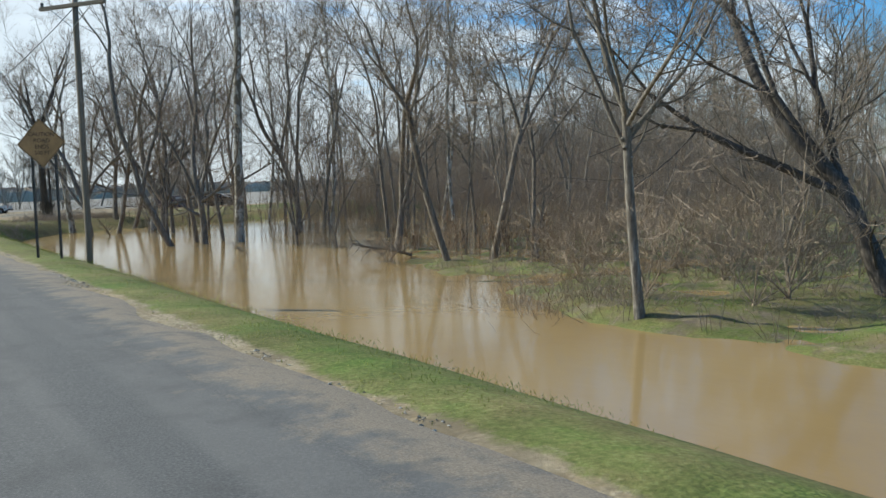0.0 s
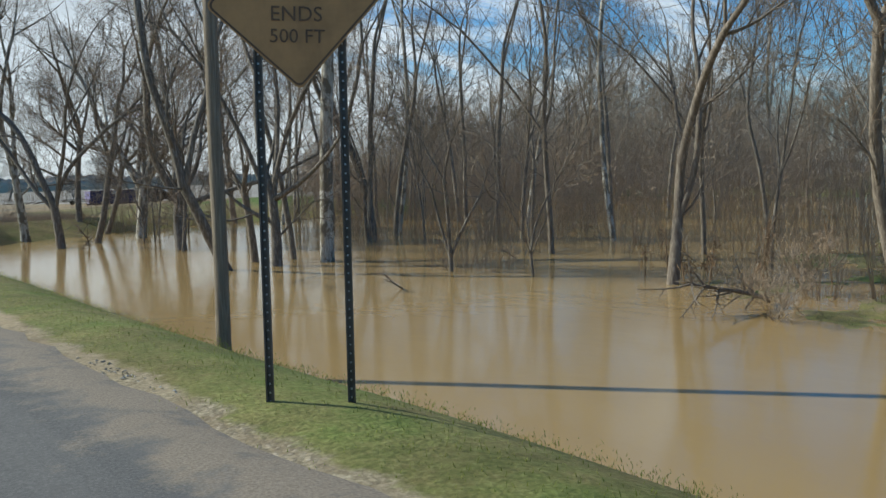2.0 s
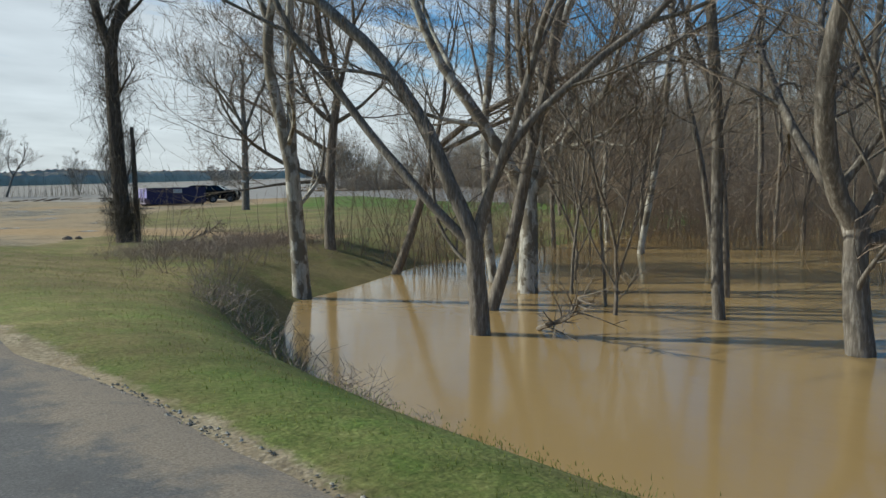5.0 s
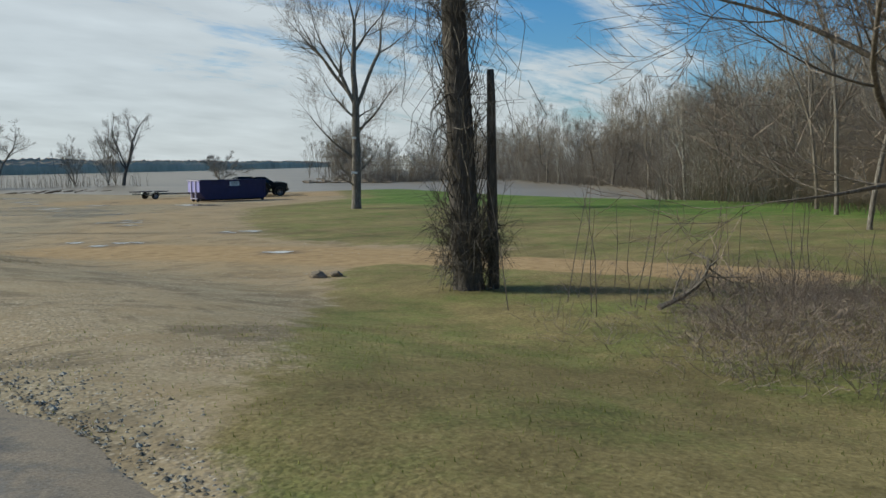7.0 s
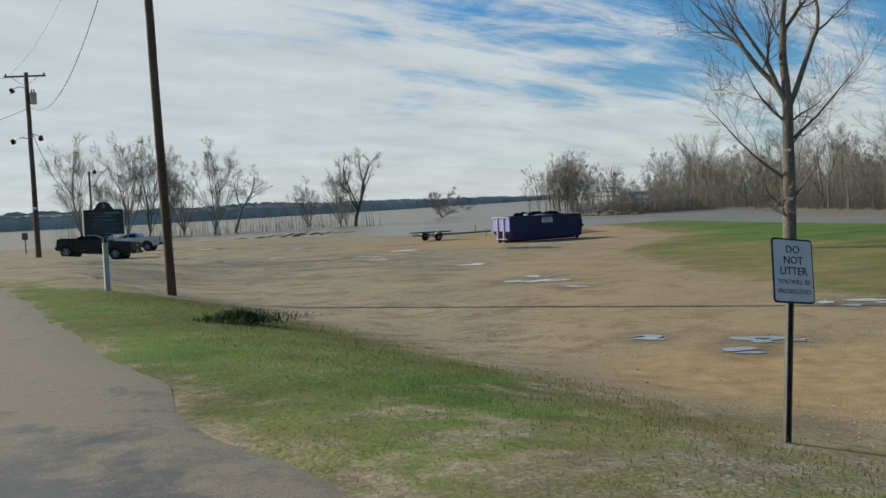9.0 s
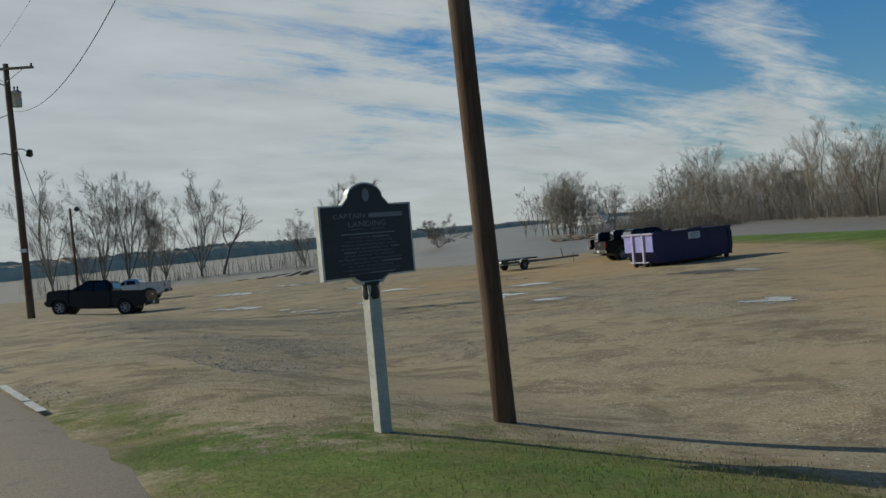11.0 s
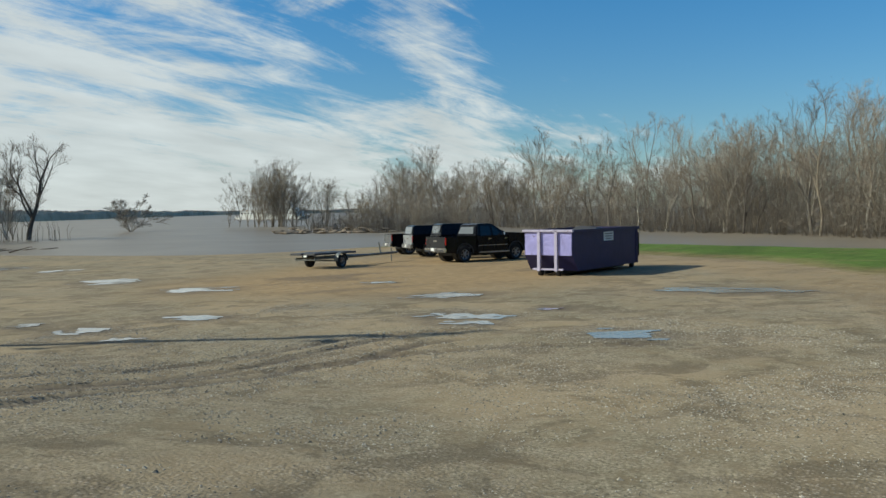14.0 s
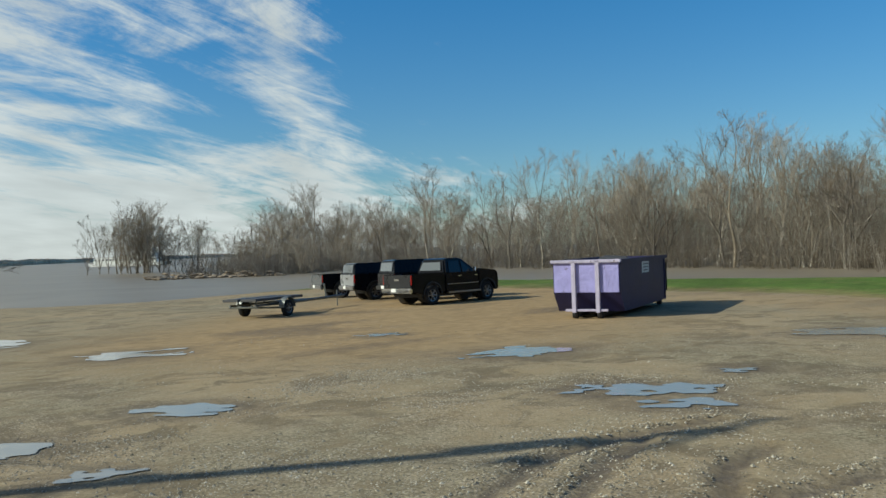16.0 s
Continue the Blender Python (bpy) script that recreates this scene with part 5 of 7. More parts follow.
def shrubs():
    t, c, w = Builder(), Builder(), Builder()
    grow(t, c, w, seed=88, H=2.6, r=0.03, fork=0.04, stems=7, spread=0.9, limbs=16, l2=5, l3=5, wander=0.16, reach=0.35, min_r=0.005)
    first = None
    rng = random.Random(12)
    for x, y, s in ((12.2, 11.6, 1.0), (13.6, 9.4, 1.2), (12.9, 14.3, 0.8), (15.2, 12.2, 1.1), (11.9, 9.0, 0.8), (14.6, 16.2, 0.9), (16.2, 24.6, 0.7), (13.2, 23.6, 0.55), (18.2, 19.4, 1.0), (17.0, 15.0, 1.1)):
        m = at(x, y, rng.uniform(0, 360), 0, s)
        if first:
            copy_thing(first, m)
            continue
        first = thing("shrub", m, "tangled leafless brown shrub on drowned turf", "shrub", "shrubs by the road")
        tagged(part("stem", t, MAT["twig_red"], first), kind="stuff")
        k = part("crown", c, MAT["twig_red"], first)
        tagged(part("twig_spray", w, MAT["twig_red"], k), kind="stuff")


shrubs()


def far_bank():
    """The wooded shore across the river, near on one hand and drawing away on the other."""
    rng = random.Random(13)
    px = (-900, -300, 91, 168, 306, 968, 2200, 3600)
    py = (330, 400, 493, 542, 643, 1250, 1500, 1700)
    b = Builder()
    for row, (back, hh) in enumerate(((0, 6.2), (12, 7.4), (30, 8.2))):
        V = []
        for i in range(len(px) - 1):
            ln = math.hypot(px[i + 1] - px[i], py[i + 1] - py[i])
            nx, ny = -(py[i + 1] - py[i]) / ln, (px[i + 1] - px[i]) / ln
            n = int(ln / 2.2)
            for k in range(n):
                f = k / n
                x, y = px[i] + (px[i + 1] - px[i]) * f, py[i] + (py[i + 1] - py[i]) * f
                h = hh * (0.85 + 0.25 * noise.noise(Vector((x * 0.012, y * 0.012, row))) + 0.16 * rng.random())
                for d, z in ((0, -0.2), (0.4, 0.6 * h), (0.9, h), (3.5, 0.4 * h)):
                    d += back + rng.gauss(0, 0.25)
                    V.append((x + nx * d, y + ny * d, RIVER + z))
        n = len(V) // 4
        b.add(V, [(4 * i + k, 4 * i + 4 + k, 4 * i + 5 + k, 4 * i + 1 + k) for i in range(n - 1) for k in range(3)])
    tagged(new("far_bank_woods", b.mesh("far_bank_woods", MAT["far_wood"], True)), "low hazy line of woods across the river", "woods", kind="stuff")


far_bank()


def flood_debris():
    """Stalks and dead leaves that the flood has hung on drowned stems."""
    rng = random.Random(61)
    b = Builder()
    spots = [(14.5, 21.9), (15.6, 21.3), (17.1, 21.0), (16.2, 24.6), (15.8, 27.5)]
    for i in range(34):
        ax, ay = rng.choice(spots)
        x, y = ax + abs(rng.gauss(0, 1.3)), ay + rng.uniform(-1.4, 1.4)
        z, h = max(height(x, y), POND - 0.2), rng.uniform(0.5, 1.5)
        top = Vector((x + rng.gauss(0, 0.1), y + rng.gauss(0, 0.1), z + h))
        b.tube([(x, y, z - 0.1), tuple(top)], [0.018, 0.01], 4, False)
        for k in range(34):
            q = Vector((x, y, z)).lerp(top, rng.uniform(0.45, 1.0)) + Vector((rng.gauss(0, 0.1), rng.gauss(0, 0.1), 0))
            b.spike(q, q + Vector((rng.gauss(0, 0.09), rng.gauss(0, 0.09), rng.uniform(-0.3, 0.06))), 0.014)
    tagged(new("flood_debris", b.mesh("flood_debris", MAT["leaf_brown"])), "brown flood debris hung on drowned stems", "debris", kind="stuff")


flood_debris()


# ---------------------------------------------------------------- signs and poles
def rounded(w, h, r, k=4):
    out = []
    for cx, cz, a0 in ((w / 2 - r, h / 2 - r, 0), (-w / 2 + r, h / 2 - r, 90), (-w / 2 + r, -h / 2 + r, 180), (w / 2 - r, -h / 2 + r, 270)):
        for i in range(k + 1):
            a = radians(a0 + 90 * i / k)
            out.append((cx + r * math.cos(a), cz + r * math.sin(a)))
    return out


def plate(name, w, h, r, mat, parent, m, label="", thick=0.004):
    b = Builder()
    b.prism(rounded(w, h, r), thick, m)
    return part(name, b, mat, parent, label, fix=True)


def post_with_holes(parent, m, length, w=0.05):
    b = Builder()
    for s in (-1, 1):
        b.box((s * w * 0.42, 0, length / 2), (w * 0.22, 0.035, length))
    b.box((0, 0.012, length / 2), (w * 0.7, 0.008, length))
    ob = part("post", b, MAT["rust_post"], parent, "perforated dark steel post")
    ob.matrix_local = m
    h = Builder()
    for i in range(int(length / 0.06)):
        h.box((0, 0.006, 0.04 + i * 0.06), (0.011, 0.006, 0.012))
    tagged(part("bolt_hole_row", h, MAT["galv"], ob), kind="stuff")
    return ob


FACE = pose(0, -0.024, 0, 90, 0, 0)


def letters(parent, rows, y=-0.006):
    for text, size, z, mat in rows:
        words("word", text, size, MAT[mat], parent, pose(0, y, z, 90, 0, 0))


def caution_sign():
    t = thing("road_sign", pose(2.72, 21.05, height(2.9, 21.0), 0, 0, -35), "faded tan-orange diamond caution sign on two steel posts, toned as backlit", "road sign")
    rot = pose(0, 0, 2.62, 0, 0, 0) @ Matrix.Rotation(radians(45 - 2), 4, "Y")
    post_with_holes(t, pose(-0.27, 0.03, -0.2, 0, 0.6, 0), 2.85)
    post_with_holes(t, pose(0.27, 0.03, -0.2, 0, 0.6, 0), 2.8)
    p = plate("panel", 0.79, 0.79, 0.04, MAT["sign_tan"], t, rot, "faded tan diamond panel with faint letters, backlit shade in its colour")
    b = Builder()
    o, i = rounded(0.77, 0.77, 0.04), rounded(0.745, 0.745, 0.035)
    k = len(o)
    V = [tuple(rot @ Vector((x, -0.0045, z))) for x, z in o + i]
    b.add(V, [(j, (j + 1) % k, k + (j + 1) % k, k + j) for j in range(k)])
    part("border", b, MAT["sign_faint"], p, "faint border line")
    for text, size, z in (("CAUTION", 0.135, 0.20), ("ROAD", 0.135, 0.06), ("ENDS", 0.135, -0.08), ("500 FT", 0.125, -0.22)):
        words("word", text, size, MAT["sign_faint"], p, pose(0.015, -0.007, 2.62 + z, 90, 0, 0) @ Matrix.Rotation(radians(-2), 4, "Z"))


caution_sign()


def dead_end_sign():
    t = thing("road_sign", pose(2.79, 37.17, height(2.79, 37.17), 0, 0, -40) @ Matrix.Rotation(radians(13), 4, "Y"), "leaning yellow dead end sign over a maroon marker", "road sign")
    b = Builder()
    b.box((0, 0.03, 0.6), (0.055, 0.03, 1.8))
    part("post", b, MAT["rust_post"], t, "weathered grey-green post")
    rot = pose(0.03, 0, 1.27) @ Matrix.Rotation(radians(45), 4, "Y")
    p = plate("panel", 0.5, 0.5, 0.03, MAT["sign_yellow"], t, rot, "yellow diamond panel with black lettering")
    bd = Builder()
    o, i = rounded(0.487, 0.487, 0.03), rounded(0.47, 0.47, 0.025)
    k = len(o)
    bd.add([tuple(rot @ Vector((x, -0.0045, z))) for x, z in o + i], [(j, (j + 1) % k, k + (j + 1) % k, k + j) for j in range(k)])
    part("border", bd, MAT["sign_ink"], p, "black border line")
    for text, z in (("DEAD", 1.34), ("END", 1.19)):
        words("word", text, 0.16, MAT["sign_ink"], p, pose(0.03, -0.007, z, 90, 0, 0))
    plate("marker_panel", 0.33, 0.33, 0.02, MAT["sign_maroon"], t, pose(-0.02, -0.03, 0.76) @ Matrix.Rotation(radians(40), 4, "Y"), "dull maroon square panel, tilted")


dead_end_sign()


def litter_sign():
    t = thing("notice_sign", pose(5.75, 81.1, height(5.75, 81.1), 0, 0, -14) @ pose(0, 0, 0, -11, 12, 0), "white anti-litter notice on a leaning steel post", "notice sign")
    post_with_holes(t, pose(0, 0.03, -0.3), 1.85)
    m = pose(0, 0, 1.32) @ Matrix.Rotation(radians(-5), 4, "Y")
    b = plate("border", 0.39, 0.51, 0.03, MAT["sign_ink"], t, m, "black edge of the notice")
    p = plate("panel", 0.36, 0.48, 0.025, MAT["sign_white"], t, m @ pose(0, -0.006, 0), "white panel with black letters")
    for text, size, z, mat in (("DO", 0.085, 0.165, "sign_ink"), ("NOT", 0.085, 0.08, "sign_ink"), ("LITTER", 0.085, -0.005, "sign_ink"), ("YOU WILL BE", 0.05, -0.09, "sign_faded"), ("PROSECUTED", 0.05, -0.165, "sign_faded")):
        words("word", text, size, MAT[mat], p, m @ pose(0, -0.01, z, 90, 0, 0))


litter_sign()


def marker():
    t = thing("historical_marker", pose(4.29, 100.25, 0.85, 0, 0.5, 5) @ Matrix.Diagonal((0.95, 0.95, 0.69, 1)), "dark cast historical marker with silver trim on a white post", "marker")
    b = Builder()
    b.box((0, 0, 0.05), (0.13, 0.13, 2.4))
    part("post", b, MAT["post_white"], t, "white painted square post", bevel=0.008)
    c = Builder()
    c.lathe([(0.075, 1.05), (0.085, 1.1), (0.075, 1.22), (0.09, 1.25), (0.1, 1.28)], 16)
    part("collar", c, MAT["marker_face"], t, "dark cast socket", smooth=True)

    def outline(k):
        w, h = 0.53 - k, 0.48 - k
        o = [(-w, -h), (-0.2, -h), (-0.12, -h - 0.09 + k), (0.12, -h - 0.09 + k), (0.2, -h), (w, -h), (w, h), (0.27, h)]
        for i in range(13):
            a = math.pi * i / 12
            o.append((0.2 * math.cos(a) * (1 - k) + 0.0, h + 0.1 + 0.19 * math.sin(a)))
        return o + [(-0.27, h), (-w, h)]
    m = pose(0, 0, 1.82)
    e = Builder()
    e.prism(outline(0), 0.07, m)
    edge = part("frame", e, MAT["marker_edge"], t, "raised silver rim", fix=True)
    f = Builder()
    f.prism(outline(0.022), 0.078, m)
    p = part("panel", f, MAT["marker_face"], t, "dark painted panel with raised text", fix=True)
    em = Builder()
    em.lathe([(0.0, 0), (0.07, 0), (0.055, 0.006), (0.0, 0.008)], 14, "Y", (0, 0, 0))
    eo = part("emblem", em, MAT["marker_text"], p, "pale cast emblem")
    eo.matrix_local = pose(0, -0.047, 2.42) @ Matrix.Diagonal((0.6, 1, 1.25, 1))
    words("word", "CAPTAIN", 0.088, MAT["marker_text"], p, pose(-0.2, -0.041, 2.15, 90, 0, 0))
    words("word", "LANDING", 0.1, MAT["marker_text"], p, pose(0, -0.041, 2.04, 90, 0, 0))

    def bar(x, z, w, h):
        c = Builder()
        c.box((x, -0.041, z), (w, 0.003, h))
        part("raised_bar", c, MAT["marker_text"], p)
    bar(0.22, 2.15, 0.4, 0.06)
    for x in (-0.12, 0.12):
        bar(x, 1.975, 0.16, 0.006)
    lines = ("", "Ferry pilot from", "Ferries were a means of transporting", "vehicles across the Mississippi River between", "St. Francisville and New Roads from", "In the beginning it was the",
             'privately owned tugs, "The MELVILLE"', 'and "The RED CROSS." Later they were replaced', "by state owned ferries. First", 'then "The ST. FRANCISVILLE" and', '"The NEW ROADS" that operated until the', "opening of the")
    before = {0: 0.62, 5: 0.14}
    after = {1: 0.2, 4: 0.1, 8: 0.24, 11: 0.3}
    for i, text in enumerate(lines):
        z, w = 1.915 - i * 0.047, 0.0165 * len(text)
        if text:
            words("text_line", text, 0.036, MAT["marker_text"], p, pose(0.5 * before.get(i, 0) - 0.5 * after.get(i, 0), -0.0405, z, 90, 0, 0))
        if i in before:
            bar(-0.5 * w, z, before[i], 0.016)
        if i in after:
            bar(0.5 * w + 0.01, z, after[i], 0.016)


marker()


def utility_pole(x, y, H, r0, r1, label, arm=None, wood="pole_wood", lean=(0, 0), rz=0.0, gear=False, z=None):
    t = thing("utility_pole", at(x, y, rz, z=z), label, "utility pole")
    rng = random.Random(int(x * 7 + y))
    b = Builder()
    pts, rad = [], []
    for i in range(9):
        k = i / 8
        pts.append((lean[0] * k * H + rng.uniform(-.01, .01), lean[1] * k * H + rng.uniform(-.01, .01), -0.6 + (H + 0.6) * k))
        rad.append(r0 + (r1 - r0) * k)
    b.tube(pts, rad, 14)
    part("pole", b, MAT[wood], t, smooth=True)
    top = Vector((lean[0] * H, lean[1] * H, H))
    if arm:
        b = Builder()
        b.box(top + Vector((0, -r1 - 0.04, -0.25)), (arm, 0.09, 0.11))
        a = part("crossarm", b, MAT["pole_grey"], t, "weathered wooden crossarm", bevel=0.01)
        for s in (-1, 1):
            c = Builder()
            c.tube([top + Vector((s * arm * 0.32, -r1 - 0.09, -0.3)), top + Vector((s * 0.05, -r1 - 0.06, -0.85))], [0.015, 0.015], 5)
            part("brace", c, MAT["galv"], t, "flat steel brace")
            i = Builder()
            i.lathe([(0.02, 0), (0.055, 0.02), (0.03, 0.05), (0.06, 0.08), (0.04, 0.12), (0.0, 0.14)], 10, "Z", tuple(top + Vector((s * arm * 0.46, -r1 - 0.04, -0.2))))
            part("insulator", i, MAT["boat_dark"], t, "dark insulator", smooth=True)
    if gear:
        c = Builder()
        p = Vector((0.36, -0.05, H - 1.95))
        c.lathe([(0.0, 0), (0.19, 0), (0.2, 0.04), (0.2, 0.62), (0.22, 0.64), (0.2, 0.7), (0.0, 0.72)], 16, "Z", tuple(p))
        tr = part("transformer", c, MAT["galv"], t, "grey drum transformer", smooth=True)
        for s in (-0.07, 0.07):
            c = Builder()
            c.lathe([(0.03, 0.7), (0.045, 0.75), (0.03, 0.8), (0.045, 0.85), (0.02, 0.93)], 8, "Z", (p.x + s, p.y, p.z))
            part("bushing", c, MAT["boat_dark"], tr)
        for s, z, l in ((-1, H - 1.0, 0.7), (-1, H - 4.1, 0.85), (1, H - 3.95, 0.6)):
            c = Builder()
            c.tube([(0, -0.1, z), (s * l * 0.4, -0.15, z + 0.12), (s * l * 0.75, -0.18, z + 0.1), (s * l, -0.2, z - 0.02)], [0.028] * 4, 6)
            arm_ob = part("lamp_arm", c, MAT["galv"], t, "bent steel lamp arm", smooth=True)
            c = Builder()
            c.box((s * (l + 0.12), -0.22, z - 0.1), (0.26, 0.24, 0.3), pose(0, 0, 0, 35, s * 20, 0).to_3x3(), 0.7)
            part("floodlight", c, MAT["black_metal"], arm_ob, "dark floodlight head", bevel=0.02)
        c = Builder()
        c.box((0.02, -r0 - 0.01, 3.05), (0.26, 0.02, 0.16))
        part("tag", c, MAT["sign_white"], t, "small white plate")
    return t


utility_pole(4.72, 26.6, 7.9, 0.1, 0.08, "tall weathered utility pole with a plain crossarm", 2.4, "pole_grey", (0.008, 0.004), -55)
utility_pole(6.0, 100.66, 12.3, 0.122, 0.1, "thick brown utility pole on the grass island", None, "pole_wood", (-0.018, 0.0), -30)
P4 = (6.5, 135.8)
utility_pole(P4[0], P4[1], 11.4, 0.17, 0.12, "utility pole with transformer and floodlights", 2.5, "pole_wood", (0.0, 0.0), -28, True)


def lamp_pole():
    t = thing("street_lamp", at(16.3, 176.5, -30), "thin dark pole with a single area lamp", "street lamp")
    b = Builder()
    b.tube([(0, 0, -0.5), (0, 0, 4), (0, 0, 8.6)], [0.13, 0.12, 0.1], 10)
    part("pole", b, MAT["pole_wood"], t, smooth=True)
    b = Builder()
    b.tube([(0, 0, 8.2), (0.3, 0, 8.45), (0.55, 0, 8.5)], [0.03] * 3, 6)
    a = part("arm", b, MAT["galv"], t)
    b = Builder()
    b.lathe([(0.05, 0.2), (0.2, 0.1), (0.26, -0.05), (0.16, -0.2), (0.0, -0.22)], 12, "Z", (0.6, 0, 8.5))
    part("lamp_head", b, MAT["black_metal"], a, "dark lamp head", smooth=True)


lamp_pole()


def cable(name, p, q, sag, r, label):
    b = Builder()
    P, Q = Vector(p), Vector(q)
    pts = [P.lerp(Q, i / 24) - Vector((0, 0, sag * 4 * (i / 24) * (1 - i / 24))) for i in range(25)]
    b.tube(pts, [r] * 25, 5)
    tagged(new(name, b.mesh(name, MAT["wire"], True)), label, "cable")


utility_pole(-16, 172, 11.5, 0.15, 0.11, "plain wooden pole carrying the overhead wires", None, "pole_wood")
ZP4, ZP3 = height(*P4), height(5.92, 100.7)
cable("power_cable", (5.8, 100.7, ZP3 + 11.6), (P4[0] + 0.1, P4[1], ZP4 + 9.3), 2.3, 0.013, "thick black cable slung between poles")
cable("power_cable", (P4[0] - 0.9, P4[1] - 0.5, ZP4 + 11.2), (5.77, 100.65, ZP3 + 12.2), 0.9, 0.006, "thin dark overhead power wire")
cable("power_cable", (P4[0] - 1.0, P4[1] + 0.6, ZP4 + 11.2), (-16, 172, height(-16, 172) + 11.3), 1.0, 0.011, "thin dark overhead power wire")
cable("power_cable", (P4[0], P4[1], ZP4 + 9.2), (-16, 172, height(-16, 172) + 10.2), 1.6, 0.018, "dark overhead service cable line")
cable("power_cable", (P4[0], P4[1], ZP4 + 8.1), (16.3, 176.5, height(16.3, 176.5) + 7.6), 3.0, 0.02, "slack cable to the lamp pole")
cable("power_cable", (5.78, 100.6, ZP3 + 12.0), (4.8, 26.7, 7.3), 1.6, 0.014, "overhead wire along the road")


def little_sign(x, y):
    t = thing("small_sign", at(x, y, -20), "small grey-backed sign on a wooden post", "sign", "small signs by the river")
    b = Builder()
    b.box((0, 0, 1.0), (0.09, 0.09, 2.4))
    part("post", b, MAT["timber"], t)
    b = Builder()
    b.box((0, -0.06, 1.9), (0.6, 0.02, 0.75))
    part("panel", b, MAT["rust_post"], t)
    return t


s1 = little_sign(4.6, 178.0)
copy_thing(s1, at(10.0, 180.5, -24))


# ---------------------------------------------------------------- the dumpster
def dumpster():
    # along x from the lilac end; z is 0 on the ground
    t = thing("dumpster", pose(34.22, 125.27, lot_plane(37, 125.4) + 0.02, 0, 0, -1.0) @ Matrix.Diagonal((0.905, 0.88, 1.0, 1)), "indigo roll-off dumpster with a scuffed lilac end, on bare dirt", "dumpster")
    L, W, H = 6.75, 2.36, 1.75
    z0, zk = 0.2, 0.78
    prof = [(0.0, zk), (0.5, z0), (L - 0.02, z0), (L - 0.02, H), (0, H)]
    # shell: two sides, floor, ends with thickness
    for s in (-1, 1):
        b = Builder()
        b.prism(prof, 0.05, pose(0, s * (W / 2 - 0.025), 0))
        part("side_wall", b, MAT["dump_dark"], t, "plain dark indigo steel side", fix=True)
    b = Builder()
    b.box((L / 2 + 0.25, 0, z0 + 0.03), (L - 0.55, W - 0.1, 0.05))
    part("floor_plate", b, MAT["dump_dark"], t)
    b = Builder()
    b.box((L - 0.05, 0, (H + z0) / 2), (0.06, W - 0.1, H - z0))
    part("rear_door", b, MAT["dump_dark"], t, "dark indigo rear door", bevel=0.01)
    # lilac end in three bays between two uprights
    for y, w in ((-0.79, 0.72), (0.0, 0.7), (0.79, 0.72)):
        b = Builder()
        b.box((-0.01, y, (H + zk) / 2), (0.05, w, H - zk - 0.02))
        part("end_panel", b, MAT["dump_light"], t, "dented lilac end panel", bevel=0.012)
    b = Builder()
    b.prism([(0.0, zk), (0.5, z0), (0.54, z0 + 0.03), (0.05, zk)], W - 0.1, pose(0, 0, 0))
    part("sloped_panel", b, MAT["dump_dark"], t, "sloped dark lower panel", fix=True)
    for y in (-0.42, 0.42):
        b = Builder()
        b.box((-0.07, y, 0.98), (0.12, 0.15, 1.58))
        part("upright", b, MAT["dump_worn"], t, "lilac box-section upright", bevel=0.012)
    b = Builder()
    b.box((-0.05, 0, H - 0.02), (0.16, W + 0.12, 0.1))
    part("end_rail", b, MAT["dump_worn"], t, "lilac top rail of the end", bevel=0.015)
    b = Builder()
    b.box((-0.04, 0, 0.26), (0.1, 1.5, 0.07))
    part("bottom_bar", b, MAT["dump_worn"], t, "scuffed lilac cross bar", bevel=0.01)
    for s in (-1, 1):
        b = Builder()
        b.box((L / 2, s * (W / 2 + 0.02), H - 0.04), (L, 0.1, 0.12))
        part("top_rail", b, MAT["dump_dark"], t, bevel=0.012)
        b = Builder()
        b.box((L / 2 + 0.1, s * 0.42, 0.13), (L - 0.5, 0.12, 0.16))
        part("skid_rail", b, MAT["black_metal"], t)
        for x in (0.12, L - 0.3):
            c = Builder()
            c.lathe([(0.0, -0.09), (0.13, -0.09), (0.14, -0.07), (0.14, 0.07), (0.13, 0.09), (0.0, 0.09)], 16, "Y", (x, s * (0.44 if x < 1 else 0.95), 0.14))
            part("roller", c, MAT["black_metal"], t, "steel roller", smooth=True)
        c = Builder()
        c.box((6.5, s * (W / 2 + 0.01), 0.95), (0.12, 0.06, 1.4))
        part("corner_post", c, MAT["dump_dark"], t, bevel=0.012)
    b = Builder()
    b.box((3.45, -W / 2 - 0.006, 1.44), (1.0, 0.012, 0.36))
    lab = part("label_panel", b, MAT["sign_white"], t, "pale sticker with unreadable lines")
    for i in range(3):
        c = Builder()
        c.box((3.45, -W / 2 - 0.014, 1.54 - i * 0.1), (0.8 - 0.08 * i, 0.004, 0.045))
        part("text_line", c, MAT["bar_grey"], lab)
    b = Builder()
    b.tube([(L + 0.0, -W / 2 - 0.02, 0.5), (L + 0.0, -W / 2 - 0.02, 1.5)], [0.03, 0.03], 8)
    part("door_hinge", b, MAT["black_metal"], t)
    b = Builder()
    # added block; the bumps above this rim are truck roofs behind it
    b.box((4.2, 0.1, H - 0.1), (2.0, 1.6, 0.3), pose(0, 0, 0, 4, 3, 10).to_3x3(), 0.6)
    part("added_heap", b, MAT["boat_dark"], t, "added dark heap just over the rim", bevel=0.08)


dumpster()


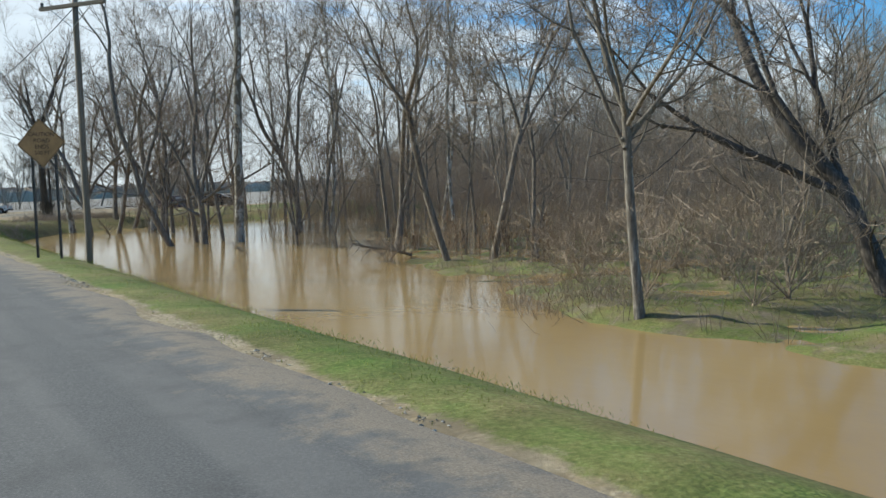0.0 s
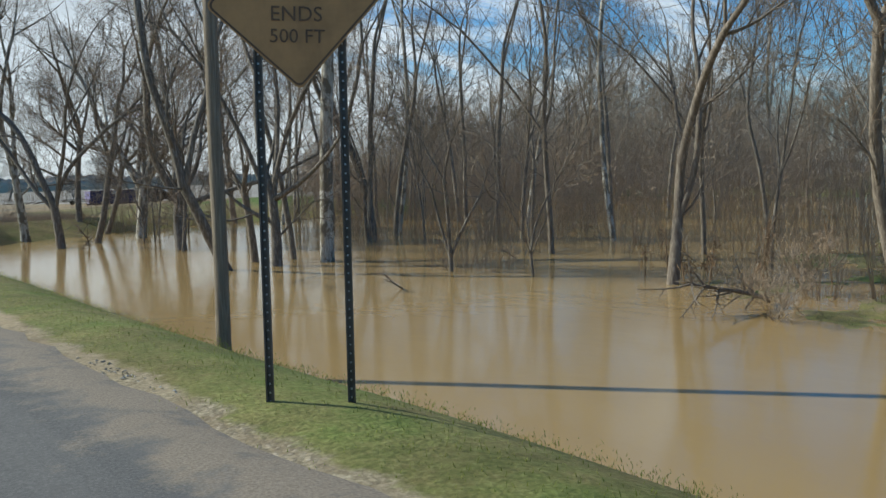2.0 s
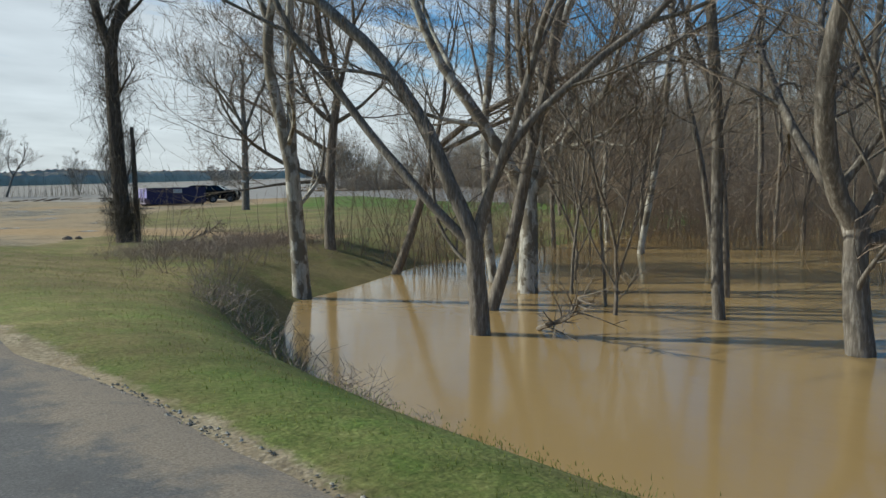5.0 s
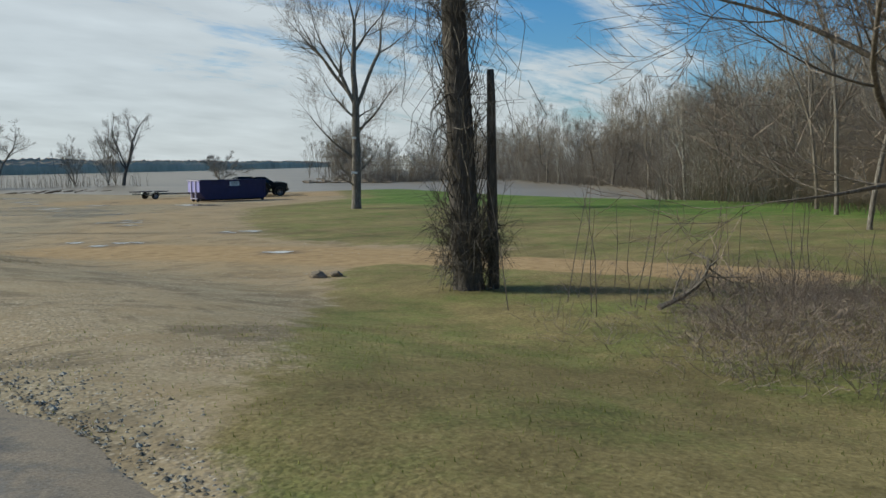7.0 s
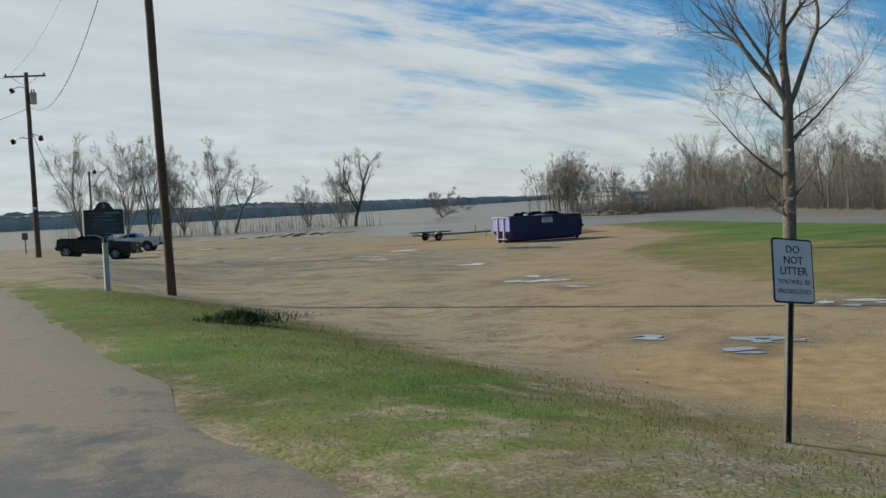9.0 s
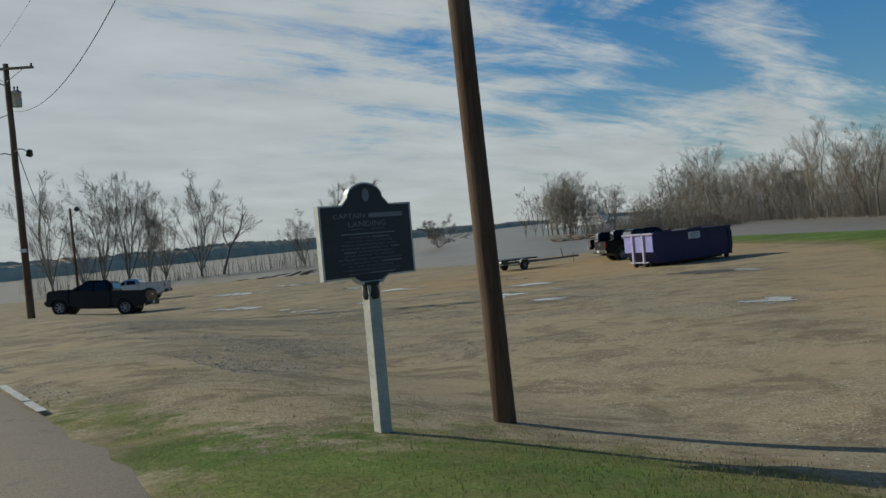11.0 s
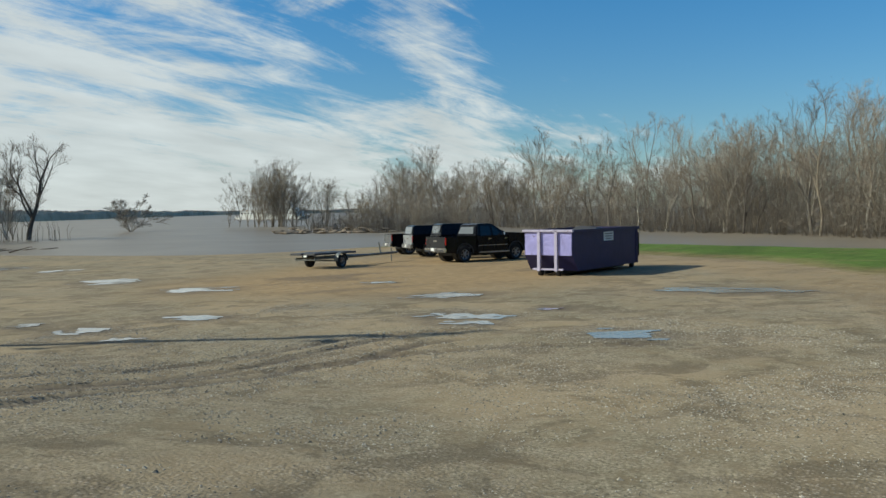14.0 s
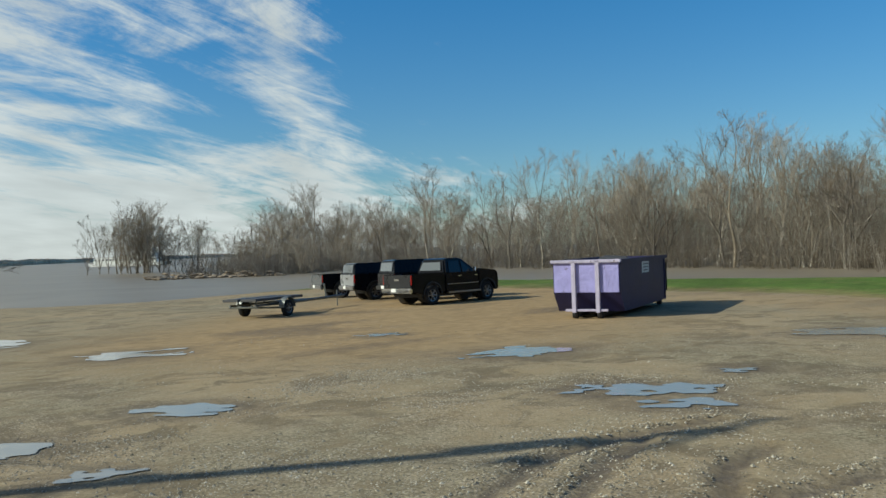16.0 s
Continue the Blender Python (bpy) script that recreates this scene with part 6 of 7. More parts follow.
# ---------------------------------------------------------------- vehicles
def wheel(parent, x, y, z, r, w, side, rim_mat="rim"):
    b = Builder()
    s = w / 2
    b.lathe([(r * 0.62, -s * 0.8), (r * 0.8, -s), (r * 0.95, -s * 0.92), (r, -s * 0.7), (r, s * 0.7), (r * 0.95, s * 0.92), (r * 0.8, s), (r * 0.62, s * 0.8), (r * 0.6, 0.0), (r * 0.62, -s * 0.8)], 26, "Y", caps=False)
    wh = part("wheel", b, MAT["rubber"], parent, smooth=True)
    wh.location = (x, y, z)
    c = Builder()
    c.lathe([(0.0, s * 0.35 * side), (r * 0.2, s * 0.4 * side), (r * 0.2, s * 0.3 * side), (r * 0.54, s * 0.3 * side), (r * 0.63, s * 0.85 * side), (r * 0.64, s * 0.3 * side), (r * 0.62, -s * 0.5 * side)], 22, "Y")
    # disc coloured black to stand for the shaded gaps behind the spokes
    part("rim", c, MAT["plastic_black"], wh, smooth=False, fix=True)
    c = Builder()
    for k in range(6):
        a = k * math.pi / 3
        m = Matrix.Rotation(a, 3, "Y")
        c.box(tuple(m @ Vector((r * 0.36, s * 0.62 * side, 0))), (r * 0.5, 0.05, r * 0.12), m, 0.8)
    c.lathe([(0.0, s * 0.7 * side), (r * 0.15, s * 0.66 * side), (r * 0.16, s * 0.5 * side)], 12, "Y")
    c.lathe([(r * 0.56, s * 0.72 * side), (r * 0.63, s * 0.8 * side), (r * 0.63, s * 0.6 * side), (r * 0.57, s * 0.6 * side)], 22, "Y", caps=False)
    part("spokes", c, MAT[rim_mat], wh, "bright alloy spokes")
    return wh


def arch(cx, cz, r, n=9):
    return [(cx + r * math.cos(math.pi * (1 - i / (n - 1))), cz + r * math.sin(math.pi * (1 - i / (n - 1)))) for i in range(n)]


def pickup(m, label, paint, gate, topper=False, L=6.1, H=1.95, group="", chrome_bars=True, window="glass_dark"):
    """A crew-cab pickup, x ahead, origin on the ground under its middle."""
    t = thing("pickup_truck", m, label, "pickup truck", group)
    W, r = 1.98, 0.42
    xf, xr = L * 0.5 - 1.02, -L * 0.5 + 1.3
    zs, zb = 0.55, 1.31                        # sill and belt
    tail, nose = -L / 2 + 0.12, L / 2 - 0.28
    cab0, cab1 = xr + 0.75, xf - 0.45          # rear and front foot of the cab
    P = MAT[paint]

    def hull(outline, w0, w1, name, mat, label_="", bevel=0.06, smooth=True):
        b = Builder()
        b.prism(outline, w0, pose(0, 0, 0))
        if w1 != w0:
            zmax, zmin = max(z for _, z in outline), min(z for _, z in outline)
            b.v = [(x, y * (1 + (w1 / w0 - 1) * (z - zmin) / (zmax - zmin)), z) for x, y, z in b.v]
        return part(name, b, mat, t, label_, smooth=False, bevel=bevel, fix=True)
    front = [(cab1 - 0.05, zs), *[(x, z) for x, z in arch(xf, 0.46, 0.52)], (nose - 0.02, 0.5), (nose, 0.75), (nose - 0.02, 1.2), (nose - 0.1, 1.33), (nose - 0.3, 1.39), (nose - 0.7, 1.42), (cab1 - 0.05, 1.44)]
    hull(front, W - 0.06, W - 0.1, "front_body", P)
    hull([(cab0 + 0.02, zs - 0.08), (cab1 - 0.06, zs - 0.08), (cab1 - 0.06, zb + 0.05), (cab0 + 0.02, zb + 0.05)], W - 0.05, W - 0.08, "cab_lower", P)
    # bed: two sides, floor, front wall
    bed = [(tail, 0.62), *arch(xr, 0.46, 0.52), (cab0, zs), (cab0, zb + 0.06), (tail, zb + 0.06)]
    for s in (-1, 1):
        b = Builder()
        b.prism(bed, 0.1, pose(0, s * (W / 2 - 0.075), 0))
        part("bed_side", b, P, t, fix=True, bevel=0.02)
    b = Builder()
    b.box(((tail + cab0) / 2, 0, 0.72), (cab0 - tail, W - 0.2, 0.08))
    part("bed_floor", b, MAT["plastic_black"], t)
    b = Builder()
    b.box((tail - 0.01, 0, 1.07), (0.07, W - 0.16, 0.56))
    g = part("tailgate", b, MAT[gate], t, "tailgate of the pickup", bevel=0.02)
    b = Builder()
    b.box((tail - 0.052, 0, 1.14), (0.012, 0.3, 0.09))
    part("badge", b, MAT["chrome"], g, "plain badge shape")
    # cab with sloping screens
    roof = [(cab0 + 0.02, zb), (cab0 + 0.16, H - 0.06), (cab0 + 0.4, H), (cab1 - 1.15, H), (cab1 - 0.95, H - 0.05), (cab1 - 0.06, zb)]
    hull(roof, W - 0.12, W - 0.5, "cab_upper", P, bevel=0.07)
    k = (W - 0.12) / 2
    for s in (-1, 1):
        for x0, x1, x2, x3 in ((cab0 + 0.28, cab0 + 0.36, cab0 + 0.98, cab0 + 1.0), (cab0 + 1.12, cab0 + 1.12, cab1 - 1.08, cab1 - 0.42)):
            b = Builder()
            za, zc = zb + 0.05, H - 0.13
            ya, yc = k - 0.003, k - 0.145
            b.add([(x0, s * (ya - 0.001), za), (x3, s * (ya - 0.001), za), (x2, s * yc, zc), (x1, s * yc, zc), (x0, s * (ya - 0.05), za), (x3, s * (ya - 0.05), za), (x2, s * (yc - 0.05), zc), (x1, s * (yc - 0.05), zc)], [(0, 1, 2, 3), (7, 6, 5, 4), (0, 4, 5, 1), (1, 5, 6, 2), (2, 6, 7, 3), (3, 7, 4, 0)])
            b.v = [(x, y + s * 0.02, z) for x, y, z in b.v]
            part("side_window", b, MAT[window], t, "tinted side window", fix=True)
        b = Builder()
        b.box((cab1 - 0.52, s * (W / 2 + 0.12), zb + 0.16), (0.1, 0.22, 0.2), None, 0.85)
        part("door_mirror", b, MAT["chrome"] if chrome_bars else P, t, "door mirror", bevel=0.03)
        for x in (cab0 + 0.9, cab0 + 1.95):
            b = Builder()
            b.box((x, s * (W / 2 - 0.015), zb - 0.12), (0.2, 0.03, 0.035))
            part("door_handle", b, MAT["chrome"] if chrome_bars else P, t, "door handle", bevel=0.008)
        if chrome_bars:
            b = Builder()
            b.box(((cab0 + cab1) / 2, s * (W / 2 + 0.03), 0.49), (cab1 - cab0 - 0.2, 0.14, 0.07))
            part("running_board", b, MAT["trim_dull"], t, "bright running board", bevel=0.015)
            b = Builder()
            b.box(((cab0 + cab1) / 2, s * (W / 2 - 0.02), 0.85), (cab1 - cab0 - 0.3, 0.03, 0.03))
            part("side_trim", b, MAT["trim_dull"], t, "bright side strip")
        b = Builder()
        b.box((tail + 0.04, s * (W / 2 - 0.12), 1.12), (0.14, 0.15, 0.42))
        part("tail_lamp", b, MAT["lamp_red"], t, "red tail lamp", bevel=0.02)
        b = Builder()
        b.box((nose - 0.09, s * (W / 2 - 0.26), 1.08), (0.18, 0.36, 0.22))
        part("head_lamp", b, MAT["lamp_clear"], t, "clear head lamp", bevel=0.03)
        for x in (xf, xr):
            wheel(t, x, s * (W / 2 - 0.16), r, r, 0.28, s)
            c = Builder()
            o = arch(x, 0.46, 0.56, 11) + arch(x, 0.46, 0.5, 11)[::-1]
            c.prism(o, 0.06, pose(0, s * (W / 2 - 0.02), 0))
            part("wheel_arch", c, MAT["plastic_black"], t, fix=True)
            c = Builder()
            c.lathe([(0.0, -0.3), (0.5, -0.3), (0.5, 0.0), (0.0, 0.0)], 14, "Y", (x, s * (W / 2 - 0.2) if s > 0 else -(W / 2 - 0.5), 0.5))
            part("wheel_well", c, MAT["plastic_black"], t)
    # windscreen and rear window
    for x0, x1, name, mat in ((cab1 - 0.1, cab1 - 0.93, "windscreen", "glass_dark"), (cab0 + 0.02, cab0 + 0.14, "rear_window", "glass_light")):
        sgn = 1 if name == "windscreen" else -1
        b = Builder()
        w0, w1 = (W / 2 - 0.2, W / 2 - 0.34) if sgn > 0 else (W / 2 - 0.3, W / 2 - 0.42)
        za, zc = zb + (0.08 if sgn > 0 else 0.16), H - (0.14 if sgn > 0 else 0.19)
        b.add([(x0, -w0, za), (x0, w0, za), (x1, w1, zc), (x1, -w1, zc), (x0 + sgn * 0.03, -w0, za), (x0 + sgn * 0.03, w0, za), (x1 + sgn * 0.03, w1, zc + 0.02), (x1 + sgn * 0.03, -w1, zc + 0.02)], [(0, 1, 2, 3), (4, 7, 6, 5), (0, 4, 5, 1), (1, 5, 6, 2), (2, 6, 7, 3), (3, 7, 4, 0)])
        part(name, b, MAT[mat], t, fix=True)
    # bumpers, grille
    for x, name in ((tail - 0.06, "rear_bumper"), (nose + 0.02, "front_bumper")):
        b = Builder()
        b.box((x, 0, 0.67), (0.2, W - 0.06, 0.22))
        bp = part(name, b, MAT["chrome"] if chrome_bars else MAT["plastic_black"], t, "bright bumper" if chrome_bars else "dark bumper", bevel=0.04)
        if name == "rear_bumper":
            c = Builder()
            c.box((x - 0.105, 0.1, 0.7), (0.012, 0.31, 0.15))
            part("number_plate", c, MAT["plate_white"], bp, "white plate with plain bars")
    b = Builder()
    b.box((nose + 0.0, 0, 1.04), (0.07, 1.15, 0.34))
    gr = part("grille", b, MAT["chrome"], t, "bright grille", bevel=0.02)
    for i in range(4):
        c = Builder()
        c.box((nose + 0.03, 0, 0.92 + i * 0.08), (0.03, 1.05, 0.035))
        part("grille_slot", c, MAT["black_metal"], gr)
    b = Builder()
    b.box((0, 0, 0.42), (L - 1.6, 1.0, 0.16))
    part("chassis", b, MAT["black_metal"], t)
    if topper:
        b = Builder()
        o = [(tail + 0.02, zb + 0.06), (tail + 0.12, H - 0.02), (tail + 0.3, H + 0.03), (cab0 - 0.03, H + 0.03), (cab0 - 0.03, zb + 0.06)]
        b.prism(o, W - 0.1, pose(0, 0, 0))
        b.v = [(x, y * (1 - 0.2 * max(0, z - zb) / (H - zb)), z) for x, y, z in b.v]
        tp = part("bed_topper", b, P, t, "black bed cover with windows", bevel=0.03, fix=True)
        b = Builder()
        b.box((tail + 0.05, 0, (zb + H) / 2 + 0.03), (0.03, 1.3, 0.42), pose(0, 0, 0, 0, 10, 0).to_3x3())
        part("topper_window", b, MAT["glass_light"], tp, "hatch window with a pale reflection tinted into its colour")
    return t


def ground_at(x, y, yaw, dz=0.0):
    z = height(x, y)
    n = Vector((height(x - 1, y) - height(x + 1, y), height(x, y - 1) - height(x, y + 1), 2)).normalized()
    q = Vector((0, 0, 1)).rotation_difference(n).to_matrix().to_4x4()
    return Matrix.Translation((x, y, z + dz)) @ q @ pose(0, 0, 0, 0, 0, yaw)


pickup(ground_at(44.35, 134.9, -21), "black crew-cab pickup with chrome trim parked on dirt", "paint_black", "paint_dark", L=5.75, H=2.0, group="parked pickups")
pickup(ground_at(47.8, 136.95, -36), "black pickup with a bed cover parked beside another pickup", "paint_black", "paint_dark", topper=True, L=5.8, H=1.98, group="parked pickups", chrome_bars=False)
pickup(ground_at(49.4, 140.15, -36), "black pickup with a bed cover and silver tailgate", "paint_black", "paint_silver", topper=True, L=5.8, H=1.9, group="parked pickups")
pickup(ground_at(52.2, 144.0, -36), "dark pickup with a grey tailgate parked on the dirt", "paint_black", "paint_grey", L=5.7, H=1.86, group="parked pickups")
pickup(ground_at(11.5, 145.5, 147), "black crew-cab pickup parked by the river road", "paint_black", "paint_black", L=6.0, H=1.95, group="parked pickups", chrome_bars=False)
pickup(ground_at(18.0, 164.0, 150), "silver pickup half hidden behind a black one", "paint_silver", "paint_silver", L=5.6, H=1.8, group="parked pickups", chrome_bars=False)


def trailer(m, label, L=5.6):
    """A boat trailer, tongue ahead along x."""
    t = thing("boat_trailer", m, label, "boat trailer", "boat trailers")
    W = 2.05
    for s in (-1, 1):
        b = Builder()
        b.tube([(-1.5, s * 0.6, 0.5), (1.8, s * 0.6, 0.5), (3.6, s * 0.1, 0.47)], [0.045] * 3, 6)
        part("frame_rail", b, MAT["trailer_steel"], t, "dull steel side rail")
        b = Builder()
        b.box((-0.1, s * 0.42, 0.72), (3.2, 0.72, 0.1))
        part("bunk", b, MAT["boat_dark"], t, "dark carpeted bunk board", bevel=0.012)
        for x in (-1.2, 0.5):
            c = Builder()
            c.box((x, s * 0.42, 0.6), (0.05, 0.05, 0.2))
            part("bunk_bracket", c, MAT["trailer_steel"], t)
        wheel(t, 0, s * W / 2, 0.32, 0.32, 0.2, s, "trim_dull")
        c = Builder()
        o = arch(0, 0.32, 0.42, 11) + arch(0, 0.32, 0.395, 11)[::-1]
        c.prism(o, 0.24, pose(0, s * W / 2, 0.03))
        part("mudguard", c, MAT["trailer_steel"], t, "grey rounded mudguard", fix=True)
    b = Builder()
    b.tube([(0.6, 0, 0.46), (2.6, 0, 0.45), (L + 0.5, 0, 0.48)], [0.07] * 3, 6)
    part("tongue", b, MAT["trailer_steel"], t, "long tongue beam")
    for x, w in ((-1.45, 1.3), (0.0, W), (1.0, 1.15)):
        b = Builder()
        b.tube([(x, -w / 2, 0.44 if x else 0.34), (x, w / 2, 0.44 if x else 0.34)], [0.04, 0.04], 6)
        part("cross_beam", b, MAT["trailer_steel"], t)
    b = Builder()
    b.tube([(4.6, 0, 0.45), (4.45, 0, 1.1)], [0.04, 0.04], 6)
    part("winch_post", b, MAT["trailer_steel"], t)
    b = Builder()
    b.tube([(L + 0.1, 0.1, 0.02), (L + 0.1, 0.1, 0.75)], [0.03, 0.03], 6)
    part("jack", b, MAT["trailer_steel"], t)
    return t


trailer(ground_at(36.85, 139.2, 2), "grey steel boat trailer with dark bunks behind a black pickup")


def driftwood():
    rng = random.Random(31)
    for x, y, n in ((45, 194, 22), (52, 198, 26), (58, 200, 22), (66, 202, 26), (72, 203, 18)):
        b = Builder()
        for i in range(n):
            p = Vector((rng.gauss(0, 2.6 if n > 10 else 0.7), rng.gauss(0, 0.6), rng.uniform(0.0, 0.25)))
            a, l = rng.uniform(-0.6, 0.6), rng.uniform(0.5, 2.4 if n > 10 else 1.0)
            d = Vector((math.cos(a), math.sin(a), rng.uniform(-0.05, 0.25))) * l
            b.tube([p, p + d * 0.5 + Vector((0, 0, rng.uniform(0, .12))), p + d], [0.07, 0.055, 0.025], 5)
        ob = new("driftwood", b.mesh("driftwood", MAT["mud_pile"]))
        ob.matrix_world = at(x, y, -20)
        tagged(ob, "heap of grey driftwood branches on the mud", "driftwood", kind="stuff")


driftwood()


def river_boat():
    t = thing("river_boat", pose(314, 430, RIVER - 0.3, 0, 0, -74) @ Matrix.Diagonal((1.2, 1.2, 0.85, 1)), "white river vessel moored behind flooded willows", "boat")
    b = Builder()
    b.prism([(-15, 0), (14, 0), (16, 2.2), (-16, 2.2)], 8, pose(0, 0, 0))
    part("hull", b, MAT["boat_white"], t, "white steel hull", fix=True)
    for x, w, z, h, d in ((-9, 10, 3.7, 3, 6), (4, 18, 3.6, 2.8, 6.5), (5, 12, 6.3, 2.6, 5.5), (7, 6, 8.8, 2.4, 4.5)):
        b = Builder()
        b.box((x, 0, z), (w, d, h))
        dk = part("deckhouse", b, MAT["boat_white"], t, "white deckhouse", bevel=0.1)
        for i in range(int(w / 1.6)):
            c = Builder()
            c.box((x - w / 2 + 0.9 + i * 1.6, -d / 2 - 0.02, z + 0.3), (0.8, 0.06, 0.9))
            part("window", c, MAT["boat_dark"], dk)
    b = Builder()
    b.tube([(-13, 0, 2), (-13, 0, 9)], [0.15, 0.1], 8)
    part("mast", b, MAT["boat_dark"], t)


river_boat()


def rock_mesh(seed, name):
    bm = bmesh.new()
    bmesh.ops.create_icosphere(bm, subdivisions=2, radius=0.5)
    for v in bm.verts:
        n = noise.noise(v.co * 2.2 + Vector((seed, 0, 0)))
        v.co = v.co * (1 + 0.5 * n)
        v.co.z *= 0.6
    me = bpy.data.meshes.new(name)
    bm.to_mesh(me)
    bm.free()
    me.materials.append(MAT["stone"])
    return me


def rocks():
    rng = random.Random(6)
    ms = [rock_mesh(i, "rock") for i in range(4)]
    for i in range(90):
        ob = new("rock", ms[i % 4])
        k = rng.random()
        e = rng.gauss(0, 0.9)
        x = 105 + 10 * k + e
        s = rng.uniform(0.4, 1.3)
        ob.matrix_world = pose(x, 213 - 18 * k + e, RIVER + 0.15 + 0.35 * max(0, e), 0, 0, rng.uniform(0, 360)) @ Matrix.Diagonal((s * 1.4, s, s * 0.7, 1))
        tagged(ob, "pale boulder of the bank revetment", "rock", "riprap boulders")
    for x, y, s in ((10.1, 73.7, 0.34), (10.45, 73.6, 0.26), (10.25, 74.0, 0.2)):
        ob = new("rock", ms[int(x * 10) % 4])
        ob.matrix_world = at(x, y, 30, 0.04, s)
        tagged(ob, "pale broken rock lying on the grass", "rock")


rocks()


def fallen_branch(m, seed, L, label):
    rng = random.Random(seed)
    b = Builder()
    p, r, d = limb(rng, Vector((0, 0, 0.1)), Vector((1, 0, 0.35)), L, 0.06, 0.02, 7, 0.16, 0.02)
    b.tube(p, r, 6)
    for i in range(1, 8):
        for k in range(3):
            q, rr, dd = limb(rng, p[i], side_way(rng, d[i], rng.uniform(0.5, 1.1)), L * rng.uniform(0.2, 0.5), 0.025, 0.006, 4, 0.2, 0.03)
            b.tube(q, rr, 4, False)
            for j in (1, 2, 3):
                q2, r2, _ = limb(rng, q[j], side_way(rng, dd[j], 0.8), L * 0.12, 0.01, 0.004, 2, 0.2, 0.03)
                b.tube(q2, r2, 3, False)
    ob = new("fallen_branch", b.mesh("fallen_branch", MAT["bark_brown"]))
    ob.matrix_world = m
    tagged(ob, label, "branch")


fallen_branch(at(10.75, 66.4, -25, 0.0, 0.75), 3, 2.2, "dead forked branch lying in the rough grass")
fallen_branch(at(16.4, 20.0, 60, 0.0, 1.0, POND - 0.02), 7, 3.0, "dead branch lying on drowned turf")
fallen_branch(at(14.6, 24.5, 200, 0.0, 1.0, POND - 0.03), 9, 2.2, "dead branch lying on drowned turf")
fallen_branch(at(11.6, 31.8, 200, 0.0, 0.35, POND - 0.03), 12, 2.2, "small branch floating on brown water")
fallen_branch(at(11.2, 52.4, 250, 0.0, 0.8, POND - 0.05), 14, 2.6, "dead branch lying in brown water")


def litter_bits():
    b = Builder()
    b.box((0, 0, 0.12), (0.9, 0.25, 0.2), pose(0, 0, 0, 0, 12, 30).to_3x3(), 0.7)
    ob = new("scrap", b.mesh("scrap", MAT["litter"], False, 0.03))
    ob.matrix_world = at(70, 114, 0)
    tagged(ob, "white scrap of rubbish at the field's edge", "rubbish")


litter_bits()


# ---------------------------------------------------------------- puddles
def puddle(x, y, a, b_, rot, seed, group="puddles in the lot"):
    """A sheet of water with an uneven shore: the cells of a grid where the hollow lies deep enough, cut at the shore."""
    ca, sa = math.cos(radians(rot)), math.sin(radians(rot))
    nu = 46
    nv = max(16, min(60, int(nu * b_ / a)))

    def depth(u, v):
        k = 1.5 / min(a, b_, 1.0)
        n = noise.noise(Vector((u * k * 0.7, v * k * 1.3, seed * 4.7))) * 0.95 + noise.noise(Vector((u * 6.0, v * 6.0, seed))) * 0.22
        return 0.5 - math.hypot(u / a, v / b_) ** 2 * 0.75 + n * 1.35

    grid = [[(u, v, depth(u, v)) for u in np.linspace(-1.25 * a, 1.25 * a, nu)] for v in np.linspace(-1.5 * b_, 1.5 * b_, nv)]
    V, F, seen = [], [], {}

    def vert(u, v):
        key = (round(u, 4), round(v, 4))
        if key not in seen:
            px, py = x + u * ca - v * sa, y + u * sa + v * ca
            seen[key] = len(V)
            V.append((px, py, height(px, py) + 0.012))
        return seen[key]

    for r in range(nv - 1):
        for c in range(nu - 1):
            ring = (grid[r][c], grid[r][c + 1], grid[r + 1][c + 1], grid[r + 1][c])
            face = []
            for p, q in zip(ring, ring[1:] + ring[:1]):
                if p[2] > 0:
                    face.append(vert(p[0], p[1]))
                if (p[2] > 0) != (q[2] > 0):
                    f = p[2] / (p[2] - q[2])
                    face.append(vert(p[0] + (q[0] - p[0]) * f, p[1] + (q[1] - p[1]) * f))
            face = list(dict.fromkeys(face))
            if len(face) > 2:
                F.append(tuple(face))
    b = Builder()
    b.add(V, F)
    ob = new("puddle", b.mesh("puddle", MAT["puddle"], True))
    tagged(ob, "shallow rain puddle reflecting the sky on gravel", "puddle", group)


for i, (x, y, a, b_, rot) in enumerate(PUDDLES):
    puddle(x, y, a, b_, rot, i + 1)


# ---------------------------------------------------------------- grass, gravel, leaves
def grass_patch(name, spots, hmin, hmax, mat, label, seed):
    rng = random.Random(seed)
    V, F, n = [], [], 0
    for x, y in spots:
        z = height(x, y) - 0.01
        for k in range(4):
            a, h = rng.uniform(0, 6.283), rng.uniform(hmin, hmax)
            ca, sa, w = math.cos(a), math.sin(a), rng.uniform(0.002, 0.004)
            lx, ly = x + rng.gauss(0, .11), y + rng.gauss(0, .11)
            l = rng.uniform(0.2, 0.9) * h
            V += [(lx - sa * w, ly + ca * w, z), (lx + sa * w, ly - ca * w, z), (lx + ca * w, ly + sa * w, z), (lx + ca * l * 0.4, ly + sa * l * 0.4, z + h * 0.7), (lx + ca * l, ly + sa * l, z + h)]
            F += [(n, n + 1, n + 3), (n + 1, n + 2, n + 3), (n + 2, n, n + 3), (n, n + 1, n + 4)]
            n += 5
    me = bpy.data.meshes.new(name)
    me.from_pydata(V, [], F)
    me.materials.append(mat)
    tagged(new(name, me), label, "grass", kind="stuff")


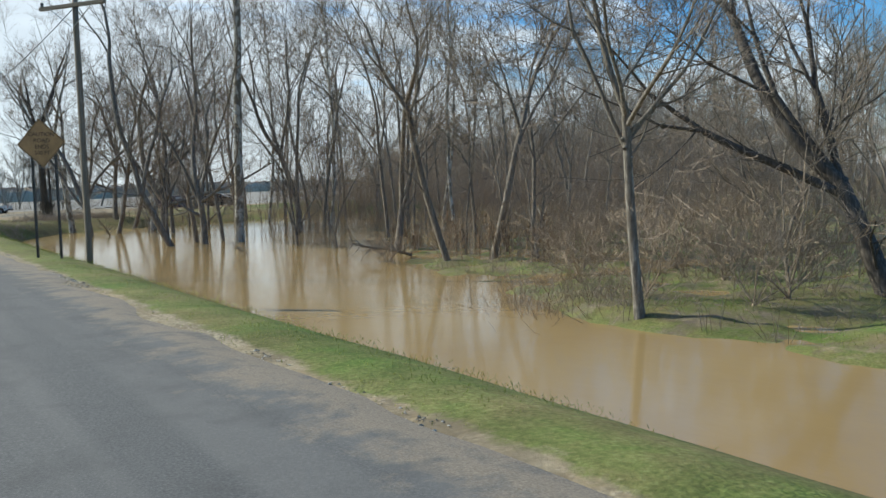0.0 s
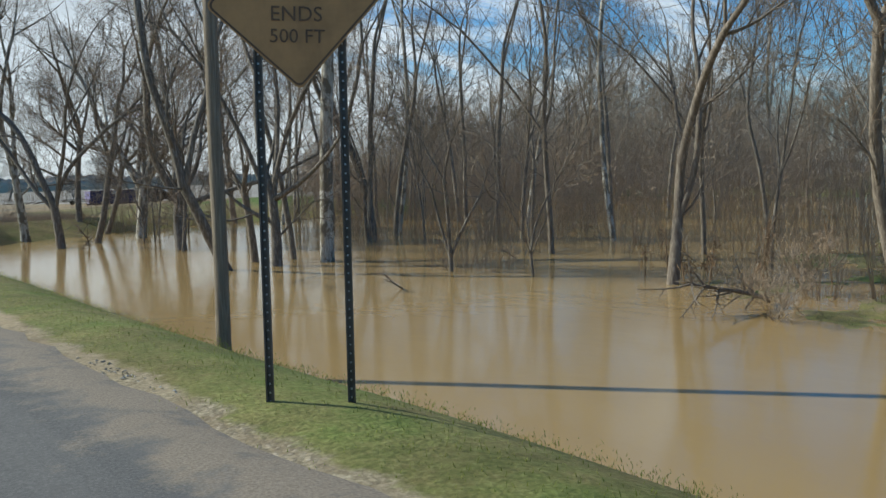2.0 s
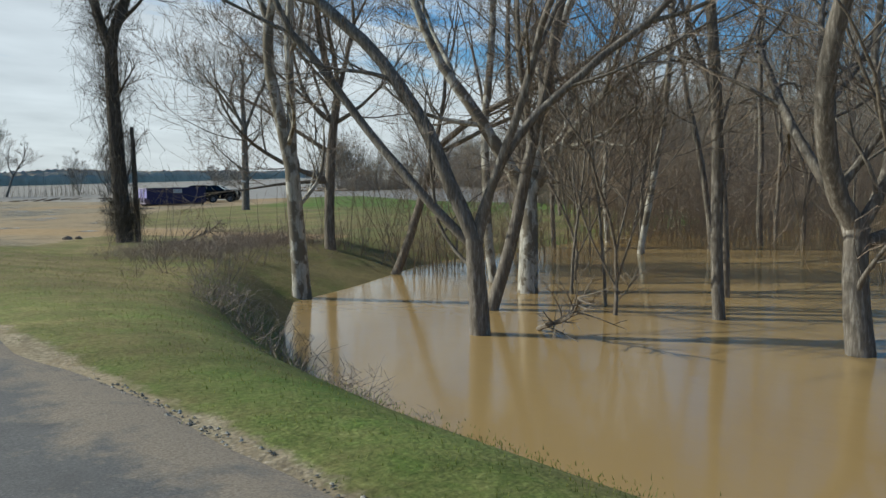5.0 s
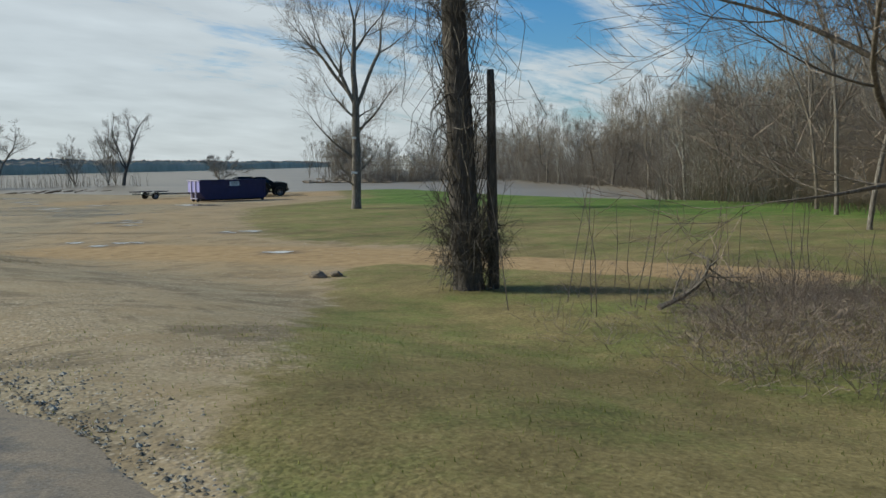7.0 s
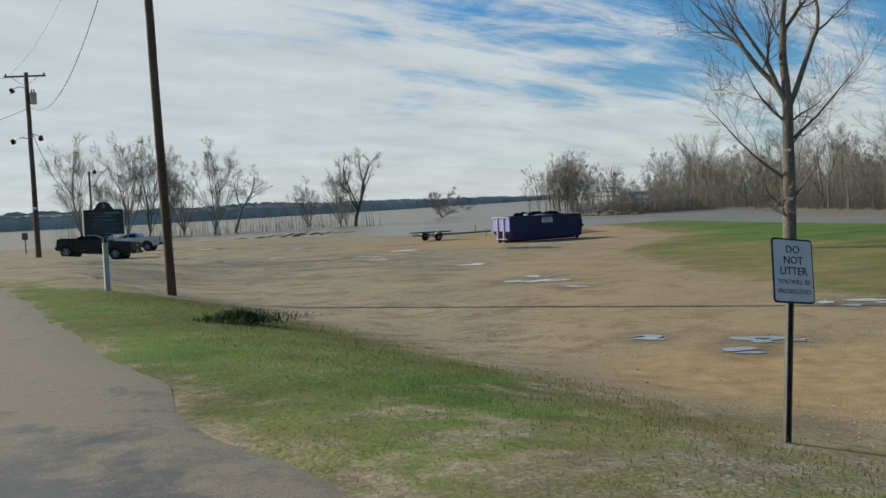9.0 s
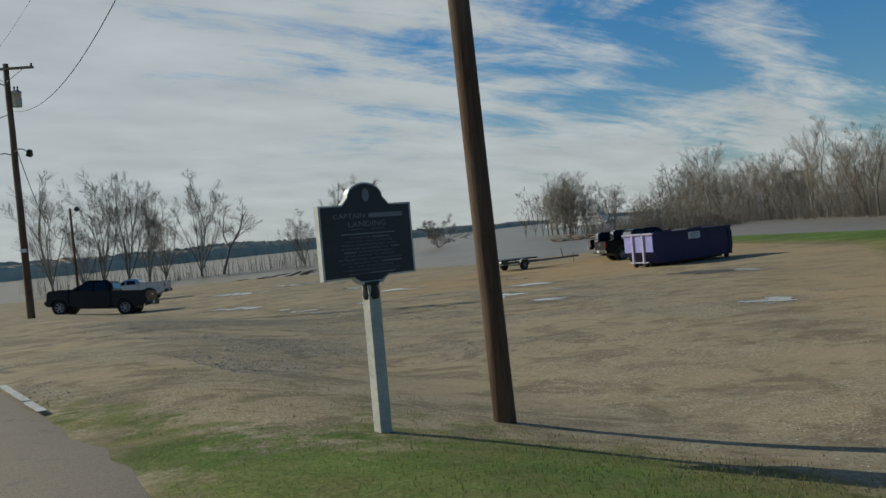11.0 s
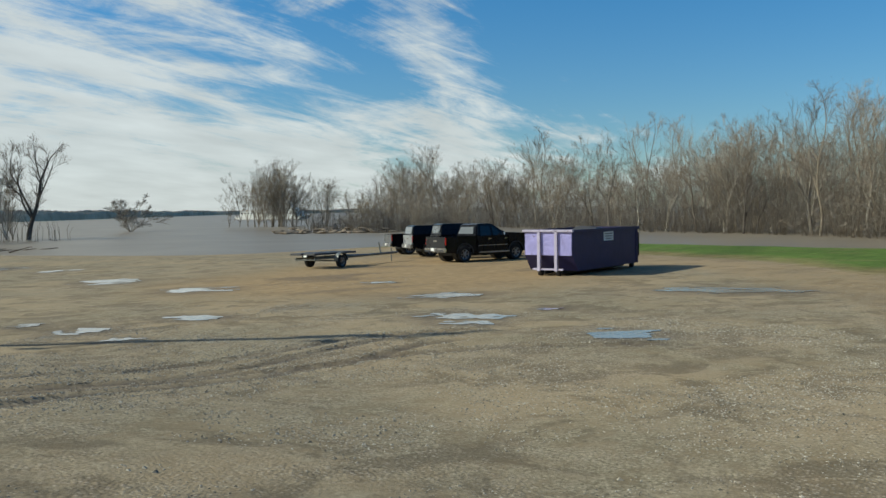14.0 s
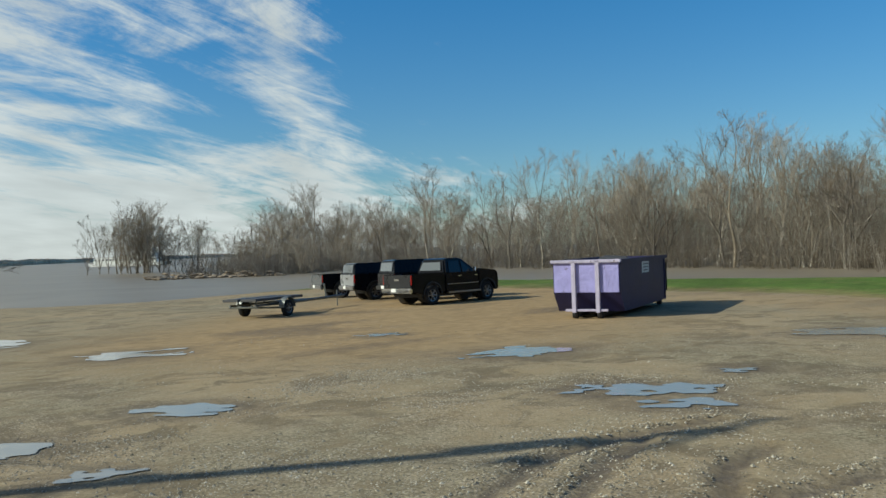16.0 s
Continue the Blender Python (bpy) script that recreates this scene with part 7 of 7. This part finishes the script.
def scatter_grass():
    rng = random.Random(15)
    spots = []
    for i in range(12000):
        y = rng.uniform(4, 68)
        x = rng.uniform(2.1, 5.6 + (2.5 if y > 48 else 0))
        if height(x, y) > POND + 0.03 and rng.random() < smooth_step(2.0, 2.8, x) + 0.1:
            spots.append((x, y))
    grass_patch("verge_grass", spots, 0.015, 0.045, MAT["blade"], "rough green verge grass along the road", 1)
    spots = []
    while len(spots) < 13000:
        x, y = rng.uniform(2.2, 7.0), rng.uniform(76, 109)
        if rng.random() > 0.6 * smooth_step(97, 101.5, y) and rng.random() < 1.25 * (1.05 - math.hypot((x - 4.1) / 3.2, (y - 92.5) / 16.0)):
            spots.append((x, y))
    grass_patch("island_grass", spots, 0.012, 0.042, MAT["blade"], "short green grass on the island by the road", 2)
    spots = []
    while len(spots) < 2600:
        x, y = rng.gauss(5.6, 0.7), rng.uniform(78, 99)
        if noise.noise(Vector((x * 0.7, y * 0.5, 11))) > -0.05:
            spots.append((x, y))
    grass_patch("island_stubble", spots, 0.012, 0.05, MAT["straw"], "dry brown stubble along the edge of the island", 6)
    spots = []
    for i in range(5200):
        x = rng.uniform(3, 16)
        y = pond_edge(x) + rng.uniform(-2.5, 9)
        if height(x, y) > POND and y < 74:
            spots.append((x, y))
    grass_patch("bank_grass", spots, 0.012, 0.04, MAT["straw"], "dry straw-coloured grass on the ditch bank", 3)
    spots = []
    for i in range(6500):
        x, y = rng.uniform(10, 30), rng.uniform(5, 36)
        if height(x, y) > POND - 0.06:
            spots.append((x, y))
    grass_patch("drowned_grass", spots, 0.04, 0.12, MAT["blade"], "bright green grass standing in shallow water", 4)


scatter_grass()


def weeds():
    """Clumps of broad-leaved winter weeds on the island."""
    rng = random.Random(71)
    for x, y, n, w in ((4.5, 90.4, 1500, 0.75), (5.0, 91.5, 260, 0.4)):
        b = Builder()
        for i in range(n):
            a, d = rng.uniform(0, 6.283), abs(rng.gauss(0, 0.5)) * w
            p = Vector((math.cos(a) * d * 1.4, math.sin(a) * d, -0.01))
            h = rng.uniform(0.05, 0.26) * max(0.25, 1.15 - 0.7 * d / w)
            e = rng.uniform(0, 6.283)
            q = p + Vector((math.cos(e) * h * 0.7, math.sin(e) * h * 0.7, h))
            side = Vector((-math.sin(e), math.cos(e), 0)) * rng.uniform(0.008, 0.018)
            mid = p.lerp(q, 0.65)
            tip = q + Vector((math.cos(e) * 0.02, math.sin(e) * 0.02, -0.015))
            b.add([tuple(p), tuple(mid + side), tuple(tip), tuple(mid - side), tuple(mid + Vector((0, 0, 0.01)))], [(0, 1, 4), (1, 2, 4), (2, 3, 4), (3, 0, 4)])
        ob = new("weed_clump", b.mesh("weed_clump", MAT["weed"]))
        ob.matrix_world = at(x, y)
        tagged(ob, "low dark green weed clump in the island grass", "weed", "weeds on the island", "stuff")


weeds()


def scatter_stones():
    rng = random.Random(16)
    V, F, n = [], [], 0
    while n < 5 * 88000:
        k = rng.random()
        if k < 0.14:
            x, y = 1.9 + abs(rng.gauss(0, 0.45)), rng.uniform(4, 112)
        elif k < 0.8:
            x, y = rng.uniform(5, 23), rng.uniform(106, 127)
        else:
            x, y = rng.uniform(4, 34), rng.uniform(74, 134)
        d = track_dist(x, y)
        near = 0.35 * smooth_step(1.0, 0.3, d) if 0.12 < d else 0.0
        if noise.noise(Vector((x * 0.3, y * 0.45, 1))) + 0.4 * noise.noise(Vector((x * 1.4, y * 1.4, 6))) + near + rng.uniform(-0.3, 0.3) < 0.12 or covers(x, y)[0] > 0.4:
            continue
        s = rng.uniform(0.007, 0.017) * (1.8 if rng.random() < 0.06 else 1)
        z = height(x, y)
        for px, py, pz in ((1, 0, 0), (0, 1, 0), (-1, 0, 0), (0, -1, 0), (0, 0, 0.9)):
            V.append((x + px * s * rng.uniform(0.7, 1.4), y + py * s * rng.uniform(0.7, 1.4), z - 0.1 * s + pz * s * rng.uniform(0.5, 1.0)))
        F += [(n, n + 1, n + 4), (n + 1, n + 2, n + 4), (n + 2, n + 3, n + 4), (n + 3, n, n + 4)]
        n += 5
    me = bpy.data.meshes.new("gravel")
    me.from_pydata(V, [], F)
    me.materials.append(MAT["gravel"])
    tagged(new("gravel", me), "loose pale gravel stones on the lot", "gravel", kind="stuff")


scatter_stones()
